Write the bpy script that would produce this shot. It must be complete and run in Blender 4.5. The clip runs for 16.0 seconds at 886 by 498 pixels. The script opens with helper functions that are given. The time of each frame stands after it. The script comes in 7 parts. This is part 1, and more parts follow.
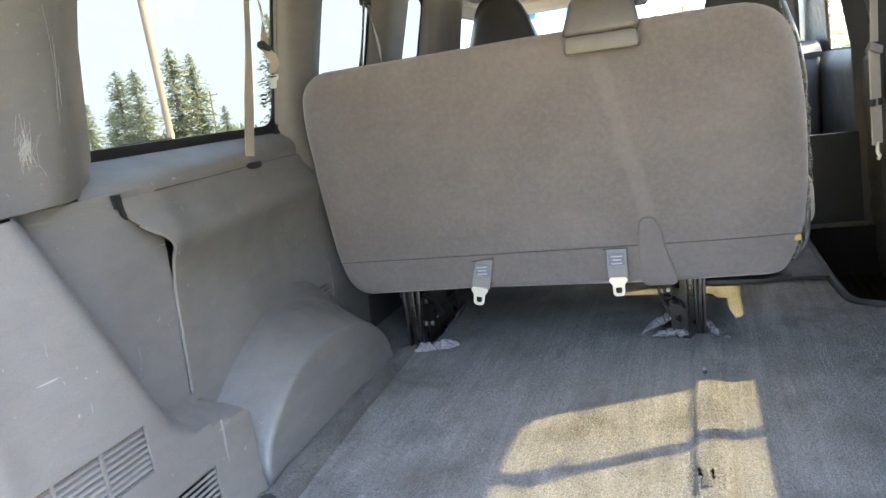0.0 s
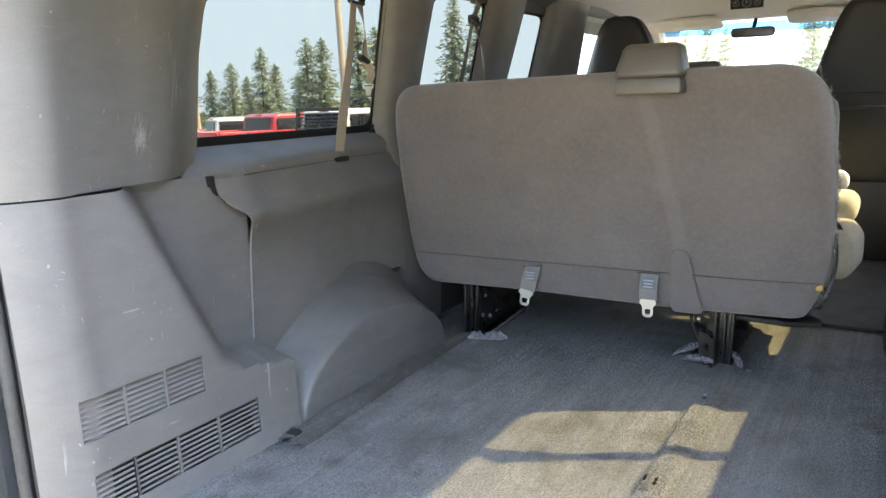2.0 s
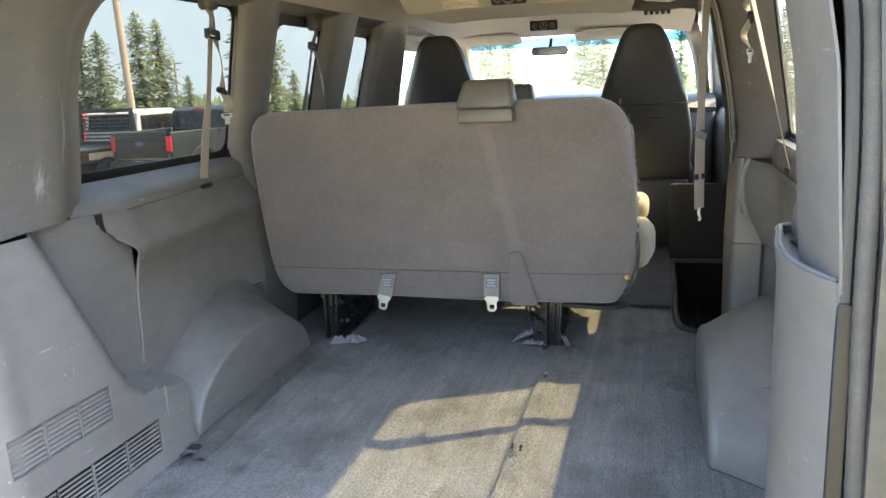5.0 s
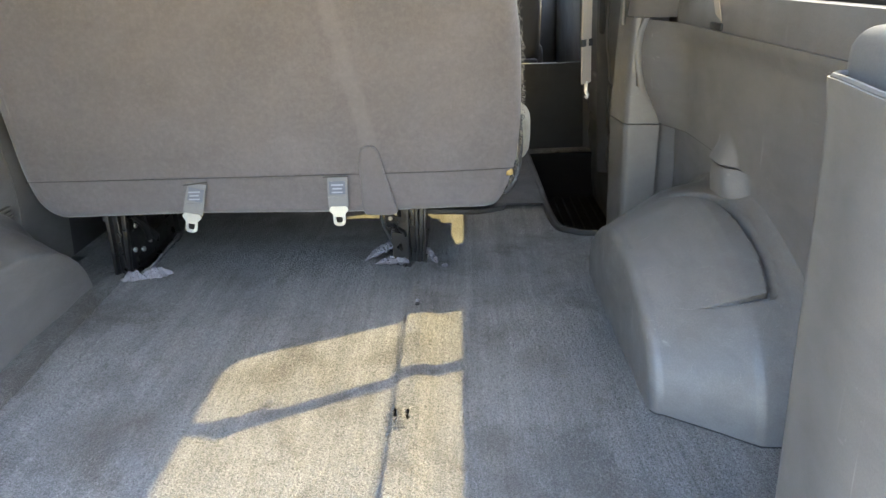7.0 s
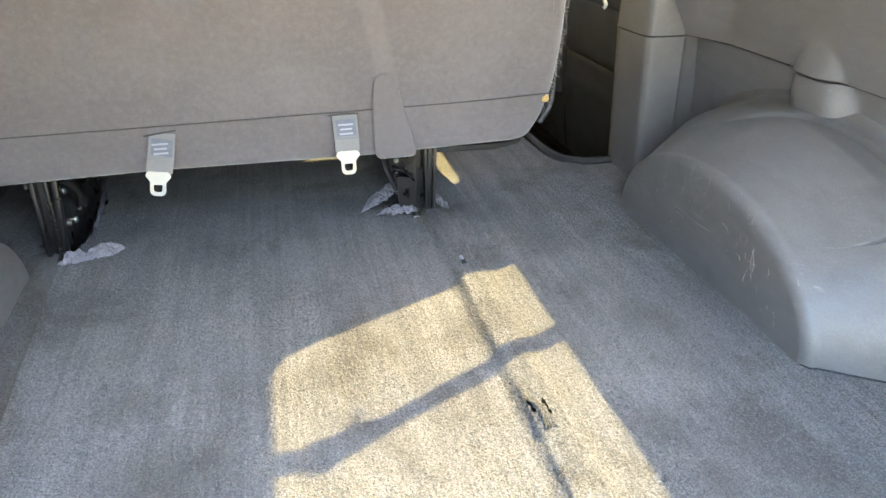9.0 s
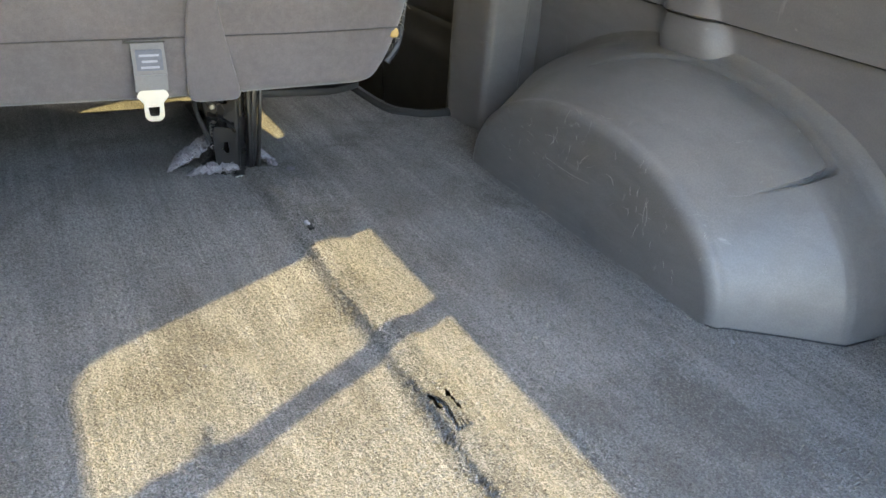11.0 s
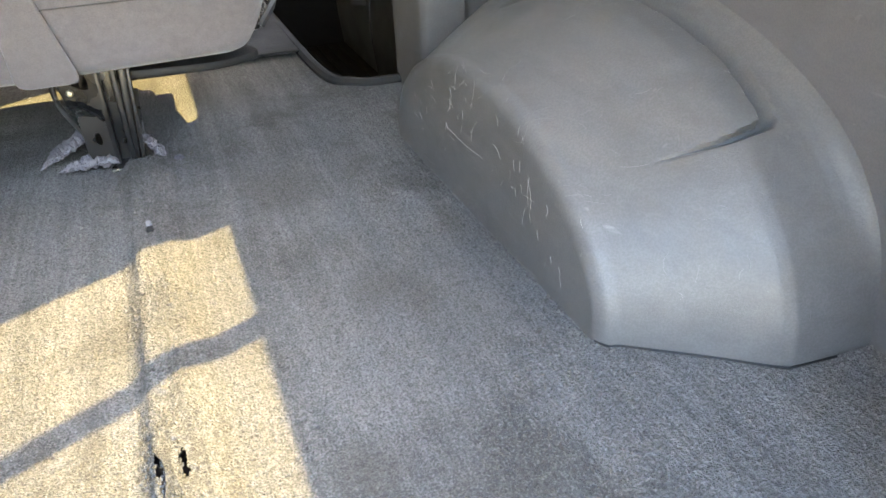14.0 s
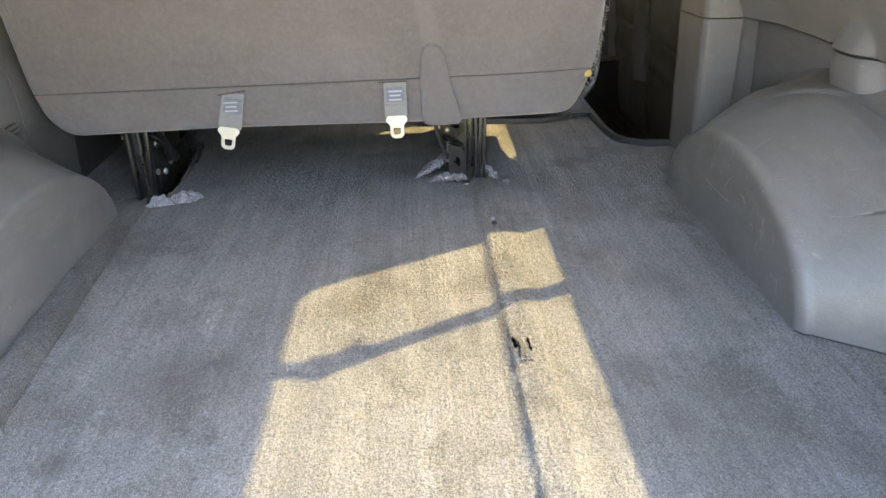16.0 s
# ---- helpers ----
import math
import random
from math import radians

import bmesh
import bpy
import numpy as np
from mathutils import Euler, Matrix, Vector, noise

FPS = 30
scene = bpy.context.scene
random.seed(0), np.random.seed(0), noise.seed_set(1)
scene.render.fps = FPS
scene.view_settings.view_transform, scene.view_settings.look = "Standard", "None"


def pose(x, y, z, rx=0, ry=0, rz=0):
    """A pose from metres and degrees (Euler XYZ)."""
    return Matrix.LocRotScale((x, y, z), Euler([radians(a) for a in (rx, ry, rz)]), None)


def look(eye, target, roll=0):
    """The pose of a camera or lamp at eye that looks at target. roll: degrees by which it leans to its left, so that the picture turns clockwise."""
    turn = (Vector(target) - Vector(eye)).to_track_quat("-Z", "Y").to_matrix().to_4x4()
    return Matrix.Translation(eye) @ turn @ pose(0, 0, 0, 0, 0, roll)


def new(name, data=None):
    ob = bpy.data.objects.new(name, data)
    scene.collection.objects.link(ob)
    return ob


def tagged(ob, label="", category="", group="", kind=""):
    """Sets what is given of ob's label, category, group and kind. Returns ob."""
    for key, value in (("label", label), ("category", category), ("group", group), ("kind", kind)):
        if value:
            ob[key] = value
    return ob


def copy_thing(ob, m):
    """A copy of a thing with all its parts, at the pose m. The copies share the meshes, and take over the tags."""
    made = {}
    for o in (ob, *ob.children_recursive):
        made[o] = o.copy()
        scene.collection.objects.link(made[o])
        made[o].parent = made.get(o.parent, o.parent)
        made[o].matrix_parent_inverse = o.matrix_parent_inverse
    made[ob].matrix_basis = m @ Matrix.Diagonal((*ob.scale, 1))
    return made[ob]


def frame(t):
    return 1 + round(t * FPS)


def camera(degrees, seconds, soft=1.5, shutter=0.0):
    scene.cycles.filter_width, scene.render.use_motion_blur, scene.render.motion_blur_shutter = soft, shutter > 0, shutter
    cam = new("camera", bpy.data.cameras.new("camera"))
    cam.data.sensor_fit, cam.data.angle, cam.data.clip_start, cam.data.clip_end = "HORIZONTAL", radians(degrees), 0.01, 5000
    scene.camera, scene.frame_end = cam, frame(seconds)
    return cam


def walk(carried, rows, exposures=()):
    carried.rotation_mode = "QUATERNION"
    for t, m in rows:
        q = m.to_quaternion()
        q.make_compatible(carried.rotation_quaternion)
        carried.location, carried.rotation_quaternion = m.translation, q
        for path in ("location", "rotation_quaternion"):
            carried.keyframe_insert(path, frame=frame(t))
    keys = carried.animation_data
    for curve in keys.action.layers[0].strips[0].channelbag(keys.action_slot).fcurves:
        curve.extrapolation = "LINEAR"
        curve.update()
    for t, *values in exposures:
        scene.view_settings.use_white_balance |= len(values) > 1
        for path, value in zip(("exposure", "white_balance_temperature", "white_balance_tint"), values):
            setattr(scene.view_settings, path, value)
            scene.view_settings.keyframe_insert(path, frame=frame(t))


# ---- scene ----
cam = camera(59.9, 16.0)
PATH = [
    (0, (0.226, -0.588, 0.722), (-0.418, 1.267, 0.341), -7.6),
    (0.5, (0.35, -0.707, 0.75), (-0.5, 1.062, 0.366), -5.3),
    (1, (0.484, -0.737, 0.745), (-0.55, 0.927, 0.339), -3.1),
    (1.5, (0.561, -0.704, 0.735), (-0.571, 0.887, 0.303), -2.5),
    (2, (0.59, -0.717, 0.786), (-0.414, 0.971, 0.403), -1.8),
    (2.5, (0.554, -0.917, 0.809), (-0.25, 0.888, 0.502), -0.4),
    (3, (0.506, -1.013, 0.878), (-0.168, 0.852, 0.621), 0.6),
    (3.2, (0.516, -0.982, 0.942), (-0.124, 0.897, 0.695), 0.9),
    (5.3, (0.528, -1.011, 0.868), (0.023, 0.866, 0.396), -3.3),
    (5.5, (0.497, -1.034, 0.84), (0.025, 0.842, 0.331), -3.6),
    (6, (0.418, -1.03, 0.797), (0.001, 0.844, 0.233), -4.0),
    (6.3, (0.383, -0.904, 0.821), (0.033, 0.962, 0.192), -3.8),
    (6.5, (0.359, -0.78, 0.764), (0.066, 1.106, 0.166), -3.5),
    (6.8, (0.302, -0.606, 0.728), (0.182, 1.302, 0.142), -2.4),
    (7, (0.326, -0.471, 0.76), (0.267, 1.41, 0.081), -2.0),
    (7.5, (0.201, -0.026, 0.696), (0.383, 1.814, -0.067), -0.4),
    (8, (0.13, 0.032, 0.696), (0.41, 1.839, -0.113), 1.0),
    (8.5, (0.013, -0.146, 0.709), (0.305, 1.649, -0.122), 0.2),
    (8.7, (-0.055, -0.151, 0.729), (0.253, 1.633, -0.122), -0.7),
    (10.8, (-0.223, 0.123, 0.591), (0.686, 1.63, -0.361), 5.3),
    (11, (-0.173, 0.114, 0.592), (0.721, 1.645, -0.335), 4.9),
    (11.5, (0.084, 0.183, 0.553), (0.907, 1.776, -0.333), 4.5),
    (12, (0.297, 0.254, 0.467), (1.113, 1.799, -0.505), 3.6),
    (12.5, (0.331, 0.26, 0.435), (1.137, 1.764, -0.608), 2.3),
    (13, (0.314, 0.266, 0.444), (1.117, 1.758, -0.618), 2.1),
    (13.5, (0.303, 0.253, 0.459), (1.036, 1.787, -0.594), -0.1),
    (14, (0.27, 0.166, 0.52), (0.855, 1.794, -0.486), -2.7),
    (14.5, (0.194, 0.039, 0.631), (0.571, 1.775, -0.288), -3.1),
    (15, (0.041, -0.121, 0.652), (0.291, 1.668, -0.206), -2.0),
    (15.5, (-0.011, -0.24, 0.651), (0.152, 1.558, -0.211), -1.7),
    (16, (0.061, -0.301, 0.676), (0.103, 1.505, -0.181), -2.3),
]
EXPO = [(0, 4.77, 6450, 6), (0.5, 4.41, 6450, 6), (1, 4.41, 6400, 6), (1.5, 4.46, 6400, 6), (2, 4.31, 6350, 6), (3, 4.41, 6000, 4), (5.5, 4.36, 6550, 6), (6, 4.66, 6650, 6), (6.5, 4.76, 6650, 6), (7, 4.86, 6560, 6), (8, 5.31, 6660, 6), (8.5, 5.36, 6710, 6), (11, 4.86, 6760, 6), (11.5, 4.91, 6810, 6), (12.5, 5.26, 7160, 8), (13, 5.41, 7260, 8), (14, 5.41, 7110, 8), (14.5, 5.21, 7060, 8), (15, 5.26, 7060, 8), (15.5, 5.06, 7010, 8), (16, 5.01, 7010, 8)]
walk(cam, [(t, look(eye, target, roll)) for t, eye, target, roll in PATH], EXPO)

# ---- world and light ----
SUN_WAY = Vector((0.79, 0.37, 1.0)).normalized()
world = bpy.data.worlds.new("world")
scene.world = world
world.use_nodes = True
wn = world.node_tree.nodes
sky = wn.new("ShaderNodeTexSky")
sky.sky_type = "NISHITA"
sky.sun_disc = False
sky.sun_elevation = math.asin(SUN_WAY.z)
sky.sun_rotation = math.atan2(SUN_WAY.x, SUN_WAY.y)
sky.air_density, sky.dust_density, sky.ozone_density = 1.0, 2.5, 1.0
world.node_tree.links.new(sky.outputs[0], wn["Background"].inputs[0])
wn["Background"].inputs[1].default_value = 0.15

sun_lamp = bpy.data.lights.new("sun", "SUN")
sun_lamp.energy, sun_lamp.angle, sun_lamp.color = 1.95, radians(0.55), (1.0, 0.77, 0.34)
sun = new("sun", sun_lamp)
sun.matrix_world = look((30, 12, 40), Vector((30, 12, 40)) - SUN_WAY)


# ---- materials ----
def nodes(name):
    m = bpy.data.materials.new(name)
    m.use_nodes = True
    nt = m.node_tree
    return m, nt, nt.nodes["Principled BSDF"]


def ramp(nt, source, stops):
    r = nt.nodes.new("ShaderNodeValToRGB")
    nt.links.new(source, r.inputs[0])
    e = r.color_ramp.elements
    while len(e) < len(stops):
        e.new(0.5)
    for k, (p, c) in zip(e, stops):
        k.position, k.color = p, (c, c, c, 1) if isinstance(c, (int, float)) else (*c, 1)
    return r.outputs[0]


def coords(nt, scale=(1, 1, 1), turn=(0, 0, 0)):
    tc = nt.nodes.new("ShaderNodeTexCoord")
    mp = nt.nodes.new("ShaderNodeMapping")
    mp.inputs["Scale"].default_value = scale
    mp.inputs["Rotation"].default_value = turn
    nt.links.new(tc.outputs["Object"], mp.inputs[0])
    return mp.outputs[0]


def noise_of(nt, vec, scale, detail=3.0, rough=0.55, distort=0.0):
    n = nt.nodes.new("ShaderNodeTexNoise")
    n.inputs["Scale"].default_value, n.inputs["Detail"].default_value = scale, detail
    n.inputs["Roughness"].default_value, n.inputs["Distortion"].default_value = rough, distort
    nt.links.new(vec, n.inputs["Vector"])
    return n.outputs[0]


def mix(nt, fac, a, b, kind="MIX"):
    x = nt.nodes.new("ShaderNodeMix")
    x.data_type, x.blend_type = "RGBA", kind
    for socket, v in ((x.inputs[0], fac), (x.inputs[6], a), (x.inputs[7], b)):
        if isinstance(v, (int, float)):
            socket.default_value = v
        elif isinstance(v, tuple):
            socket.default_value = (*v, 1)
        else:
            nt.links.new(v, socket)
    return x.outputs[2]


def maths(nt, kind, a, b):
    x = nt.nodes.new("ShaderNodeMath")
    x.operation = kind
    for socket, v in ((x.inputs[0], a), (x.inputs[1], b)):
        if isinstance(v, (int, float)):
            socket.default_value = v
        else:
            nt.links.new(v, socket)
    return x.outputs[0]


def bump(nt, bsdf, height, strength, distance):
    b = nt.nodes.new("ShaderNodeBump")
    b.inputs["Strength"].default_value, b.inputs["Distance"].default_value = strength, distance
    nt.links.new(height, b.inputs["Height"])
    nt.links.new(b.outputs[0], bsdf.inputs["Normal"])


def shade(c, k):
    return tuple(min(1.0, v * k) for v in c)


def plastic(name, col, rough=0.5, scratched=0.0, grain=0.25, mottled=0.10):
    """Moulded plastic: fine pebble grain, faint blotches, pale scuffs along stretched noise."""
    m, nt, b = nodes(name)
    v = coords(nt)
    blot = noise_of(nt, v, 3.5, 4)
    base = mix(nt, ramp(nt, blot, [(0.3, 0.0), (0.72, 1.0)]), shade(col, 1 - mottled), shade(col, 1 + mottled))
    smear = noise_of(nt, coords(nt, (1, 0.5, 1.6), (0.3, 0.2, 0.5)), 17, 5, 0.68, 0.7)
    base = mix(nt, ramp(nt, smear, [(0.46, 0.0), (0.70, 2.2 * mottled)]), base, shade(col, 1.5))
    base = mix(nt, ramp(nt, smear, [(0.30, 2.0 * mottled), (0.46, 0.0)]), base, shade(col, 0.6))
    pebble = noise_of(nt, v, 420, 2, 0.6)
    base = mix(nt, ramp(nt, pebble, [(0.40, 2.0 * mottled), (0.62, 0.0)]), base, shade(col, 0.5))
    if scratched:
        total = None
        for turn, sc in (((0.5, 0.9, 0.3), (60, 60, 5)), ((1.1, 0.2, 1.4), (7, 80, 60)), ((0.2, 2.0, 0.8), (46, 6, 70))):
            s = ramp(nt, noise_of(nt, coords(nt, sc, turn), 1.0, 2, 0.5, 0.3), [(0.70, 0.0), (0.735, 1.0)])
            total = s if total is None else maths(nt, "MAXIMUM", total, s)
        where = ramp(nt, noise_of(nt, v, 6.0, 2), [(0.50, 0.0), (0.62, 1.0)])
        scuff = maths(nt, "MULTIPLY", maths(nt, "MULTIPLY", total, where), scratched)
        base = mix(nt, scuff, base, shade(col, 2.3))
        speck = ramp(nt, noise_of(nt, v, 210, 2), [(0.72, 0.0), (0.78, 1.0)])
        where2 = ramp(nt, noise_of(nt, v, 4.0, 2), [(0.5, 0.0), (0.66, 1.0)])
        base = mix(nt, maths(nt, "MULTIPLY", maths(nt, "MULTIPLY", speck, where2), 0.5 * scratched), base, shade(col, 1.9))
    nt.links.new(base, b.inputs["Base Color"])
    nt.links.new(ramp(nt, noise_of(nt, v, 9, 3), [(0.3, rough - 0.06), (0.7, rough + 0.08)]), b.inputs["Roughness"])
    bump(nt, b, maths(nt, "ADD", noise_of(nt, v, 900, 2), maths(nt, "MULTIPLY", pebble, 1.2)), grain, 0.0006)
    return m


def cloth(name, col, weave=700.0, rough=0.95, blot=0.14, depth=0.0012, strength=0.6, fuzz=0.3, stripe=None):
    """Woven or napped fabric with worn, slightly stained areas."""
    m, nt, b = nodes(name)
    v = coords(nt)
    n1 = noise_of(nt, v, 5.0, 6, 0.66)
    n2 = noise_of(nt, v, weave, 2)
    n3 = noise_of(nt, v, 85, 4, 0.7)
    n4 = noise_of(nt, v, 24, 3, 0.6)
    base = mix(nt, ramp(nt, n1, [(0.28, 0.0), (0.74, 1.0)]), shade(col, 1 - blot), shade(col, 1 + blot))
    base = mix(nt, ramp(nt, n2, [(0.3, 0.0), (0.7, 0.55)]), base, shade(col, 0.62))
    base = mix(nt, ramp(nt, n3, [(0.48, 0.0), (0.70, 1.5 * blot)]), base, shade(col, 1.4))
    base = mix(nt, ramp(nt, n3, [(0.30, 1.5 * blot), (0.48, 0.0)]), base, shade(col, 0.62))
    base = mix(nt, ramp(nt, n4, [(0.66, 0.0), (0.76, 2.0 * blot)]), base, shade(col, 0.65))
    if stripe:
        # a band of nap brushed the other way, worn along one line
        sep = nt.nodes.new("ShaderNodeSeparateXYZ")
        nt.links.new(v, sep.inputs[0])
        wob = maths(nt, "MULTIPLY", maths(nt, "SUBTRACT", n1, 0.5), 0.03)
        off = maths(nt, "ABSOLUTE", maths(nt, "SUBTRACT", maths(nt, "ADD", maths(nt, "ADD", sep.outputs[0], maths(nt, "MULTIPLY", sep.outputs[2], 0.2)), wob), stripe[0]), 0.0)
        band = ramp(nt, maths(nt, "DIVIDE", off, stripe[1]), [(0.55, 0.24), (1.0, 0.0)])
        base = mix(nt, band, base, shade(col, 1.5))
        brush = noise_of(nt, coords(nt, (3, 3, 3), (0, 0.5, 0)), 1.0, 4, 0.6, 0.8)
        base = mix(nt, ramp(nt, brush, [(0.52, 0.0), (0.70, 0.22)]), base, shade(col, 1.3))
        base = mix(nt, ramp(nt, brush, [(0.32, 0.22), (0.48, 0.0)]), base, shade(col, 0.68))
    nt.links.new(base, b.inputs["Base Color"])
    b.inputs["Roughness"].default_value = rough
    b.inputs["Sheen Weight"].default_value = fuzz
    b.inputs["Sheen Roughness"].default_value = 0.6
    b.inputs["Specular IOR Level"].default_value = 0.15
    bump(nt, b, maths(nt, "ADD", n2, maths(nt, "MULTIPLY", n3, 1.2)), strength, depth)
    return m


# spills; the last two entries only darken the right-hand carpet broadly
STAINS_AND_DARKENING = ((-0.33, 0.70, 0.13, 0.62), (-0.27, 0.74, 0.05, 0.5), (-0.445, 0.515, 0.035, 0.62), (-0.545, 0.395, 0.06, 0.6), (0.375, 0.66, 0.055, 0.42), (0.385, 0.54, 0.05, 0.36),
          (0.48, 0.95, 0.07, 0.4), (0.40, 1.28, 0.09, 0.35), (-0.40, 0.90, 0.07, 0.45), (0.02, 1.62, 0.12, 0.4), (-0.30, 1.45, 0.10, 0.35), (0.62, 0.45, 0.08, 0.45), (0.50, 0.50, 0.26, 0.34), (0.52, 0.90, 0.20, 0.26))


def carpet_stuff(name="carpet", k=1.0):
    """Cut-pile automotive carpet: coarse tufts, brush rows along the van, brown stains."""
    m, nt, b = nodes(name)
    v = coords(nt)
    pile = noise_of(nt, v, 400, 2, 0.65, 0.0)
    tuft = noise_of(nt, v, 170, 3, 0.65, 0.0)
    rows = noise_of(nt, coords(nt, (240, 55, 20)), 1.0, 3, 0.6)
    streak = noise_of(nt, coords(nt, (22, 1.6, 8), (0, 0, 0.03)), 1.0, 5, 0.66)
    patch = noise_of(nt, v, 2.6, 5, 0.62)
    stain = noise_of(nt, coords(nt, (1.0, 0.8, 1), (0, 0, 0.4)), 5.0, 5, 0.62, 0.5)
    spot = noise_of(nt, v, 15, 3, 0.5)
    col = (0.210 * k, 0.203 * k, 0.197 * k)
    base = mix(nt, ramp(nt, patch, [(0.30, 0.0), (0.70, 1.0)]), shade(col, 0.70), shade(col, 1.32))
    base = mix(nt, ramp(nt, streak, [(0.50, 0.0), (0.72, 0.60)]), base, shade(col, 1.6))
    base = mix(nt, ramp(nt, streak, [(0.28, 0.62), (0.48, 0.0)]), base, shade(col, 0.48))
    lane = noise_of(nt, coords(nt, (85, 1.1, 8), (0, 0, 0.02)), 1.0, 3, 0.6)
    base = mix(nt, ramp(nt, lane, [(0.30, 0.45), (0.46, 0.0)]), base, shade(col, 0.50))
    base = mix(nt, ramp(nt, lane, [(0.56, 0.0), (0.72, 0.40)]), base, shade(col, 1.55))
    base = mix(nt, ramp(nt, stain, [(0.51, 0.0), (0.65, 0.74)]), base, (0.085 * k, 0.074 * k, 0.062 * k))
    base = mix(nt, ramp(nt, spot, [(0.68, 0.0), (0.75, 0.72)]), base, (0.070, 0.060, 0.050))
    base = mix(nt, ramp(nt, rows, [(0.30, 0.45), (0.50, 0.0)]), base, shade(col, 0.42))
    base = mix(nt, ramp(nt, rows, [(0.55, 0.0), (0.72, 0.35)]), base, shade(col, 1.7))
    base = mix(nt, ramp(nt, pile, [(0.36, 0.72), (0.52, 0.0)]), base, shade(col, 0.36))
    base = mix(nt, ramp(nt, pile, [(0.54, 0.0), (0.68, 0.44)]), base, shade(col, 1.9))
    base = mix(nt, ramp(nt, tuft, [(0.56, 0.0), (0.72, 0.35)]), base, (0.20 * k, 0.172 * k, 0.155 * k))
    base = mix(nt, ramp(nt, tuft, [(0.33, 0.7), (0.46, 0.0)]), base, shade(col, 0.40))
    # old spills and two broad darker areas, each a soft blot with an uneven rim
    for sx, sy, size, deep in STAINS_AND_DARKENING:
        away = nt.nodes.new("ShaderNodeVectorMath")
        away.operation = "DISTANCE"
        nt.links.new(v, away.inputs[0])
        away.inputs[1].default_value = (sx, sy, 0)
        rim = maths(nt, "ADD", maths(nt, "DIVIDE", away.outputs["Value"], size), maths(nt, "MULTIPLY", stain, 1.6))
        base = mix(nt, ramp(nt, maths(nt, "MULTIPLY", rim, 0.5), [(0.45, deep), (0.85, 0.0)]), base, (0.075 * k, 0.066 * k, 0.056 * k))
    nt.links.new(base, b.inputs["Base Color"])
    b.inputs["Roughness"].default_value = 1.0
    b.inputs["Specular IOR Level"].default_value = 0.05
    b.inputs["Sheen Weight"].default_value = 0.10
    h = maths(nt, "ADD", pile, maths(nt, "ADD", maths(nt, "MULTIPLY", tuft, 1.4), maths(nt, "MULTIPLY", rows, 0.35)))
    bump(nt, b, h, 1.0, 0.0055)
    return m


def painted(name, col, rough=0.3, metal=0.0, dust=0.15, coat=0.0):
    m, nt, b = nodes(name)
    v = coords(nt)
    n = noise_of(nt, v, 6, 5, 0.6)
    base = mix(nt, ramp(nt, n, [(0.4, 0.0), (0.8, dust)]), col, (0.32, 0.29, 0.25))
    nt.links.new(base, b.inputs["Base Color"])
    nt.links.new(ramp(nt, noise_of(nt, v, 25, 3), [(0.3, rough), (0.75, min(1.0, rough + 0.2))]), b.inputs["Roughness"])
    b.inputs["Metallic"].default_value = metal
    b.inputs["Coat Weight"].default_value = coat
    return m


def pane_glass(name, tint, gloss=0.04, dust=0.0):
    m = bpy.data.materials.new(name)
    m.use_nodes = True
    nt = m.node_tree
    nt.nodes.remove(nt.nodes["Principled BSDF"])
    t, g, x, f = (nt.nodes.new("ShaderNode" + k) for k in ("BsdfTransparent", "BsdfGlossy", "MixShader", "LayerWeight"))
    t.inputs[0].default_value = (*tint, 1)
    g.inputs["Roughness"].default_value = 0.02
    f.inputs["Blend"].default_value = 0.18
    nt.links.new(maths(nt, "MULTIPLY", f.outputs["Facing"], gloss), x.inputs[0])
    film, soiled = nt.nodes.new("ShaderNodeBsdfTranslucent"), nt.nodes.new("ShaderNodeMixShader")
    film.inputs[0].default_value = (0.8, 0.8, 0.76, 1)
    nt.links.new(ramp(nt, noise_of(nt, coords(nt), 4.0, 4, 0.6), [(0.3, 0.6 * dust), (0.7, 1.4 * dust)]), soiled.inputs[0])
    nt.links.new(t.outputs[0], soiled.inputs[1])
    nt.links.new(film.outputs[0], soiled.inputs[2])
    nt.links.new(soiled.outputs[0], x.inputs[1])
    nt.links.new(g.outputs[0], x.inputs[2])
    nt.links.new(x.outputs[0], nt.nodes["Material Output"].inputs[0])
    return m


def glowing(name, col, strength):
    m, nt, b = nodes(name)
    b.inputs["Base Color"].default_value = (*col, 1)
    b.inputs["Emission Color"].default_value = (*col, 1)
    b.inputs["Emission Strength"].default_value = strength
    return m


TRIM = plastic("grey_trim", (0.165, 0.158, 0.156), 0.52, 0.6)
TRIM_WELL = plastic("grey_well_trim", (0.138, 0.134, 0.133), 0.42, 0.30, 0.45, 0.14)
TRIM_POST = plastic("pale_post_trim", (0.145, 0.140, 0.140), 0.50, 0.35)
TRIM_SIDE = plastic("side_wall_trim", (0.146, 0.141, 0.146), 0.48, 0.35)
TRIM_PILLAR = plastic("brown_grey_pillar_trim", (0.124, 0.118, 0.118), 0.46, 0.35)
ANCHOR = plastic("brown_grey_anchor_plastic", (0.042, 0.039, 0.039), 0.5, 0.2)
LATCH = plastic("dark_latch_plastic", (0.088, 0.080, 0.076), 0.40, 0.2)
TRIM_DARK = plastic("charcoal_trim", (0.045, 0.045, 0.048), 0.55, 0.25)
BLACK = plastic("black_plastic", (0.014, 0.014, 0.015), 0.5)
STEP_BLACK = plastic("worn_black_step", (0.010, 0.010, 0.011), 0.80, 0.0, 0.6)
STEP_BLACK.node_tree.nodes["Principled BSDF"].inputs["Specular IOR Level"].default_value = 0.2
RUBBER = plastic("rubber", (0.020, 0.020, 0.021), 0.65, 0.2, 0.6)
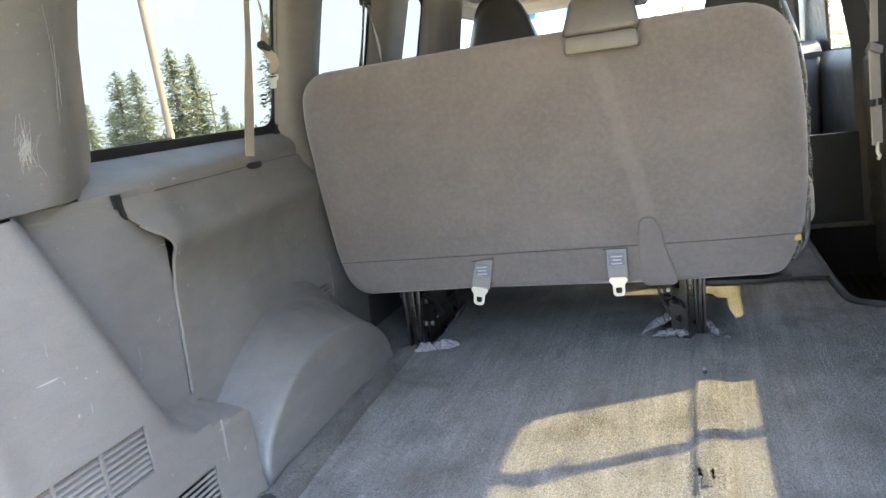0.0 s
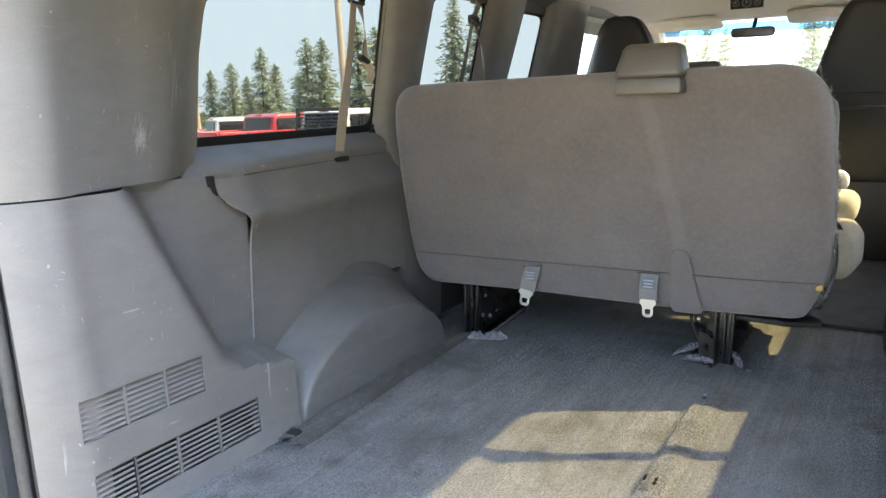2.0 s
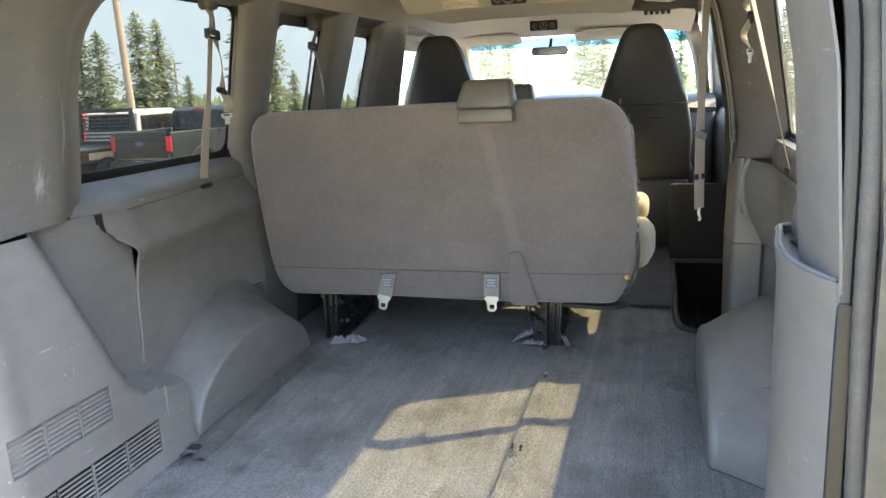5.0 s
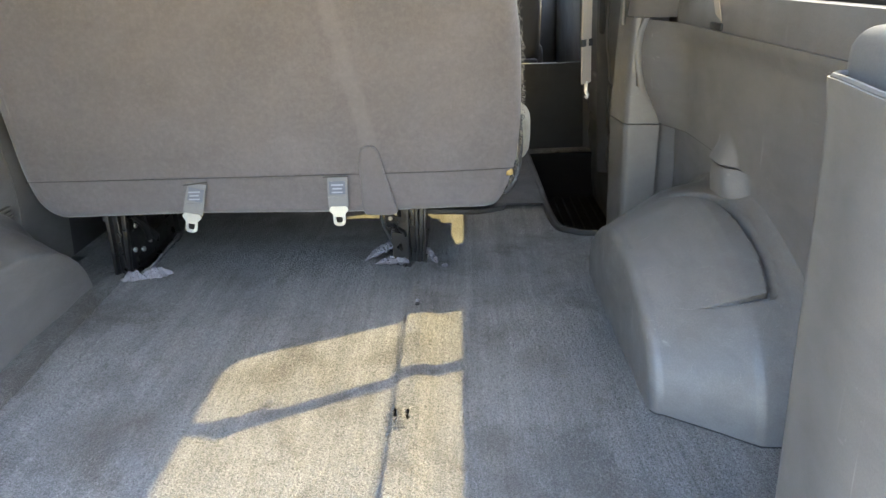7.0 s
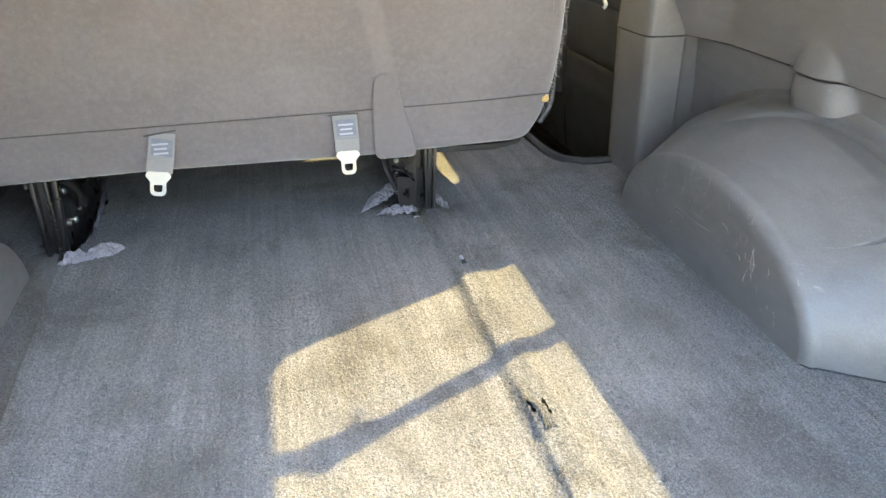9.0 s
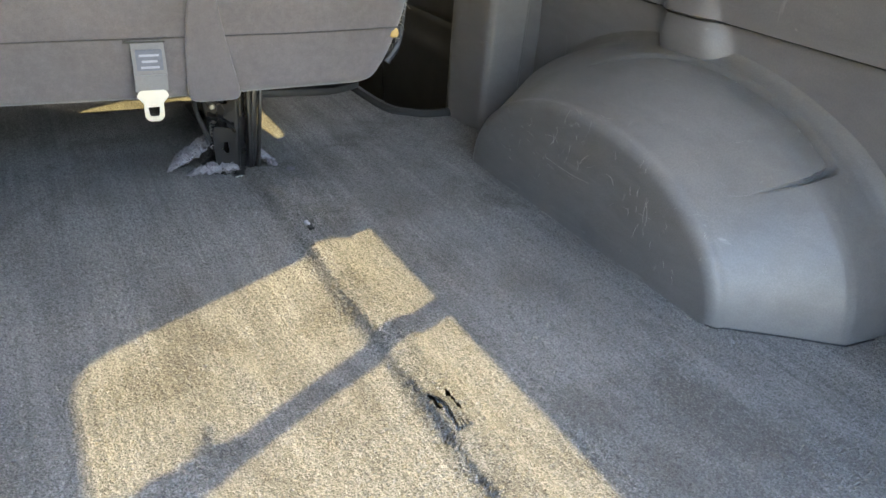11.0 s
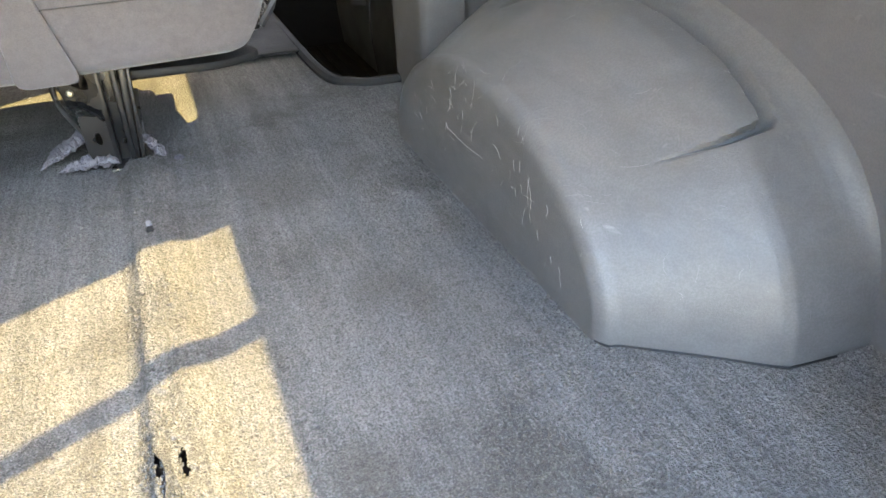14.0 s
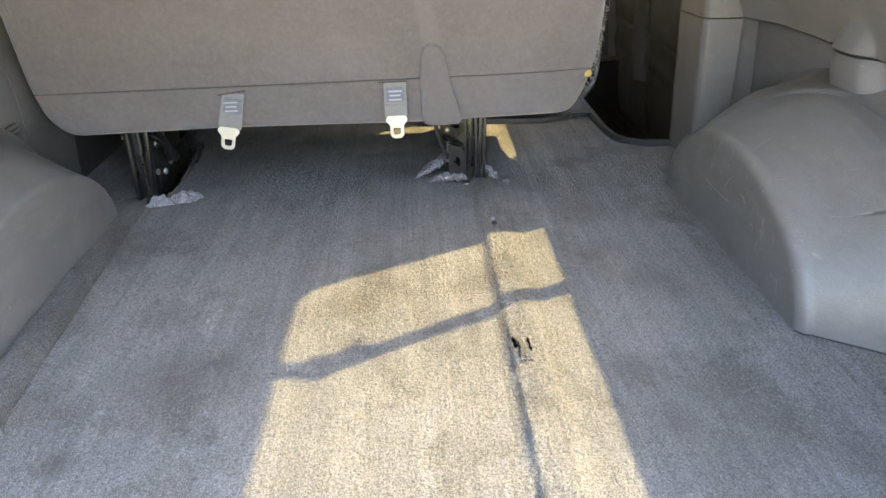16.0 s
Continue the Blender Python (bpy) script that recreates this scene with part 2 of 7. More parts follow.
SEAL = plastic("dusty_seal_rubber", (0.062, 0.060, 0.060), 0.72, 0.3, 0.6, 0.2)
LINER = cloth("headliner_cloth", (0.53, 0.490, 0.450), 500, 1.0, 0.05, 0.0006, 0.4, 0.1)
LINER_PLASTIC = plastic("beige_plastic", (0.55, 0.50, 0.44), 0.55)
FABRIC = cloth("seat_fabric", (0.139, 0.123, 0.125), 620, 0.95, 0.12, 0.0009, 0.5, 0.35)
FABRIC_BACK = cloth("worn_seat_fabric", (0.139, 0.123, 0.125), 620, 0.95, 0.19, 0.0009, 0.5, 0.35, (0.167, 0.026))
CUSHION = cloth("cushion_fabric", (0.24, 0.225, 0.20), 500)
CREAM = cloth("cream_bolster_cloth", (0.46, 0.42, 0.33), 500)
VINYL = plastic("dark_seat_vinyl", (0.030, 0.030, 0.033), 0.42, 0.1, 0.5)
CARPET = carpet_stuff()
CARPET_DIRTY = carpet_stuff("dirty_carpet", 0.62)
PADDING = cloth("carpet_padding", (0.225, 0.210, 0.230), 160, 1.0, 0.3, 0.006, 1.0, 0.0)
FOAM = cloth("yellow_foam", (0.55, 0.38, 0.15), 200, 1.0, 0.2, 0.003, 0.8, 0.0)
# belt webbing with shade put into its colour; replaced by the grey below
WEB_GREY = cloth("shaded_belt_webbing", (0.070, 0.064, 0.060), 900, 0.8, 0.06, 0.0005, 0.5, 0.2)
WEB = cloth("belt_webbing", (0.34, 0.29, 0.24), 900, 0.8, 0.06, 0.0005, 0.5, 0.2)
# grey of the buckle straps; elsewhere it stands for beige webbing in shade
WEB_GREY = cloth("grey_webbing", (0.21, 0.205, 0.205), 900, 0.8, 0.06, 0.0005, 0.5, 0.2)
STEEL = painted("bright_steel", (0.72, 0.72, 0.70), 0.25, 1.0, 0.05)
TONGUE = painted("plated_tongue", (0.55, 0.55, 0.52), 0.32, 0.6, 0.10)
STITCH = cloth("seam_thread", (0.060, 0.055, 0.050), 500)
LABEL_CLOTH = cloth("dark_label", (0.150, 0.155, 0.185), 900)
LABEL_PRINT = plastic("label_print", (0.30, 0.31, 0.35), 0.7)
BLACK_STEEL = painted("black_painted_steel", (0.009, 0.009, 0.010), 0.24, 0.0, 0.05)
WORN_STEEL = painted("worn_black_steel", (0.016, 0.016, 0.018), 0.22, 0.5, 0.22)
DOOR_PAINT = painted("open_door_paint", (0.085, 0.100, 0.132), 0.38, 0.1, 0.15)
BODY = painted("grey_blue_body_paint", (0.048, 0.052, 0.060), 0.35, 0.2, 0.25)
LABEL_WHITE = plastic("label_white", (0.60, 0.60, 0.58), 0.6)
LABEL_GREY = plastic("label_grey", (0.30, 0.31, 0.34), 0.6)
LABEL_DARK = plastic("label_dark", (0.05, 0.055, 0.065), 0.6)
GLASS = pane_glass("tinted_glass", (0.24, 0.25, 0.25), 0.04, 0.024)
GLASS_DEEP = pane_glass("deep_tinted_glass", (0.160, 0.152, 0.137), 0.04, 0.006)
GLASS_CLEAR = pane_glass("clear_glass", (0.90, 0.92, 0.90), 0.04, 0.03)
GLASS_BLUE = pane_glass("blue_shade_band", (0.16, 0.42, 0.75), 0.04, 0.01)
LAMP = glowing("lamp_bulb", (1.0, 0.52, 0.16), 1.6)

# ---- building helpers ----
def link_mesh(name, bm, material, parent=None, label="", smooth=True, at=None):
    me = bpy.data.meshes.new(name)
    bmesh.ops.recalc_face_normals(bm, faces=bm.faces)
    bm.to_mesh(me)
    bm.free()
    me.materials.append(material)
    if smooth:
        me.shade_smooth()
        me.set_sharp_from_angle(angle=radians(38))
    ob = new(name, me)
    if parent is not None:
        ob.parent = parent
    if at is not None:
        ob.matrix_basis = at
    return tagged(ob, label)


def part(name, bm, material, parent, label="", smooth=True, at=None):
    return link_mesh(name, bm, material, parent, label, smooth, at)


def thing(name, label, category, group="", at=(0, 0, 0), turn=0.0, kind=""):
    e = new(name)
    e.empty_display_size = 0.1
    e.matrix_basis = pose(*at, 0, 0, turn)
    return tagged(e, label, category, group, kind)


def box(size, at=(0, 0, 0), bevel=0.0, seg=2, m=None):
    bm = bmesh.new()
    bmesh.ops.create_cube(bm, size=1.0)
    bmesh.ops.scale(bm, vec=size, verts=bm.verts)
    if bevel:
        bmesh.ops.bevel(bm, geom=bm.edges[:], offset=bevel, segments=seg, affect="EDGES", profile=0.5)
    bmesh.ops.transform(bm, matrix=m if m is not None else Matrix.Translation(at), verts=bm.verts)
    return bm


def merge(*bms):
    out = bms[0]
    for b in bms[1:]:
        me = bpy.data.meshes.new("join")
        b.to_mesh(me)
        b.free()
        out.from_mesh(me)
        bpy.data.meshes.remove(me)
    return out


def sheet(fn, us, vs, thick=0.0, skip=None):
    """A surface fn(u, v) over the grid of us and vs; skip(u, v) leaves cells out; thick adds a back along the normals."""
    bm = bmesh.new()
    rows = [[bm.verts.new(fn(u, v)) for v in vs] for u in us]
    for i in range(len(us) - 1):
        for j in range(len(vs) - 1):
            if skip and skip((us[i] + us[i + 1]) / 2, (vs[j] + vs[j + 1]) / 2):
                continue
            bm.faces.new((rows[i][j], rows[i + 1][j], rows[i + 1][j + 1], rows[i][j + 1]))
    for v in [v for v in bm.verts if not v.link_faces]:
        bm.verts.remove(v)
    if thick:
        bm.normal_update()
        bmesh.ops.solidify(bm, geom=bm.faces[:], thickness=thick)
    return bm


def prism(outline, depth, m=None, bevel=0.0, seg=2):
    """An outline in x, y pulled along z by depth."""
    bm = bmesh.new()
    f = bm.faces.new([bm.verts.new((x, y, 0)) for x, y in outline])
    up = [g for g in bmesh.ops.extrude_face_region(bm, geom=[f])["geom"] if isinstance(g, bmesh.types.BMVert)]
    bmesh.ops.translate(bm, verts=up, vec=(0, 0, depth))
    if bevel:
        rim = [e for e in bm.edges if abs(e.verts[0].co.z - e.verts[1].co.z) < 1e-6]
        bmesh.ops.bevel(bm, geom=rim, offset=bevel, segments=seg, affect="EDGES", profile=0.5)
    if m is not None:
        bmesh.ops.transform(bm, matrix=m, verts=bm.verts)
    return bm


def round_rect(w, h, r, n=5, cx=0.0, cy=0.0):
    out = []
    for sx, sy, a0 in ((1, 1, 0), (-1, 1, 90), (-1, -1, 180), (1, -1, 270)):
        for k in range(n + 1):
            a = radians(a0 + 90 * k / n)
            out.append((cx + sx * (w / 2 - r) + r * math.cos(a), cy + sy * (h / 2 - r) + r * math.sin(a)))
    return out


def ring(outer, inner, depth, m=None):
    """A flat frame between two outlines with the same number of points."""
    bm = bmesh.new()
    n = len(outer)
    vs = [[bm.verts.new((x, y, z)) for x, y in o] for o, z in ((outer, 0), (outer, depth), (inner, depth), (inner, 0))]
    for a, b in ((0, 1), (1, 2), (2, 3), (3, 0)):
        for i in range(n):
            j = (i + 1) % n
            bm.faces.new((vs[a][i], vs[a][j], vs[b][j], vs[b][i]))
    if m is not None:
        bmesh.ops.transform(bm, matrix=m, verts=bm.verts)
    return bm


def smooth_path(points, n=6):
    """Points along a Catmull-Rom line through the given ones."""
    p = [Vector(q) for q in points]
    p = [p[0] * 2 - p[1]] + p + [p[-1] * 2 - p[-2]]
    out = []
    for i in range(1, len(p) - 2):
        for k in range(n):
            t = k / n
            out.append(0.5 * (2 * p[i] + (p[i + 1] - p[i - 1]) * t + (2 * p[i - 1] - 5 * p[i] + 4 * p[i + 1] - p[i + 2]) * t * t
                              + (3 * p[i] - p[i - 1] - 3 * p[i + 1] + p[i + 2]) * t ** 3))
    return out + [p[-2]]


def tube(points, radius, sides=8, n=4, ribs=0.0):
    """A round tube; ribs makes every second ring narrower, as on a corrugated conduit."""
    bm = bmesh.new()
    pts = smooth_path(points, n) if n > 1 else [Vector(q) for q in points]
    rows = []
    for i, q in enumerate(pts):
        d = (pts[min(i + 1, len(pts) - 1)] - pts[max(i - 1, 0)]).normalized()
        a = d.cross(Vector((0.31, 0.17, 0.93))).normalized()
        b = d.cross(a)
        r = (radius[i] if isinstance(radius, list) else radius) * (1 - ribs * (i % 2))
        rows.append([bm.verts.new(q + r * (math.cos(2 * math.pi * k / sides) * a + math.sin(2 * math.pi * k / sides) * b)) for k in range(sides)])
    for r0, r1 in zip(rows, rows[1:]):
        for k in range(sides):
            bm.faces.new((r0[k], r0[(k + 1) % sides], r1[(k + 1) % sides], r1[k]))
    bm.faces.new(rows[0])
    bm.faces.new(rows[-1])
    return bm


def strap(points, width, across, thick=0.0022, n=5):
    """A flat belt along points; across: the direction of its width, at each point or one for all."""
    bm = bmesh.new()
    pts = smooth_path(points, n)
    if isinstance(across, list):
        acr = smooth_path(across, n)
    else:
        acr = [Vector(across)] * len(pts)
    rows = []
    for i, q in enumerate(pts):
        d = (pts[min(i + 1, len(pts) - 1)] - pts[max(i - 1, 0)]).normalized()
        a = (acr[i] - d * acr[i].dot(d)).normalized()
        b = d.cross(a) * thick / 2
        a = a * width / 2
        rows.append([bm.verts.new(q + s * a + t * b) for s, t in ((-1, -1), (1, -1), (1, 1), (-1, 1))])
    for r0, r1 in zip(rows, rows[1:]):
        for k in range(4):
            bm.faces.new((r0[k], r0[(k + 1) % 4], r1[(k + 1) % 4], r1[k]))
    bm.faces.new(rows[0])
    bm.faces.new(rows[-1])
    return bm


def step(a, b, t):
    t = max(0.0, min(1.0, (t - a) / (b - a)))
    return t * t * (3 - 2 * t)


def lerp_line(table, t):
    """The value at t on a broken line of (t, value)."""
    if t <= table[0][0]:
        return table[0][1]
    for (t0, v0), (t1, v1) in zip(table, table[1:]):
        if t <= t1:
            return v0 + (v1 - v0) * (t - t0) / (t1 - t0)
    return table[-1][1]


def span(a, b, d):
    n = max(1, round((b - a) / d))
    return [a + (b - a) * i / n for i in range(n + 1)]


def cuts(a, b, d, *marks):
    """Even steps from a to b that also stop at the marks."""
    ks = sorted({a, b, *[m for m in marks if a < m < b]})
    out = []
    for p, q in zip(ks, ks[1:]):
        out += span(p, q, d)[:-1]
    return out + [b]


def round_poly(pts, r, n=6):
    out = []
    k = len(pts)
    for i in range(k):
        p, a, b = Vector(pts[i]), Vector(pts[i - 1]), Vector(pts[(i + 1) % k])
        ra = min(r[i] if isinstance(r, (list, tuple)) else r, (a - p).length * 0.49, (b - p).length * 0.49)
        s, e = p + (a - p).normalized() * ra, p + (b - p).normalized() * ra
        for j in range(n + 1):
            t = j / n
            out.append(tuple((1 - t) ** 2 * s + 2 * t * (1 - t) * p + t * t * e))
    return out

# ---- van: floor ----
RIDGE_R = (0.176, 0.238)


def carpet_z(x, y):
    z = 0.0
    a, b = RIDGE_R
    if a - 0.02 < x < b + 0.05:
        z += 0.017 * step(a - 0.008, a + 0.019, x) * (1 - step(b - 0.020, b + 0.032, x)) * (1 - step(1.48, 1.54, y)) * step(0.16, 0.3, y)
        z += 0.0035 * math.sin(y * 31 + 1) * math.sin(x * 60) * step(a, a + 0.02, x) * (1 - step(b - 0.02, b, x))
    z += 0.0030 * noise.noise((x * 3.0, y * 2.2, 1.7)) + 0.0016 * noise.noise((x * 11, y * 8, 4.1))
    z += 0.004 * math.exp(-((x + 0.085) / 0.006) ** 2) * step(0.5, 0.6, y) * (1 - step(1.05, 1.15, y)) * 0.6
    z += 0.006 * math.exp(-((x - 0.02 + (y - 0.85) * 0.25) / 0.010) ** 2 - ((y - 0.87) / 0.05) ** 2)
    z += 0.006 * math.exp(-((x + 0.34 - (y - 0.8) * 0.2) / 0.012) ** 2 - ((y - 0.86) / 0.06) ** 2)
    return z


floor = tagged(new("floor"), "worn grey-blue carpeted van floor with stains and raised seat rails", "floor", kind="structure")
xs = cuts(-0.96, 0.96, 0.016, -0.64, -0.56, 0.163, 0.25, 0.61)
xs = sorted(set(xs + span(-0.64, -0.56, 0.006) + span(0.161, 0.250, 0.005)))
ys = [0.0] + cuts(0.03, 3.0, 0.022, 1.70, 2.85) + cuts(3.06, 4.7, 0.08)


def in_step_well(x, y):
    return x > 0.61 and 1.74 < y < 2.85 and (x - 0.61 > 0.08 * (1 - min(1, (y - 1.74) / 0.09)))


torn = ((-0.618, 1.700, 0.058, 0.265), (0.150, 1.560, 0.050, 0.048))


def carpet_gone(x, y):
    if in_step_well(x, y):
        return True
    return any(((x - cx) / rx) ** 2 + ((y - cy) / ry) ** 2 < 0.8 + 0.5 * noise.noise((x * 30, y * 30, 0)) for cx, cy, rx, ry in torn)


def carpet_at(x, y):
    return Vector((x, y, carpet_z(x, y)))


SLITS = ((0.192, -0.05), (0.214, -0.10))


def carpet_pile(x0, x1, y0, y1, d):
    """The near carpet as a fine sheet whose points stand unevenly, like cut pile."""
    rng = np.random.default_rng(12)
    gx, gy = np.arange(x0, x1, d), np.arange(y0, y1 + d / 2, d)
    nx, ny = len(gx), len(gy)
    coarse_x, coarse_y = np.arange(x0, x1 + 0.012, 0.011), np.arange(y0, y1 + 0.012, 0.011)
    coarse = np.array([[carpet_z(a, b) for b in coarse_y] for a in coarse_x])
    fx, fy = (gx - x0) / 0.011, (gy - y0) / 0.011
    ix, iy = np.minimum(fx.astype(int), len(coarse_x) - 2), np.minimum(fy.astype(int), len(coarse_y) - 2)
    u, v = (fx - ix)[:, None], (fy - iy)[None, :]
    z = (coarse[ix][:, iy] * (1 - u) * (1 - v) + coarse[ix + 1][:, iy] * u * (1 - v) + coarse[ix][:, iy + 1] * (1 - u) * v + coarse[ix + 1][:, iy + 1] * u * v)
    tuft = rng.normal(0, 1, (nx, ny))
    tuft = 1.15 * tuft + 0.2 * (np.roll(tuft, 1, 1) + np.roll(tuft, -1, 1))
    comb = np.repeat(rng.normal(0, 1, (nx, 1)), ny, 1)
    on_rail = ((gx > RIDGE_R[0]) & (gx < RIDGE_R[1] + 0.01))[:, None]
    z = z + tuft * (0.00058 + 0.0003 * on_rail) + comb * 0.00035
    # the worn seam along the rail's foot: ragged, deeper towards the rear
    foot = np.exp(-((gx - RIDGE_R[0] - 0.004) / 0.0075) ** 2)[:, None] * np.clip((1.02 - gy) / 0.5, 0.0, 1.0)[None, :]
    z = z - foot * (0.0035 + 0.0030 * np.abs(tuft)) * (0.6 + 0.4 * np.sin(gy * 47 + 2 * np.sin(gy * 19)))[None, :]
    X = gx[:, None] + rng.normal(0, d * 0.22, (nx, ny))
    Y = gy[None, :] + rng.normal(0, d * 0.22, (nx, ny))
    # the rear edge follows the sill and turns down
    edge = np.where(gx < 0, 0.055 + 0.065 * np.minimum(1.0, gx / 0.40) ** 2, 0.055 + 0.160 * np.minimum(1.0, gx / 0.56) ** 2) + 0.005 * np.sin(gx * 23) + 0.003 * np.sin(gx * 61 + 1)
    e = edge[:, None]
    Y = np.where(Y < 0.40, e + (np.maximum(Y, y0) - y0) / (0.40 - y0) * (0.40 - e), Y)
    z[:, 0] = -0.014
    z[:, 1] = z[:, 1] - 0.004
    me = bpy.data.meshes.new("carpet")
    idx = np.arange(nx * ny).reshape(nx, ny)
    quads = np.stack([idx[:-1, :-1], idx[1:, :-1], idx[1:, 1:], idx[:-1, 1:]], -1).reshape(-1, 4)
    cx = np.repeat((gx[:-1] + d / 2)[:, None], ny - 1, 1).ravel()
    cy = np.repeat((gy[:-1] + d / 2)[None, :], nx - 1, 0).ravel()
    keep = np.ones(len(quads), bool)
    for tx, ty, rx, ry in torn:
        k = np.nonzero((abs(cx - tx) < rx * 1.3) & (abs(cy - ty) < ry * 1.3))[0]
        keep[k] = [not carpet_gone(cx[q], cy[q]) for q in k]
    for sx, lean in SLITS:
        half = 0.0023 * np.clip(1.15 - (abs(cy - 0.728) / 0.024) ** 2, 0.0, 1.0) + 0.0010 * np.sin(cy * 310 + sx * 90)
        keep &= ~((abs(cy - 0.728) < 0.026) & (abs(cx - sx - lean * (cy - 0.728)) < half))
    quads = quads[keep]
    me.from_pydata(np.stack([X, Y, z], -1).reshape(-1, 3).tolist(), [], quads.tolist())
    me.materials.append(CARPET)
    me.shade_smooth()
    ob = new("carpet", me)
    ob.parent = floor
    return tagged(ob)


carpet_pile(-0.80, 0.94, 0.0, 1.65, 0.0023)
part("carpet_front", sheet(carpet_at, xs, [1.645] + [y for y in ys if y > 1.66], 0.0, carpet_gone), CARPET, floor)
part("subfloor", merge(box((1.565, 4.9, 0.03), (-0.1775, 2.33, -0.045)), box((0.354, 1.85, 0.03), (0.783, 0.805, -0.045)), box((0.354, 1.92, 0.03), (0.783, 3.82, -0.045))), BLACK_STEEL, floor, smooth=False)


def tuft_pad(cx, cy, rx, ry, seed, turn=0.0):
    """A lumpy, ragged scrap of padding lying in the cut."""
    def fn(r, a):
        k = 0.75 + 0.5 * noise.noise((math.cos(a) * 1.7, math.sin(a) * 1.7, seed)) + 0.30 * noise.noise((math.cos(a) * 4, math.sin(a) * 4, seed))
        x, y = r * k * rx * math.cos(a), r * k * ry * math.sin(a)
        c, s_ = math.cos(turn), math.sin(turn)
        z = 0.020 * (1 - r ** 2) + (0.018 * noise.noise((x * 60, y * 60, seed)) + 0.004 * noise.noise((x * 170, y * 170, seed))) * min(1.0, 3 * r) * (1.1 - r)
        return Vector((cx + c * x - s_ * y, cy + s_ * x + c * y, z))
    return sheet(fn, span(0.02, 1, 0.05), span(0, 2 * math.pi, 0.09), -0.003)


part("padding", tuft_pad(-0.520, 1.472, 0.040, 0.020, 2.0, 0.30), PADDING, floor, "frayed pale grey carpet padding")
part("padding", tuft_pad(-0.575, 1.446, 0.040, 0.010, 5.0, 0.15), PADDING, floor, "frayed pale grey carpet padding")


def torn_strip(p, q, width, rise, seed):
    """A ragged strip of felt between two points, humped across its width."""
    p, q = Vector(p), Vector(q)
    way = (q - p).normalized()
    across = Vector((way.y, -way.x, 0)).normalized()

    def fn(u, v):
        rag = 1 + 0.30 * noise.noise((u * 9, math.cos(v), seed)) + 0.12 * noise.noise((u * 31, math.sin(v), seed))
        taper = min(1.0, 0.12 + 3.0 * u) * min(1.0, 0.3 + 5.0 * (1 - u))
        c = p + (q - p) * u + across * (math.cos(v) * width * 0.5 * rag * taper)
        c.z += rise * 0.5 * (1 + math.sin(v)) * taper + taper * (0.007 * noise.noise((u * 14, math.cos(v), seed + 5)) + 0.004 * noise.noise((u * 45, v * 2, seed)))
        return c
    return sheet(fn, span(0, 1, 0.02), span(0, 2 * math.pi, 0.3))


part("carpet_fringe", torn_strip((-0.553, 1.475, 0.0), (-0.586, 1.930, 0.002), 0.011, 0.008, 12.0), PADDING, floor, "pale frayed cut edge of the carpet")
part("padding", torn_strip((0.042, 1.545, 0.002), (0.152, 1.592, 0.046), 0.042, 0.016, 3.0), PADDING, floor, "frayed pale grey carpet padding")
part("padding", torn_strip((0.072, 1.520, 0.001), (0.170, 1.506, 0.008), 0.026, 0.018, 8.0), PADDING, floor, "frayed pale grey carpet padding")
part("padding", torn_strip((0.208, 1.580, 0.030), (0.246, 1.512, 0.001), 0.020, 0.008, 9.0), PADDING, floor, "frayed pale grey carpet padding")
part("padding", torn_strip((0.258, 1.498, 0.001), (0.276, 1.490, 0.002), 0.010, 0.004, 4.0), PADDING, floor, "frayed pale grey carpet padding")
sill_mat = sheet(lambda x, y: Vector((x, y, -0.026 + 0.004 * math.sin(x * 11) * math.sin(y * 30))), span(-0.86, 0.86, 0.04), span(-0.03, 0.34, 0.03), -0.008)
part("sill_mat", sill_mat, SEAL, floor, "dark scuffed rubber sill mat")
part("bumper_step", box((1.70, 0.16, 0.08), (0, -0.12, -0.12), 0.015), RUBBER, floor)
# stepwell of the side door
well_floor = merge(box((0.36, 1.13, 0.012), (0.79, 2.285, -0.21)), box((0.012, 1.13, 0.21), (0.613, 2.285, -0.110)),
                   box((0.35, 0.012, 0.21), (0.79, 1.735, -0.110)), box((0.35, 0.012, 0.21), (0.79, 2.848, -0.110)))
part("stepwell", well_floor, STEP_BLACK, floor, "black moulded stepwell by the side door")
edge_path = [(0.93, 1.725, 0.004), (0.72, 1.725, 0.004), (0.655, 1.745, 0.004), (0.607, 1.84, 0.004), (0.600, 2.3, 0.004), (0.600, 2.84, 0.004)]
part("stepwell_edging", tube(edge_path, 0.013, 8, 5), RUBBER, floor)
part("stepwell_grate", merge(*[box((0.012, 1.02, 0.012), (0.65 + 0.036 * k, 2.29, -0.1955), 0.003, 1) for k in range(7)]), STEP_BLACK, floor)
part("step_riser", box((0.30, 0.02, 0.38), (0.735, 2.94, 0.185), 0.008, 2), RUBBER, floor, "dark panel between the front seat and the side door")
# slits, bolt heads and a hole worn into the rail covering
slit = box((0.036, 0.095, 0.006), (0.2040, 0.722, 0.003))
part("slit", slit, BLACK, floor)
part("rail_hole", box((0.016, 0.018, 0.004), (0.200, 0.303, 0.0185), 0.0015, 1), BLACK, floor)
part("rail_hole", box((0.010, 0.016, 0.004), (0.208, 1.205, 0.0185), 0.0015, 1), BLACK, floor)
part("rail_clip", box((0.008, 0.018, 0.006), (0.207, 1.219, 0.019), 0.002, 1), LABEL_GREY, floor)
part("rail_slot_fibre", merge(*[strap([(0.190 + 0.004 * k, 0.750, 0.016), (0.200 + 0.001 * k, 0.715, 0.024), (0.197 + 0.005 * k, 0.675, 0.019)], 0.003, (1, 0, 0), 0.002, 3) for k in range(4)]), CARPET_DIRTY, floor)


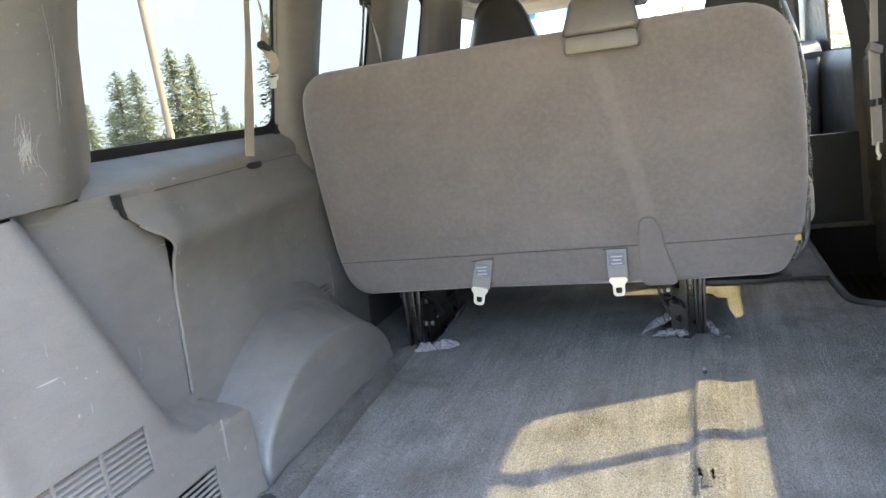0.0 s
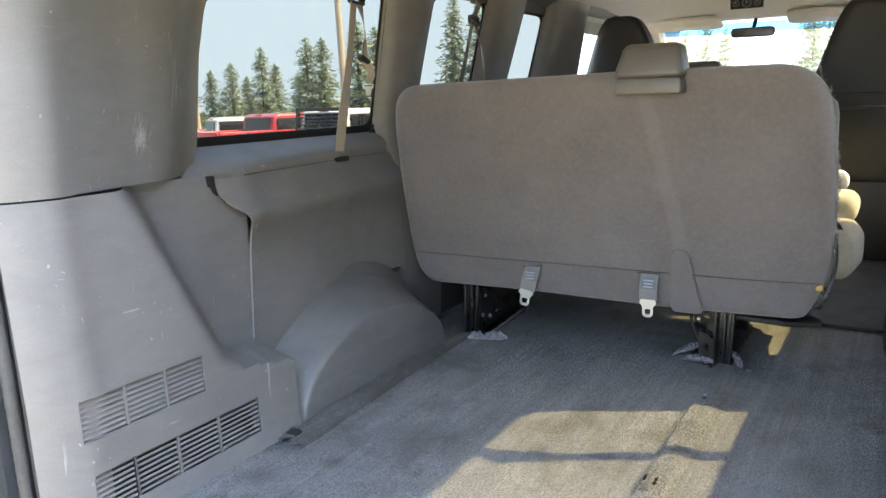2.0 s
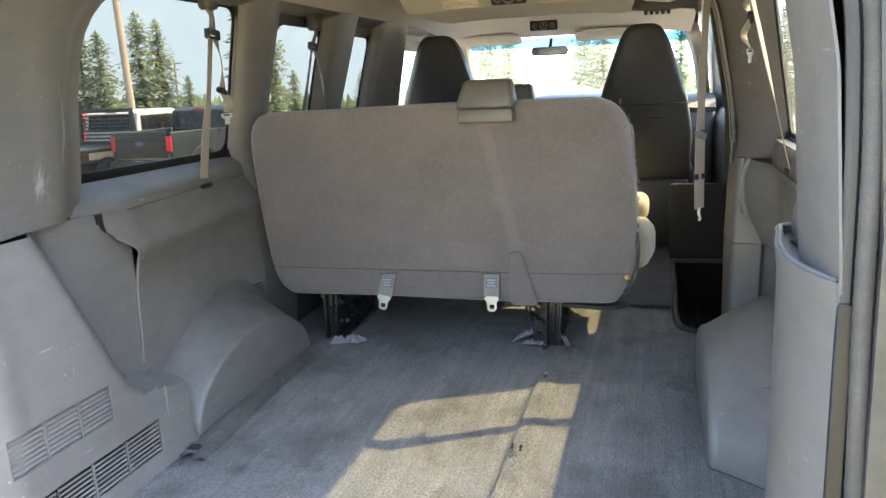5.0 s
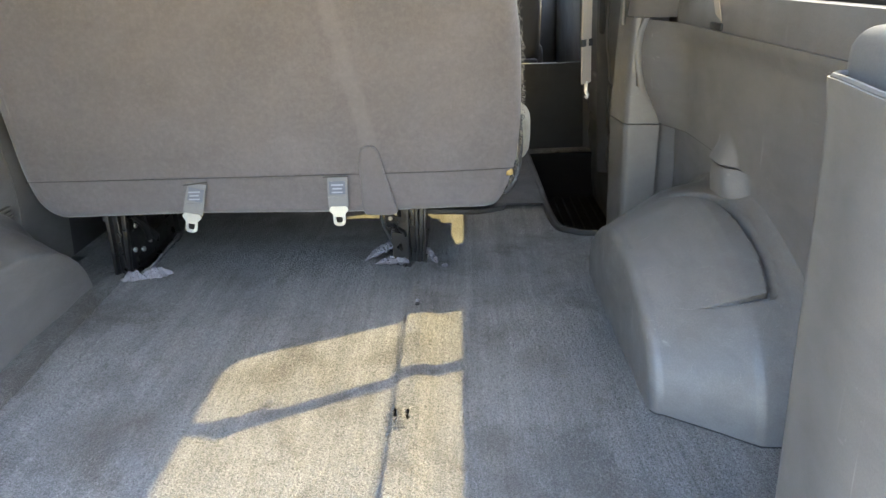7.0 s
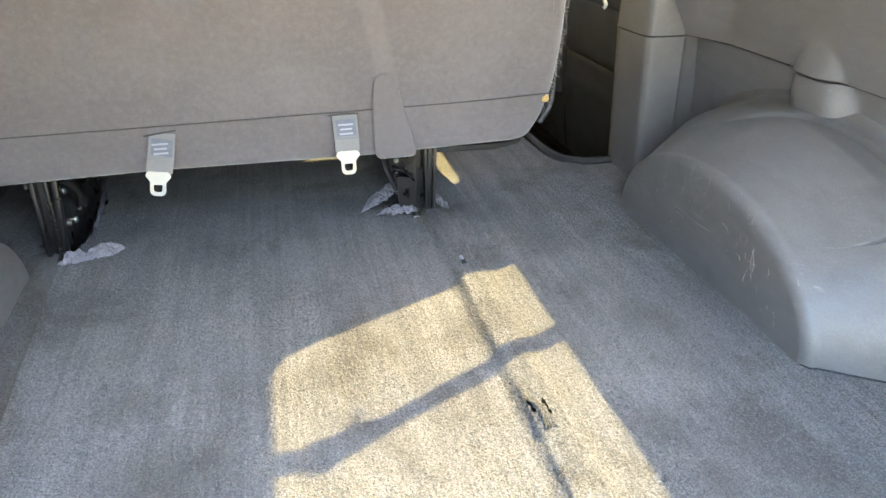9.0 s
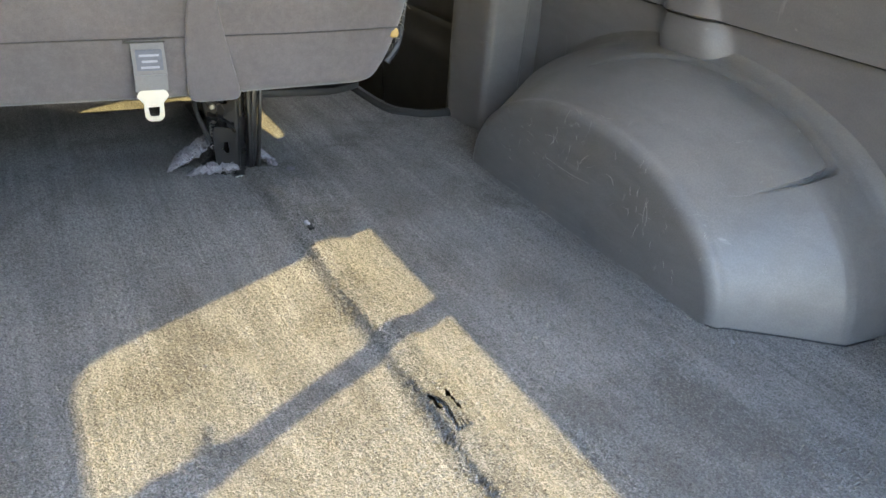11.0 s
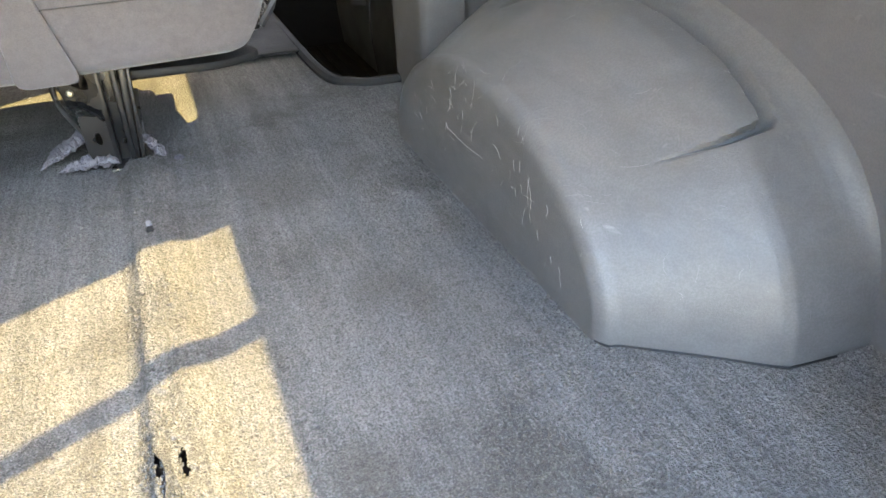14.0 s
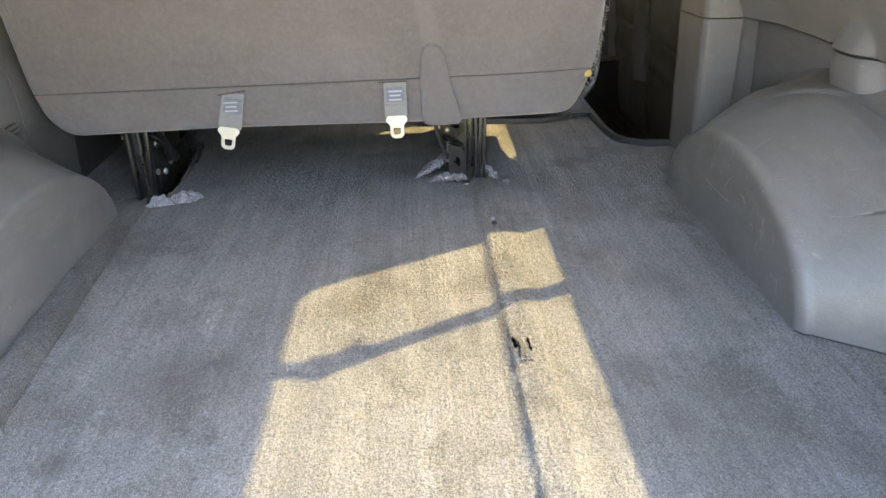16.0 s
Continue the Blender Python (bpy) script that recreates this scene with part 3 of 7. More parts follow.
def rail_cover(u, y):
    """The carpet-covered side rail: a low rounded hump with a ragged, open rear end."""
    a = math.pi * u
    w, h = 0.030, 0.027 + 0.004 * noise.noise((0, y * 9, 2))
    fade = 1 - 0.75 * step(1.36, 1.50, y)
    return Vector((-0.586 - 0.062 * (y - 0.52) - w * math.cos(a) + 0.006 * noise.noise((1, y * 4, 0)), y + (0.012 * math.sin(a * 5) * (1 - step(0.53, 0.56, y))), -0.003 + h * fade * math.sin(a) ** 0.7 + 0.002 * noise.noise((u * 6, y * 20, 5))))


part("rail_cover", sheet(rail_cover, span(0, 1, 0.06), cuts(0.528, 1.49, 0.02), -0.004), CARPET_DIRTY, floor, "dirty carpet-covered side rail with a torn open end")
part("rail_mouth", prism(round_poly([(-0.020, -0.012), (0.014, -0.016), (0.022, 0.004), (0.006, 0.016), (-0.010, 0.012)], 0.005, 3), 0.004, pose(-0.586, 0.552, 0.0275, 14, 6, 20)), BLACK, floor)
part("torn_rim", ring(round_poly([(-0.024, -0.016), (0.017, -0.021), (0.026, 0.005), (0.008, 0.021), (-0.013, 0.016)], 0.005, 3), round_poly([(-0.018, -0.011), (0.013, -0.015), (0.020, 0.004), (0.005, 0.014), (-0.009, 0.011)], 0.005, 3), 0.006, pose(-0.586, 0.552, 0.0265, 14, 6, 20)), CARPET_DIRTY, floor, "torn carpet edge")


# ---- van: glass plane and windows ----
def glass_x(side, z):
    return (-0.890 + 0.17 * (z - 0.71)) if side < 0 else (0.904 - 0.17 * (z - 0.71))


def plane_of(side):
    """Local x runs along the van, y up the slope of the glass, z into the van."""
    up = Vector((-side * 0.17, 0, 1)).normalized()
    along = Vector((0, 1, 0))
    inward = Vector((-side, 0, -0.17)).normalized()
    m = Matrix((along, up, inward)).transposed().to_4x4()
    return Matrix.Translation((glass_x(side, 0.71), 0, 0.71)) @ m


SLOPE = math.hypot(1, 0.17)
WINDOWS = {
    -1: [[(0.540, 0.682), (1.345, 0.682), (1.350, 1.178), (0.575, 1.178)], [(1.545, 0.700), (1.960, 0.700), (2.030, 1.150), (1.640, 1.150)],
         [(2.180, 0.700), (2.500, 0.700), (2.590, 1.140), (2.300, 1.140)], [(2.990, 0.700), (3.950, 0.700), (3.600, 1.100), (3.000, 1.100)]],
    1: [[(0.400, 0.706), (1.495, 0.706), (1.446, 1.270), (0.420, 1.270)], [(1.930, 0.720), (2.46, 0.720), (2.40, 1.17), (1.99, 1.17), (1.968, 0.83)],
        [(2.56, 0.720), (2.90, 0.720), (2.87, 1.16), (2.60, 1.16)], [(2.99, 0.700), (3.95, 0.700), (3.600, 1.100), (3.000, 1.100)]],
}
CORNERS = {(-1, 0): [0.05, 0.05, 0.05, 0.16], (1, 0): [0.12, 0.03, 0.07, 0.16]}


def window(side, i, quad):
    m = plane_of(side)
    flat = [(y, (z - 0.71) * SLOPE) for y, z in quad]
    cx, cy = sum(p[0] for p in flat) / len(flat), sum(p[1] for p in flat) / len(flat)
    grown = [(x + (0.05 if x > cx else -0.05), y + (0.05 if y > cy else -0.05)) for x, y in flat]
    if len(flat) == 5:
        # the blanked corner behind the pillar
        grown[3], grown[4] = (grown[0][0], grown[3][1]), (grown[0][0], flat[4][1])
    shrunk = [(x + (0.013 if x < cx else -0.013), y + ((0.030 if side < 0 and i == 0 else 0.012) if y < cy else -0.012)) for x, y in flat]
    r = CORNERS.get((side, i), 0.05)
    w = tagged(new("window_%d" % (i + 1 + (4 if side > 0 else 0))), "tinted side window in a black border", "window", "side windows", "structure")
    part("frame", ring(round_poly(grown, 0.02), round_poly(flat, r), 0.010, m), BLACK, w)
    part("frame", ring(round_poly(flat, r), round_poly(shrunk, r), 0.004, m @ Matrix.Translation((0, 0, -0.004))), BLACK, w, "black painted border of the glass")
    bm = bmesh.new()
    bm.faces.new([bm.verts.new((x, y, -0.002)) for x, y in round_poly(flat, r)])
    bmesh.ops.transform(bm, matrix=m, verts=bm.verts)
    p = part("pane", bm, GLASS_CLEAR if i > 2 else GLASS_DEEP if side < 0 or i > 1 else GLASS, w)
    if side < 0 and i == 0:
        marks = [box((0.030 - 0.006 * k, 0.005, 0.001), m=m @ Matrix.Translation((1.285, 0.085 - 0.011 * k, 0.001))) for k in range(3)]
        part("glass_mark", merge(*marks), LABEL_DARK, w, "small dark maker's mark on the glass", smooth=False)
    return p


for side_sign, quads in WINDOWS.items():
    for wi, q in enumerate(quads):
        window(side_sign, wi, q)


# ---- van: outer body ----
def skin(side):
    def fn(y, z):
        x = abs(glass_x(side, max(z, 0.66))) + 0.016
        if z < 0.66:
            x += 0.055 * math.sin(math.pi * min(1, (0.66 - z) / 1.0))
        if z > 1.22:
            x -= (z - 1.22) ** 2 * 3.2
        return Vector((side * x, y, z))

    def hole(y, z):
        return any(min(p[0] for p in q) - 0.015 < y < max(p[0] for p in q) + 0.015 and q[0][1] - 0.01 < z < q[2][1] + 0.01 for q in WINDOWS[side])
    marks_y = [v for q in WINDOWS[side] for v in (min(p[0] for p in q) - 0.015, max(p[0] for p in q) + 0.015)]
    marks_z = [v for q in WINDOWS[side] for v in (q[0][1] - 0.01, q[2][1] + 0.01)]
    return sheet(fn, cuts(-0.02, 5.0, 0.12, *marks_y), cuts(-0.34, 1.44, 0.06, *marks_z), 0.02 * side, hole)


wall_left = tagged(new("wall_left"), "scuffed grey plastic side trim with a wheel well and vents", "wall", kind="structure")
wall_right = tagged(new("wall_right"), "grey plastic side trim with a scratched wheel well", "wall", kind="structure")
part("body_side", skin(-1), BODY, wall_left)
part("body_side", skin(1), BODY, wall_right)

# ---- van: left side trim ----
L_WALL = [(0.0, -0.766), (0.20, -0.754), (0.48, -0.750), (0.54, -0.755), (0.585, -0.766), (0.625, -0.774)]


# the rear edge of the side panel: height and place along the van
PANEL_EDGE = [(0.0, 0.600), (0.222, 0.604), (0.344, 0.610), (0.428, 0.615), (0.490, 0.611), (0.520, 0.600), (0.541, 0.582), (0.556, 0.558), (0.572, 0.538), (0.588, 0.524), (0.625, 0.521)]


def left_lower(y, z):
    x = lerp_line(L_WALL, z)
    x += 0.022 * math.exp(-((z - 0.53) / 0.036) ** 2) - 0.018 * math.exp(-((z - 0.41) / 0.09) ** 2) * step(0.60, 0.80, y)
    x += 0.024 * (1 - step(0.60, 0.74, y)) * step(0.40, 0.56, z) - 0.080 * step(0.70, 1.35, y)
    return Vector((x, y, z))


def left_panel(y, z):
    e = lerp_line(PANEL_EDGE, z)
    return left_lower(e + (y - 0.5) / (1.66 - 0.5) * (1.66 - e), z)


part("side_panel", sheet(left_panel, sorted(set(span(0.5, 0.58, 0.008) + cuts(0.58, 1.66, 0.03, 1.392, 1.397))), sorted(set(span(0.0, 0.50, 0.02) + span(0.50, 0.6215, 0.0055))), -0.004, lambda y, z: 1.392 < y < 1.397), TRIM, wall_left)
LIP = [Vector((max(left_panel(0.5, z).x + 0.001, -0.7435), left_panel(0.5, z).y, z)) for z in (0.570, 0.556, 0.545, 0.532, 0.515, 0.490, 0.428, 0.344, 0.222)]
part("panel_lip", tube(LIP, 0.0040, 8, 6), TRIM, wall_left)
part("lip_gap", tube([p + Vector((-0.004, -0.0056, 0)) for p in LIP[:4]], 0.0009, 6, 6), BLACK, wall_left)
part("side_panel", sheet(left_lower, span(1.66, 3.1, 0.12), span(0.0, 0.622, 0.06), -0.004), TRIM_DARK, wall_left)
part("notch_gap", prism([(0.496, 0.632), (0.518, 0.632), (0.520, 0.600), (0.528, 0.588), (0.524, 0.584), (0.512, 0.594), (0.509, 0.604), (0.500, 0.608)], 0.004, Matrix.Translation((-0.741, 0, 0)) @ Matrix(((0, 0, -1, 0), (1, 0, 0, 0), (0, 1, 0, 0), (0, 0, 0, 1)))), BLACK, wall_left, smooth=False)
small_vent = part("vent_grille", box((0.010, 0.085, 0.055), m=pose(-0.824, 1.327, 0.212, 0, 0, 0), bevel=0.002), BLACK, wall_left, "small slotted air vent")
for k in range(5):
    part("slat", box((0.006, 0.085, 0.007), m=pose(-0.817, 1.327, 0.189 + 0.0115 * k, 0, 25, 0), bevel=0.001, seg=1), TRIM, small_vent)


def left_sill(y, z):
    t = max(0.0, (z - 0.628) / 0.058)
    x = -0.774 - 0.080 * step(0.70, 1.35, y) - (0.100 - 0.062 * step(0.70, 1.35, y)) * t ** 1.6 + 0.012 * math.sin(math.pi * min(1, max(0, t))) + 0.022 * (1 - step(0.60, 0.74, y)) * (1 - t) - 0.030 * (1 - step(0.47, 0.52, y))
    return Vector((x, y, z))


part("sill_gap", tube([left_sill(y, 0.6245) + Vector((0.0005, 0, -0.0012)) for y in span(0.53, 1.36, 0.03)], 0.0016, 6, 2), BLACK, wall_left)
part("sill_trim", sheet(left_sill, span(0.460, 1.36, 0.03), span(0.6245, 0.686, 0.006), -0.004), TRIM, wall_left)
part("sill_trim", sheet(lambda y, z: left_sill(y, z) + Vector((-0.01, 0, 0)), span(1.56, 3.2, 0.08), span(0.628, 0.686, 0.012), -0.004), TRIM, wall_left)

VENT_A = (0.066, 0.353, 0.192, 0.272)
VENT_B = (0.075, 0.500, 0.042, 0.126)


def left_quarter(y, z):
    proud = lerp_line([(0.0, -0.634), (0.04, -0.643), (0.27, -0.649), (0.45, -0.660), (0.64, -0.673)], z)
    edge = lerp_line([(0.0, 0.72), (0.165, 0.70), (0.185, 0.60), (0.212, 0.470), (0.245, 0.423), (0.594, 0.255), (0.64, 0.225)], z)
    f = 1 - step(-0.022, 0.075, y - edge)
    x = proud * f - 0.752 * (1 - f)
    x -= 0.032 * max(0.0, (0.09 - y) / 0.09) ** 2
    x += 0.006 * math.exp(-((y - 0.09) / 0.03) ** 2)
    return Vector((x, y, z))


def in_vent(y, z, pad=0.0):
    return any(a - pad < y < b + pad and c - pad < z < d + pad for a, b, c, d in (VENT_A, VENT_B))


qy = cuts(-0.006, 0.632, 0.015, VENT_A[0], VENT_A[1], VENT_B[0], VENT_B[1], 0.617)
qz = cuts(0.0, 0.634, 0.014, VENT_A[2], VENT_A[3], VENT_B[2], VENT_B[3], 0.17, 0.2)
quarter = sheet(left_quarter, qy, qz, -0.004, lambda y, z: in_vent(y, z) or (y > 0.617 and z > 0.2))
part("quarter_panel", quarter, TRIM, wall_left)
for name, (y0, y1, z0, z1), backing, dark_from in (("vent_grille", VENT_A, TRIM, 9.0), ("vent_grille", VENT_B, TRIM, 0.118)):
    depth = 0.0075 if dark_from > 1 else 0.010
    grille = part(name, sheet(lambda y, z: left_quarter(y, z) + Vector((-depth, 0, 0)), cuts(y0 - 0.004, y1 + 0.004, 0.03, dark_from), span(z0 - 0.004, z1 + 0.004, 0.03),
                              -0.002, lambda y, z: y > dark_from), TRIM, wall_left, "grey slotted air vent")
    if dark_from < 1:
        part("opening", sheet(lambda y, z: left_quarter(y, z) + Vector((-depth - 0.02, 0, 0)), span(dark_from, y1 + 0.004, 0.04), span(z0 - 0.004, z1 + 0.004, 0.03), -0.002), BLACK, grille)
    for k in range(8):
        z = z0 + 0.004 + (z1 - z0 - 0.008) * k / 7
        pts = [left_quarter(y, z) + Vector((-0.004, 0, 0)) for y in span(y0 - 0.002, y1 + 0.002, 0.06)]
        part("slat", strap(pts, 0.0058, (0.75, 0, 0.65), 0.0045, 1), TRIM, grille)
    n = 2 if y1 - y0 < 0.4 else 4
    for k in range(n):
        y = y0 + (y1 - y0) * ((k + 1) / (n + 1) if n == 2 else (0.215, 0.215, 0.46, 0.72)[k])
        part("rib", strap([left_quarter(y, z) + Vector((-0.001, 0, 0)) for z in span(z0 - 0.002, z1 + 0.002, 0.03)], 0.006, (0, 1, 0), 0.005, 1), TRIM, grille)


def d_lean(z):
    return lerp_line([(0.64, 0.0), (0.90, 0.018), (1.05, 0.045), (1.17, 0.085), (1.27, 0.125)], z)


def left_upper(u, z):
    """The corner trim up to its front edge at u = 1, then the reveal that turns back to the glass."""
    front = lerp_line([(0.636, 0.495), (0.67, 0.506), (0.70, 0.519), (0.90, 0.548), (1.0, 0.575), (1.05, 0.600), (1.10, 0.640), (1.14, 0.685), (1.18, 0.735), (1.22, 0.80), (1.27, 0.92)], z)
    v = min(u, 1.0)
    y = -0.006 + v * (front + 0.006)
    x = -0.672 - 0.043 * step(0.06, 0.33, y) - 0.050 * step(0.30, 0.52, y) - (0.030 + d_lean(z)) * step(0.72, 1.0, v)
    x -= 0.032 * max(0.0, (0.09 - y) / 0.09) ** 2
    x += 0.006 * math.exp(-((y - 0.09) / 0.03) ** 2)
    x += d_lean(z)
    if u > 1:
        f = (u - 1) / 0.1
        x, y = x + (min(x, glass_x(-1, z) + 0.012) - x) * f, y + 0.018 * f
    return Vector((x, y, z))


part("upper_trim", sheet(left_upper, span(0, 0.99, 0.03) + [1.0, 1.03, 1.1], cuts(0.638, 1.27, 0.02), -0.004), TRIM, wall_left)


# ---- wheel wells ----
def wheel_well(side, rows):
    """Lofted arches from the inner face to the wall; rows: distance from the middle, arch centre, half length, height."""
    bm = bmesh.new()
    n = 44
    loops = []
    for x, cy, a, h in rows:
        loop = []
        for k in range(n + 1):
            t = math.pi * k / n
            loop.append(bm.verts.new((side * x, cy - a * math.cos(t), h * math.sin(t) ** 0.92 if 0 < k < n else -0.01)))
        loops.append(loop)
    for l0, l1 in zip(loops, loops[1:]):
        for k in range(n):
            bm.faces.new((l0[k], l0[k + 1], l1[k + 1], l1[k]))
    x, cy, a, h = rows[0]
    for k in range(n // 2):
        i, j = k, n - k
        vs = [loops[0][i], loops[0][i + 1], loops[0][j - 1], loops[0][j]]
        vs = list(dict.fromkeys(vs))
        if len(vs) > 2:
            bm.faces.new(vs)
    return bm


def rim_rows(inner, outer_rows, r=0.022):
    """Rounds the fold between the inner face and the crown."""
    x, cy, a, h = inner
    out = []
    for k in range(5):
        t = math.pi / 2 * k / 4
        out.append((x + r * (1 - math.cos(t)), cy, a - r * (1 - math.sin(t)), h - r * (1 - math.sin(t))))
    return out + list(outer_rows)


left_rows = rim_rows((0.632, 0.995, 0.350, 0.210), [(0.690, 0.995, 0.374, 0.232), (0.718, 0.995, 0.386, 0.252), (0.738, 0.995, 0.392, 0.264), (0.752, 0.995, 0.397, 0.271), (0.764, 0.995, 0.404, 0.275),
                                                      (0.775, 0.995, 0.412, 0.280), (0.784, 0.995, 0.422, 0.287), (0.791, 0.995, 0.434, 0.297), (0.80, 0.995, 0.450, 0.310), (0.85, 0.995, 0.50, 0.34)], 0.013)
part("wheel_well", wheel_well(-1, left_rows), TRIM_WELL, wall_left, "grey wheel well cover with pale scuffs")

WELL_A = [(0.650, 0.336), (0.653, 0.346), (0.660, 0.354), (0.672, 0.359), (0.745, 0.412), (0.800, 0.456), (0.814, 0.462), (0.866, 0.466), (0.878, 0.470), (0.890, 0.478), (0.899, 0.489), (0.905, 0.503), (0.909, 0.522), (0.930, 0.56)]
WELL_H = [(0.650, 0.192), (0.653, 0.200), (0.660, 0.207), (0.672, 0.211), (0.745, 0.255), (0.800, 0.284), (0.820, 0.292), (0.866, 0.302), (0.878, 0.306), (0.890, 0.314), (0.899, 0.325), (0.905, 0.339), (0.909, 0.358), (0.930, 0.40)]
# the moulded pad on the crown: corners (x, degrees up the arch), depth of the channel beside it and that channel's width
PAD = [(0.735, 43.6, 0.0, 0.004), (0.846, 45.6, 0.018, 0.018), (0.854, 58.0, 0.020, 0.021), (0.850, 75.0, 0.019, 0.021), (0.838, 88.0, 0.017, 0.020), (0.812, 96.0, 0.018, 0.020), (0.755, 110.0, 0.0, 0.012)]


def channel(x, t):
    """How deep the channel round the pad is here: a step at the pad, rising again outwards."""
    r, inside, deep = Vector((x, radians(t) * 0.42)), True, 0.0
    for k, ((x0, t0, d0, w0), (x1, t1, d1, w1)) in enumerate(zip(PAD, PAD[1:])):
        p, e = Vector((x0, radians(t0) * 0.42)), Vector((x1 - x0, radians(t1 - t0) * 0.42))
        raw = (r - p).dot(e) / e.length_squared
        f = max(0.0, min(1.0, raw))
        if e.x * (r - p).y - e.y * (r - p).x < 0:
            inside = False
            far = (r - p - e * f).length / (w0 + (w1 - w0) * f)
            if far < 1:
                shape = step(0.0, 0.24, far) * (1 - step(0.60, 1.0, far)) if k < 3 else step(0.0, 0.60, far) * (1 - step(0.62, 1.0, far))
                deep = max(deep, (d0 + (d1 - d0) * f) * shape)
    return 0.0 if inside else deep


def right_well():
    def fn(x, t):
        g = channel(x, t) if 42 < t < 114 and x > 0.73 else 0.0
        a, h = lerp_line(WELL_A, x) - g, lerp_line(WELL_H, x) - g
        if x > 0.866:
            # the flare into the wall dies out at the floor
            a = 0.466 - g + (a + g - 0.466) * step(4, 55, min(t, 180 - t))
        r = radians(t)
        return Vector((x, 1.09 - a * math.cos(r), h * math.sin(r) ** 0.92 if 0 < t < 180 else -0.012))
    wx = cuts(0.650, 0.930, 0.003, *[p[0] for p in WELL_A])
    wt = [0.0] + cuts(1.5, 40, 3.0) + cuts(40.4, 114, 0.35) + cuts(116, 178.5, 3.5) + [180.0]
    crown = sheet(fn, wx, wt)
    # the inner face, pulled down to the carpet
    face = sheet(lambda t, v: Vector((0.650, fn(0.650, t).y, -0.012 + (fn(0.650, t).z + 0.012) * v)), wt, span(0, 1, 0.125))
    out = merge(crown, face)
    bmesh.ops.remove_doubles(out, verts=out.verts, dist=0.0004)
    return out


part("wheel_well", right_well(), TRIM_WELL, wall_right, "scratched grey wheel well cover with a moulded arch")
# black line for the contact shadow where the cover's foot stands off the carpet
foot_line = [(x, 1.0895 - lerp_line(WELL_A, x)) for x in (0.651, 0.660, 0.672, 0.70, 0.745, 0.80, 0.814, 0.84, 0.866)]
part("foot_gap_shade", tube([Vector((x, y - 0.002, carpet_z(x, y) + 0.0014)) for x, y in foot_line], 0.0014, 6, 5), BLACK, wall_right)

# ---- van: right side trim ----
R_WALL = [(0.0, 0.918), (0.10, 0.912), (0.30, 0.902), (0.38, 0.898)]
POST_BACK = [(0.358, 0.850), (0.39, 0.840), (0.42, 0.824), (0.46, 0.806), (0.51, 0.796), (0.56, 0.794), (0.60, 0.800), (0.632, 0.812)]
R_ARM = [(0.33, 0.889), (0.40, 0.886), (0.52, 0.881), (0.58, 0.876), (0.602, 0.866), (0.612, 0.858)]


def bump_in(y, z):
    c, w = 1.120 + (z - 0.33) * 0.15, max(0.028, 0.074 - 0.42 * max(0.0, z - 0.33))
    return 0.040 * math.exp(-(((y - c) / w) ** 2) ** 2.6) * (1 - step(0.335, 0.430, z))


def right_lower(y, z):
    return Vector((lerp_line(R_WALL, z) - bump_in(y, z), y, z))


def right_arm(y, v):
    z0 = 0.365
    z = z0 + (0.626 - z0) * v
    x = lerp_line(R_ARM, z)
    # the front end sweeps round to the edge of the post
    x -= max(0.0, x - lerp_line(POST_BACK, z) - 0.003) * step(1.42, 1.600, y)
    return Vector((x - bump_in(y, z), y, z))


part("side_panel", sheet(right_lower, sorted(set(cuts(0.0, 1.62, 0.03, 0.556, 0.560) + span(1.0, 1.24, 0.008))), span(0.0, 0.362, 0.014), 0.004, lambda y, z: 0.556 < y < 0.560), TRIM_SIDE, wall_right)
part("armrest_panel", sheet(right_arm, sorted(set(span(0.0, 1.602, 0.018) + span(1.0, 1.24, 0.008))), span(0, 1, 0.035), 0.006), TRIM_SIDE, wall_right)
for y0, y1, r in ((0.30, 1.22, 0.0017), (1.225, 1.57, 0.0030)):
    part("panel_gap", tube([right_arm(y, 0) + Vector((-0.0005, 0, -0.002)) for y in span(y0, y1, 0.02)], r, 6, 1), BLACK, wall_right)


def right_sill(y, v):
    z = 0.624 + 0.066 * min(1, v * 1.25)
    x = 0.862 + 0.010 * v + (0.030 * max(0, v - 0.8) / 0.2 if v > 0.8 else 0.0)
    return Vector((x - 0.004 * math.sin(v * 3), y, z + 0.004 * v))


part("sill_trim", sheet(right_sill, span(0.05, 1.50, 0.04), span(0, 1, 0.1), 0.004), TRIM_SIDE, wall_right)


def right_upper(u, z):
    front = lerp_line([(0.62, 0.34), (0.72, 0.385), (1.05, 0.40), (1.10, 0.41), (1.14, 0.44), (1.18, 0.50), (1.22, 0.60), (1.27, 0.76)], z)
    y = 0.0 + u * front
    x = 0.733 + 0.014 * max(0.0, (0.165 - y) / 0.165) ** 2 + 0.022 * step(0.20, 0.30, y) + 0.115 * step(0.62, 1.0, u)
    return Vector((x - d_lean(z), y, z))


part("upper_trim", sheet(right_upper, span(0, 1, 0.03), cuts(0.625, 1.27, 0.02), 0.004), TRIM_POST, wall_right)


def right_post(u, z):
    y = 0.0 + 0.45 * u
    x = 0.709 + 0.040 * max(0.0, (0.17 - y) / 0.17) ** 2 + 0.020 * step(0.20, 0.386, y) + 0.165 * step(0.372, 0.45, y) ** 1.4 - 0.006 * step(0.58, 0.64, z)
    return Vector((x, y, z))


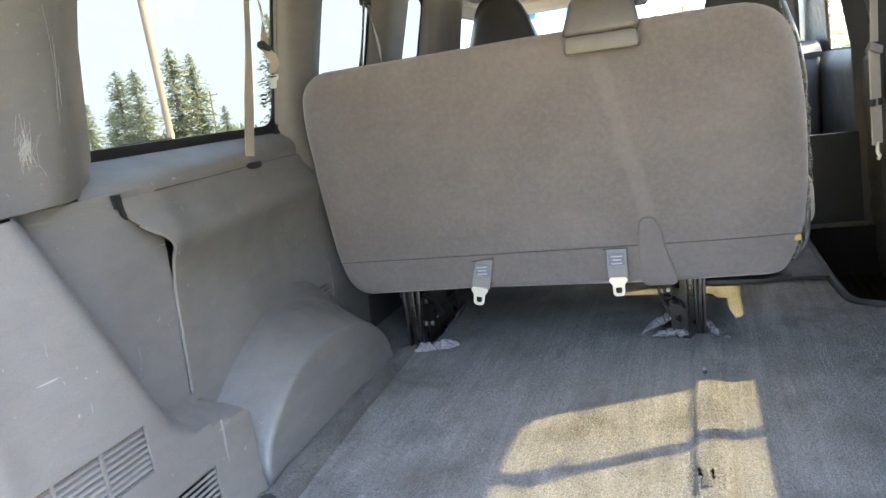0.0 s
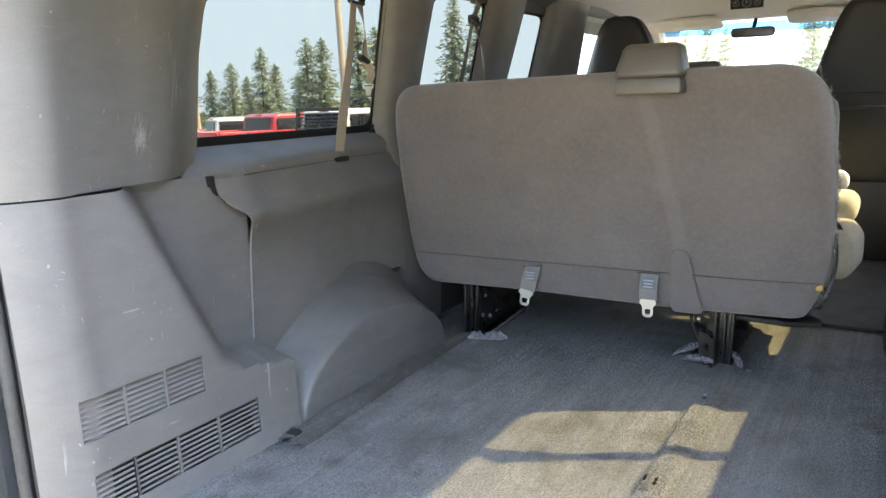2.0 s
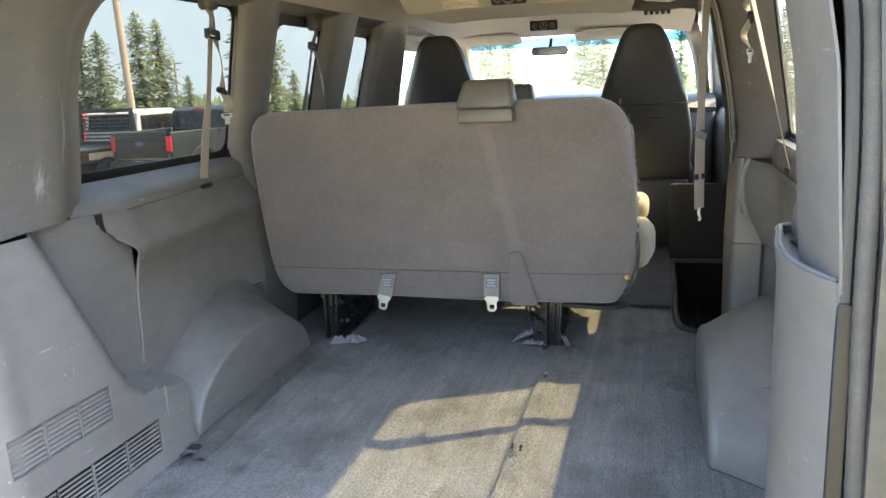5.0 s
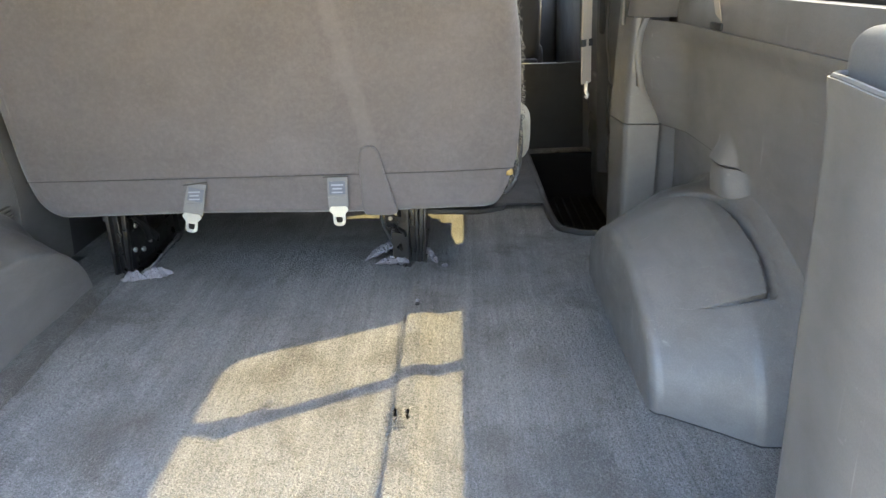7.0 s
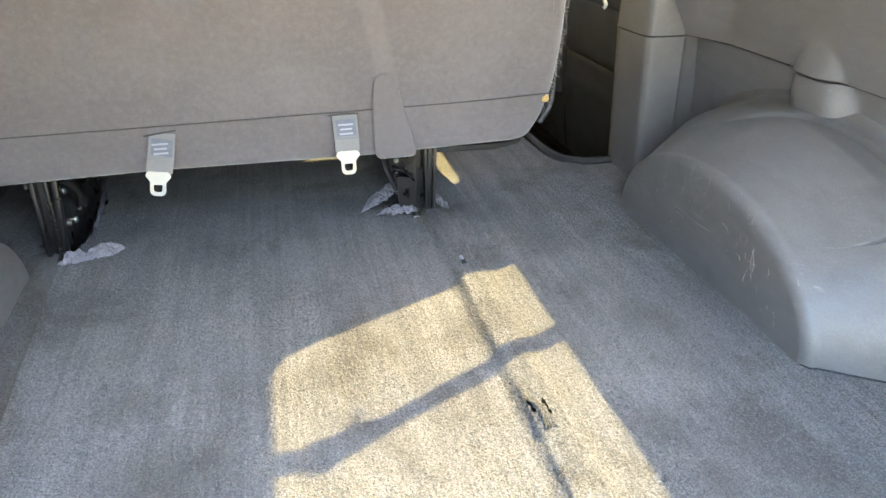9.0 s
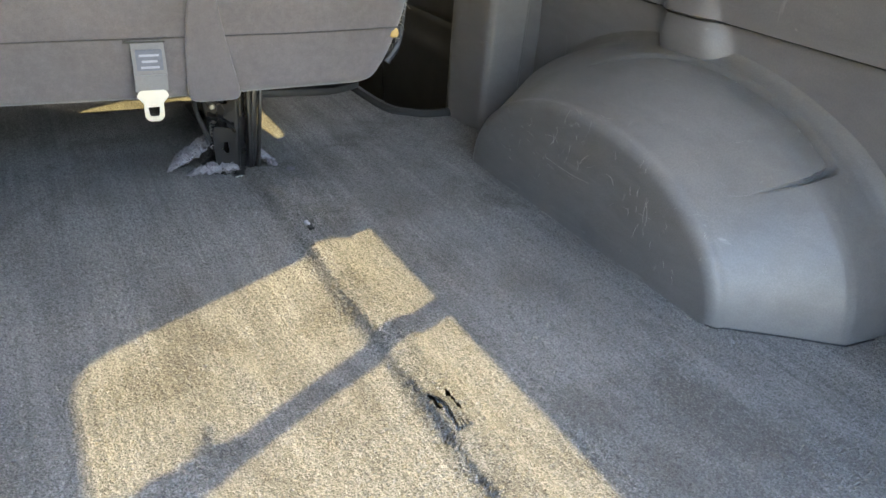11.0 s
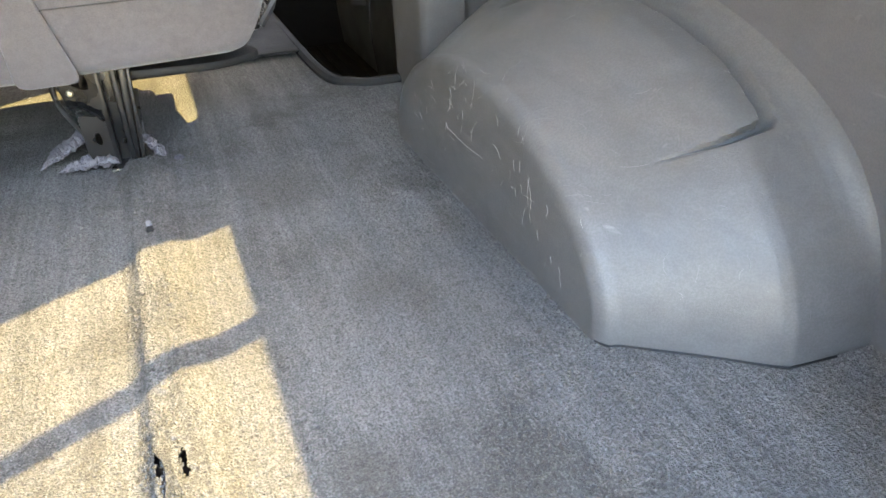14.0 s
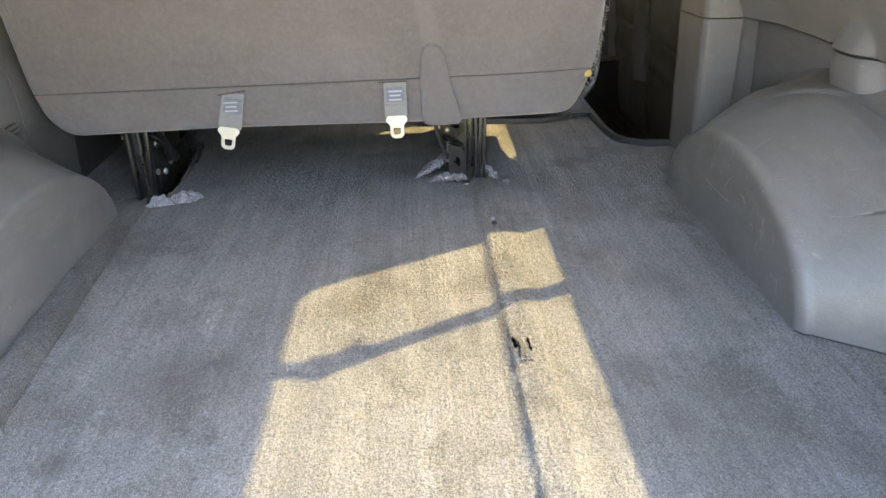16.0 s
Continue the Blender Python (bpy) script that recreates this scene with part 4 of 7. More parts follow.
part("post_trim", sheet(right_post, span(0, 1, 0.018), cuts(0.0, 0.640, 0.03, 0.6, 0.62, 0.63), 0.004), TRIM_POST, wall_right, "pale grey lower post trim with a loose top edge")
part("post_cap", box((0.128, 0.190, 0.110), (0.812, 0.326, 0.637), 0.032, 6), TRIM_POST, wall_right, "rounded sunlit end of the window trim")
part("post_rim", tube([right_post(u, 0.640) + Vector((0.003, -0.001, 0)) for u in span(0.02, 0.96, 0.03)], 0.0045, 8, 3), TRIM_POST, wall_right)
part("post_shelf", sheet(lambda u, v: Vector((right_post(u, 0.64).x * (1 - v) + 0.88 * v + 0.002, 0.45 * u, 0.627 - 0.010 * v)), span(0.02, 0.98, 0.06), span(0, 1, 0.2), -0.003), TRIM_POST, wall_right)
part("post_notch", box((0.020, 0.030, 0.010), m=pose(0.742, 0.268, 0.634, 0, 0, 12), bevel=0.003, seg=1), BLACK, wall_right)
part("post_gap", box((0.020, 0.014, 0.60), (0.752, 0.002, 0.315), 0.002, 1), BLACK, wall_right)


def pillar(side, stations, material, parent, name="pillar_trim"):
    """Lofted trim; stations: height and a plan line of (x, y) from rear to front."""
    bm = bmesh.new()
    rows = []
    for z, line in stations:
        pts = smooth_path([(side * x, y, z) for x, y in line], 5)
        rows.append([bm.verts.new(p) for p in pts])
    for r0, r1 in zip(rows, rows[1:]):
        for k in range(len(r0) - 1):
            bm.faces.new((r0[k], r0[k + 1], r1[k + 1], r1[k]))
    bm.normal_update()
    bmesh.ops.solidify(bm, geom=bm.faces[:], thickness=0.004 * side)
    return part(name, bm, material, parent)


def post_line(back, edge, front):
    """Plan line of the post trim: rear face, a tight rounded edge, the face towards the aisle."""
    (bx, by), (ex, ey), (fx, fy) = back, edge, front
    return [(bx + 0.055, by + 0.022), (bx + 0.006, by + 0.018), (bx, by), (bx - 0.012, by - 0.001), (ex + 0.022, ey + 0.001), (ex + 0.008, ey + 0.007), (ex + 0.001, ey + 0.022), (ex * 0.5 + fx * 0.5, (ey + fy) / 2), (fx, fy), (fx + 0.045, fy + 0.043)]


pillar(1, [(0.0, post_line((0.842, 1.584), (0.760, 1.590), (0.755, 1.742))), (0.358, post_line((0.850, 1.580), (0.760, 1.586), (0.754, 1.742)))], TRIM_PILLAR, wall_right)
pillar(1, [(0.361, post_line((0.850, 1.579), (0.759, 1.585), (0.753, 1.742))), *[(z, post_line((lerp_line(POST_BACK, z), 1.581 + 0.006 * f), (0.759 + 0.012 * f, 1.586 + 0.008 * f), (0.753 + 0.007 * f, 1.742 - 0.042 * f))) for z, f in ((0.39, 0.1), (0.42, 0.2), (0.46, 0.35), (0.51, 0.5), (0.56, 0.7), (0.60, 0.9), (0.632, 1.0))]], TRIM_PILLAR, wall_right)
pillar(1, [(0.634, [(0.893, 1.55), (0.813, 1.588), (0.773, 1.63), (0.760, 1.70), (0.82, 1.76)]), (0.735, [(0.898, 1.485), (0.828, 1.55), (0.785, 1.61), (0.768, 1.70), (0.83, 1.78)]),
           (0.95, [(0.862, 1.47), (0.80, 1.53), (0.752, 1.60), (0.735, 1.70), (0.80, 1.82)]), (1.18, [(0.823, 1.445), (0.755, 1.50), (0.700, 1.58), (0.685, 1.72), (0.76, 1.88)]),
           (1.30, [(0.79, 1.42), (0.70, 1.47), (0.66, 1.56), (0.65, 1.74), (0.72, 1.9)])], TRIM_PILLAR, wall_right)
part("pillar_slot", box((0.012, 0.06, 0.10), m=pose(0.766, 1.665, 0.665, 10, 0, -8), bevel=0.004), BLACK, wall_right)

pillar(-1, [(0.52, [(0.85, 1.40), (0.833, 1.44), (0.828, 1.49), (0.84, 1.55)]), (0.64, [(0.87, 1.36), (0.835, 1.40), (0.820, 1.47), (0.84, 1.56)]), (0.72, [(0.888, 1.343), (0.840, 1.38), (0.825, 1.46), (0.87, 1.56)]),
            (0.95, [(0.850, 1.347), (0.805, 1.38), (0.790, 1.47), (0.838, 1.60)]), (1.17, [(0.812, 1.350), (0.768, 1.38), (0.750, 1.48), (0.803, 1.635)]), (1.27, [(0.76, 1.30), (0.73, 1.37), (0.71, 1.49), (0.75, 1.68)])], TRIM_PILLAR, wall_left)
for y0, y1, t0, t1 in ((1.955, 2.185, 2.025, 2.305), (2.495, 2.995, 2.585, 3.005)):
    pillar(-1, [(0.62, [(0.87, y0), (0.82, y0 + 0.05), (0.82, y1 - 0.05), (0.87, y1)]), (0.72, [(0.883, y0), (0.83, y0 + 0.05), (0.83, y1 - 0.05), (0.883, y1)]),
                (1.17, [(0.808, t0), (0.75, t0 + 0.05), (0.75, t1 - 0.05), (0.808, t1)]), (1.27, [(0.76, t0 - 0.04), (0.72, t0 + 0.04), (0.72, t1 - 0.04), (0.76, t1 + 0.04)])], TRIM_DARK if y0 > 2.5 else TRIM_PILLAR, wall_left)
for y0, y1, t0, t1 in ((2.455, 2.57, 2.395, 2.61), (2.895, 3.0, 2.865, 3.01)):
    pillar(1, [(0.0, [(0.91, y0), (0.86, y0 + 0.04), (0.86, y1 - 0.04), (0.91, y1)]), (0.72, [(0.895, y0), (0.84, y0 + 0.04), (0.84, y1 - 0.04), (0.895, y1)]),
               (1.17, [(0.82, t0), (0.76, t0 + 0.05), (0.76, t1 - 0.05), (0.82, t1)]), (1.28, [(0.74, t0 - 0.04), (0.70, t0 + 0.04), (0.70, t1 - 0.04), (0.74, t1 + 0.04)])], TRIM_DARK, wall_right)


# side door, inner skin
DOOR_SEAMS = (0.165, 0.345)


def DOOR_SWELL(z):
    """Moulded bands of the door card, with grooves between them."""
    groove = sum(0.010 * math.exp(-((z - s) / 0.007) ** 2) for s in DOOR_SEAMS)
    return groove - 0.010 * math.exp(-((z - 0.07) / 0.03) ** 2) + 0.004 * math.sin(z * 21)


def right_door(y, z):
    return Vector((lerp_line([(-0.2, 0.90), (0.3, 0.88), (0.66, 0.865), (0.70, 0.885)], z) + DOOR_SWELL(z), y, z))


side_door = tagged(new("door_1"), "closed dark grey side door with a moulded armrest and pull", "door", kind="structure")
part("door_panel", sheet(right_door, cuts(1.75, 3.05, 0.05, 2.42, 2.43), span(-0.2, 0.70, 0.007), 0.006, lambda y, z: 2.42 < y < 2.43), TRIM_DARK, side_door)
part("door_pull", box((0.03, 0.045, 0.16), (0.852, 2.50, 0.60), 0.012, 3), BLACK, side_door)
part("door_ledge", box((0.03, 0.52, 0.03), (0.884, 2.13, 0.688), 0.012, 3), TRIM, side_door)
part("door_ledge", box((0.03, 0.36, 0.03), (0.884, 2.73, 0.688), 0.012, 3), TRIM, side_door)
for sgn, wall in ((-1, wall_left), (1, wall_right)):
    part("front_door_panel", sheet(lambda y, z: Vector((sgn * lerp_line([(-0.2, 0.90), (0.3, 0.86), (0.66, 0.85), (0.70, 0.885)], z), y, z)), span(3.02, 4.4, 0.08), span(-0.2, 0.70, 0.05), sgn * 0.006), TRIM_DARK, wall)

# top rail trim beside the headliner
for sgn, wall, y0 in ((-1, wall_left, 0.60), (1, wall_right, 0.45)):
    def rail(y, v, sgn=sgn):
        if sgn < 0:
            return Vector((-(0.812 - 0.075 * v - 0.012 * math.sin(v * math.pi)), y, 1.176 + 0.030 * v))
        low = 1.272 - 0.10 * step(1.5, 1.95, y)
        return Vector((0.820 - 0.120 * v - 0.010 * math.sin(v * math.pi), y, low - (low - 1.225) * v))
    part("top_rail_trim", sheet(rail, span(y0, 3.4, 0.06), span(0, 1, 0.15), sgn * 0.003), TRIM_PILLAR, wall)

# ---- van: ceiling ----
DUCT = [(1.47, 0.0), (1.495, 0.030), (1.51, 0.036), (1.61, 0.082), (1.80, 0.090), (1.815, 0.094), (1.880, 0.136), (1.895, 0.140), (2.4, 0.140), (2.7, 0.03), (2.9, 0.0)]


def roof_z(x, y):
    z = 1.315 - 0.115 * (1 - 0.65 * step(3.1, 3.9, y)) * min(1.25, abs(x) / 0.76) ** 3.2
    side = 1 - step(0.39, 0.46, abs(x - 0.01))
    z -= lerp_line(DUCT, y) * side
    z -= 0.125 * step(3.1, 4.0, y)
    z -= 0.10 * step(0.16, 0.0, y) if y < 0.16 else 0.0
    return z


liner_y = [-0.02, 0.0, 0.02, 0.04, 0.06, 0.08] + cuts(0.12, 4.02, 0.06, *[d[0] for d in DUCT])
part_of_ceiling = link_mesh("ceiling", sheet(lambda x, y: Vector((x, y, roof_z(x, y))), cuts(-0.745, 0.705, 0.03, -0.45, -0.33, 0.35, 0.47), liner_y, 0.006), LINER)
tagged(part_of_ceiling, "beige fabric headliner with a moulded air duct", "ceiling", kind="structure")
roof = link_mesh("roof", sheet(lambda x, y: Vector((x, y, 1.47 - 0.09 * (abs(x) / 0.8) ** 2.5)), span(-0.86, 0.86, 0.1), span(-0.03, 4.1, 0.2), -0.02), BODY)
tagged(roof, "painted van roof panel", "roof", kind="structure")
front = tagged(new("wall_front"), "windshield and dash wall at the front of the van", "wall", kind="structure")
ws_pts = lambda u, v: Vector(((u - 0.5) * (1.62 - 0.22 * v), 4.82 - 0.80 * v + 0.10 * (1 - (2 * u - 1) ** 2), 0.78 + 0.385 * v))
for v0, v1, gl in ((0.0, 0.86, GLASS_CLEAR), (0.86, 1.0, GLASS_BLUE)):
    pane = part("windshield", sheet(ws_pts, span(0, 1, 0.1), span(v0, v1, 0.09)), gl, front, "" if gl is GLASS_CLEAR else "blue shade band")
part("firewall", box((1.86, 0.05, 1.15), (0, 4.95, 0.19)), BODY, front, smooth=False)
for sgn in (-1, 1):
    part("front_pillar", tube([(sgn * 0.83, 4.84, 0.74), (sgn * 0.78, 4.45, 1.0), (sgn * 0.71, 4.02, 1.17)], 0.045, 8, 4), LINER_PLASTIC, front)
part("header_rail", box((1.4, 0.10, 0.06), (0, 4.05, 1.205), 0.02), LINER_PLASTIC, front)
part("header_panel", box((1.5, 0.03, 0.30), (0, 4.135, 1.33), 0.01), BODY, front)
part("hood", sheet(lambda x, y: Vector((x, y, 0.74 - 0.16 * (y - 4.8) - 0.05 * x * x)), span(-0.9, 0.9, 0.2), span(4.85, 5.7, 0.2), -0.02), BODY, front)
rear_header = tagged(new("wall_rear"), "painted rear door opening with rubber seal", "wall", kind="structure")

# ---- rear opening ----
SEAL_L = [(-0.708, -0.012, -0.05), (-0.716, -0.012, 0.225), (-0.724, -0.012, 0.444), (-0.736, -0.012, 0.62), (-0.752, -0.012, 0.80), (-0.735, -0.012, 1.00), (-0.66, -0.012, 1.15)]
SEAL_R = [(0.68, -0.012, 1.16), (0.745, -0.012, 1.02), (0.764, -0.012, 0.85), (0.768, -0.012, 0.60), (0.774, -0.012, 0.30), (0.774, -0.012, -0.05)]
seal_path = SEAL_L + [(-0.50, -0.012, 1.225), (0.0, -0.012, 1.25), (0.52, -0.012, 1.23)] + SEAL_R
part("door_seal", tube(seal_path, 0.012, 10, 24, 0.10), SEAL, rear_header, "dusty dark grey rubber door seal with a worn ribbed face")
part("seal_flange", tube([(x * 0.978, y + 0.020, z) for x, y, z in seal_path], 0.010, 8, 8), TRIM_DARK, rear_header)
jamb_out = [(-0.772, -0.36), (-0.800, 0.7), (-0.86, 1.1), (-0.82, 1.36), (-0.6, 1.43), (0, 1.46), (0.6, 1.43), (0.82, 1.36), (0.93, 1.1), (0.97, 0.7), (0.97, -0.36)]
jamb_in = [(-0.722, -0.36), (-0.762, 0.75), (-0.745, 1.00), (-0.67, 1.165), (-0.50, 1.238), (0, 1.262), (0.52, 1.24), (0.69, 1.175), (0.755, 1.02), (0.780, 0.7), (0.784, -0.36)]
bm = bmesh.new()
rows = [[bm.verts.new((x, y, z)) for x, z in line] for line, y in ((jamb_out, 0.0), (jamb_out, -0.03), (jamb_in, -0.03), (jamb_in, 0.03))]
for r0, r1 in zip(rows, rows[1:]):
    for k in range(len(r0) - 1):
        bm.faces.new((r0[k], r0[k + 1], r1[k + 1], r1[k]))
part("jamb", bm, BODY, rear_header)
part("rear_sill", box((1.62, 0.06, 0.30), (0, 0.0, -0.185)), BODY, rear_header, smooth=False)


def rear_door(name, side, angle, label):
    d = tagged(new(name), label, "door", "rear doors", "structure")
    d.matrix_basis = pose(side * (0.832 if side < 0 else 0.880), -0.055, 0.0, 0, 0, angle)
    s = -side
    part("outer_skin", merge(box((0.78, 0.012, 1.05), (s * 0.39, -0.045, 0.195), 0.004), box((0.78, 0.012, 0.10), (s * 0.39, -0.045, 1.28), 0.004),
                             box((0.10, 0.012, 0.60), (s * 0.05, -0.045, 0.99), 0.004), box((0.10, 0.012, 0.60), (s * 0.73, -0.045, 0.99), 0.004)), BODY, d)
    part("inner_skin", merge(box((0.74, 0.010, 0.94), (s * 0.39, 0.0, 0.15), 0.004), box((0.09, 0.04, 0.94), (s * 0.055, -0.02, 0.15), 0.01), box((0.09, 0.03, 0.70), (s * 0.055, -0.03, 0.97), 0.01),
                             box((0.09, 0.04, 1.62), (s * 0.725, -0.02, 0.50), 0.01), box((0.70, 0.04, 0.09), (s * 0.39, -0.02, 1.28), 0.01)), DOOR_PAINT, d)
    part("window_post", box((0.07, 0.012, 0.66), (s * 0.050, -0.008, 0.97), 0.004), BLACK, d)
    for k in range(5):
        part("stiffener", box((0.014, 0.014, 0.90), (s * (0.022 + 0.032 * k), 0.006, 0.15), 0.006, 2), DOOR_PAINT, d)
        for j in range(6):
            part("dimple", prism([(-0.006, 0), (0, 0.008), (0.006, 0), (0, -0.005)], 0.004, pose(s * (0.038 + 0.032 * k), 0.003, -0.20 + 0.13 * j + 0.04 * (k % 2), -90), 0.0015, 1), DOOR_PAINT, d)
    for k in range(5):
        part("bolt", prism(round_rect(0.018, 0.018, 0.0088, 3), 0.007, pose(s * 0.075, 0.002, -0.20 + 0.2 * k, -90), 0.002, 1), BODY, d)
    part("pane", box((0.60, 0.005, 0.50), (s * 0.39, -0.04, 0.98)), GLASS, d)
    part("panel", box((0.42, 0.02, 0.8), (s * 0.50, 0.012, 0.22), 0.008, 2), TRIM, d)
    return d


rear_door("door_2", -1, -100, "open rear door with painted grey-blue inner metal and ribs")
rear_door("door_3", 1, 104, "open rear door with painted grey-blue inner metal")


def conduit(pts, label):
    c = thing("conduit", label, "conduit", "door wiring")
    q = smooth_path(pts, 22)
    part("hose", tube(q, 0.0150, 10, 1, 0.20), BLACK, c)
    for e, k in ((0, 1), (-1, -2)):
        part("grommet", tube([q[e], q[e] + (q[k] - q[e]).normalized() * 0.03], 0.018, 10, 2), BLACK, c)
    return c


conduit([(-0.760, -0.03, 0.43), (-0.766, -0.045, 0.385), (-0.778, -0.070, 0.275), (-0.783, -0.135, 0.172), (-0.805, -0.20, 0.10)], "black corrugated wiring hose between door and body")
conduit([(0.822, -0.035, 0.49), (0.852, -0.06, 0.485), (0.872, -0.085, 0.42), (0.876, -0.095, 0.32), (0.885, -0.10, 0.22), (0.93, -0.10, 0.14)], "black corrugated wiring hose at the door hinge")


# ---- bench seats ----
BACK = [(-0.735, 0.830), (-0.785, 0.790), (-0.800, 0.710), (-0.800, 0.480), (-0.792, 0.300), (-0.775, 0.225), (-0.735, 0.186),
        (-0.37, 0.190), (0.06, 0.182), (0.15, 0.184), (0.380, 0.188), (0.408, 0.196), (0.432, 0.236), (0.456, 0.310), (0.468, 0.420), (0.466, 0.600), (0.446, 0.760), (0.415, 0.818), (0.355, 0.845), (-0.07, 0.843)]
LEAN_Y = -0.16


def back_y(z):
    return 1.40 + LEAN_Y * (z - 0.28)


def seat_shell(outline, thick, y_of, puff=0.012):
    """A padded slab: the outline lies in the leaning back plane, with rounded rims towards the rear and front."""
    bm = bmesh.new()
    pts = round_poly(outline, 0.05, 3)
    cx, cz = sum(p[0] for p in pts) / len(pts), sum(p[1] for p in pts) / len(pts)
    loops = []
    for dy, inset in ((0.000, 0.030), (0.0015, 0.018), (0.006, 0.007), (0.016, 0.0), (thick * 0.55, 0.0), (thick - 0.02, 0.004), (thick, 0.03)):
        loop = []
        for x, z in pts:
            d = Vector((cx - x, cz - z))
            d = Vector((math.copysign(min(abs(d.x), inset), d.x), math.copysign(min(abs(d.y), inset), d.y)))
            loop.append(bm.verts.new((x + d.x, y_of(z) + dy, z + d.y)))
        loops.append(loop)
    for l0, l1 in zip(loops, loops[1:]):
        for k in range(len(pts)):
            j = (k + 1) % len(pts)
            bm.faces.new((l0[k], l0[j], l1[j], l1[k]))
    bm.faces.new(loops[0])
    bm.faces.new(loops[-1])
    return bm


def leg(parent, x, inner, y):
    """One side of the seat's steel stand: uprights, side plate, braces and a floor rail; y: its rear face."""
    part("leg", merge(box((0.010, 0.034, 0.225), (x - 0.016, y + 0.017, 0.098), 0.003), box((0.024, 0.009, 0.225), (x - 0.003, y + 0.028, 0.098), 0.002), box((0.009, 0.030, 0.225), (x + 0.010, y + 0.015, 0.098), 0.003)), BLACK_STEEL, parent)
    part("leg", box((0.012, 0.022, 0.215), m=pose(x + 0.020, y + 0.020, 0.098, 0, 4, 0), bevel=0.003), BLACK_STEEL, parent)
    part("side_plate", merge(box((0.006, 0.33, 0.060), (x + inner * 0.016, y + 0.20, 0.040), 0.002), box((0.006, 0.12, 0.13), m=pose(x + inner * 0.018, y + 0.10, 0.115, 22), bevel=0.003)), BLACK_STEEL, parent)
    part("rail", box((0.060, 0.46, 0.020), (x, y + 0.21, -0.006), 0.004), BLACK_STEEL, parent)
    part("brace", box((0.008, 0.200, 0.026), m=pose(x + inner * 0.028, y + 0.13, 0.105, -38), bevel=0.004), BLACK_STEEL, parent)
    part("brace", tube([(x + inner * 0.034, y + 0.03, 0.175), (x + inner * 0.040, y + 0.10, 0.120), (x + inner * 0.020, y + 0.16, 0.06)], 0.009, 6, 5), BLACK_STEEL, parent)
    part("latch_arm", box((0.010, 0.085, 0.030), m=pose(x - 0.040, y + 0.06, 0.150, -30, 0, 12), bevel=0.004), BLACK_STEEL, parent)
    part("leg", box((0.035, 0.030, 0.22), (x, y + 0.40, 0.105), 0.004), BLACK_STEEL, parent)
    if inner < 0:
        # the latch work beside the post: a bent plate with a hole, a curved hook and a slotted foot
        flat = pose(x - 0.020, y + 0.006, 0, 90)
        plate = part("latch_plate", ring(round_poly([(-0.052, 0.182), (0.002, 0.186), (0.003, 0.100), (-0.020, 0.112), (-0.046, 0.128)], 0.010, 3), round_poly([(-0.036, 0.168), (-0.012, 0.170), (-0.010, 0.138), (-0.022, 0.140), (-0.036, 0.150)], 0.006, 3), 0.006, flat), WORN_STEEL, parent, "worn bent latch plate")
        part("rivet", prism(round_rect(0.012, 0.012, 0.0058, 3), 0.005, pose(x - 0.060, y - 0.001, 0.138, 90), 0.002, 1), STEEL, plate)
        part("latch_arm", box((0.013, 0.010, 0.085), m=pose(x - 0.072, y + 0.010, 0.150, 0, -12, 0), bevel=0.003), WORN_STEEL, parent)
        part("hook", strap([(x - 0.070, y + 0.002, 0.122), (x - 0.050, y - 0.004, 0.118), (x - 0.032, y - 0.004, 0.104), (x - 0.020, y, 0.088)], 0.016, (0, 1, 0.4), 0.004, 5), WORN_STEEL, parent)
        part("foot_plate", ring(round_poly([(-0.040, 0.098), (0.000, 0.090), (0.004, -0.022), (-0.014, -0.022), (-0.038, 0.030)], 0.008, 3), round_poly([(-0.022, 0.066), (-0.014, 0.066), (-0.011, 0.052), (-0.013, 0.042), (-0.021, 0.046)], 0.003, 3), 0.006, flat), BLACK_STEEL, parent)
        part("cable", tube([(x - 0.088, y + 0.03, 0.17), (x - 0.084, y + 0.015, 0.12), (x - 0.066, y + 0.02, 0.075), (x - 0.050, y + 0.03, 0.04)], 0.0045, 6, 5), RUBBER, parent)
        part("spring", tube([(x - 0.058 + 0.005 * math.cos(2.1 * k), y + 0.020 + 0.005 * math.sin(2.1 * k), 0.10 - 0.0022 * k) for k in range(24)], 0.0014, 5, 2), STEEL, parent)
        part("rail_lip", box((0.006, 0.012, 0.16), m=pose(x + 0.030, y + 0.010, 0.085, 0, 3, 0), bevel=0.002), WORN_STEEL, parent)
    for dy, z in ((0.055, 0.062), (0.11, 0.045), (0.16, 0.055), (0.08, 0.125)):
        part("bolt", prism(round_rect(0.015, 0.015, 0.007, 2), 0.008, pose(x + inner * 0.019, y + dy, z, 0, 90 * inner, 0), 0.002, 1), STEEL, parent)


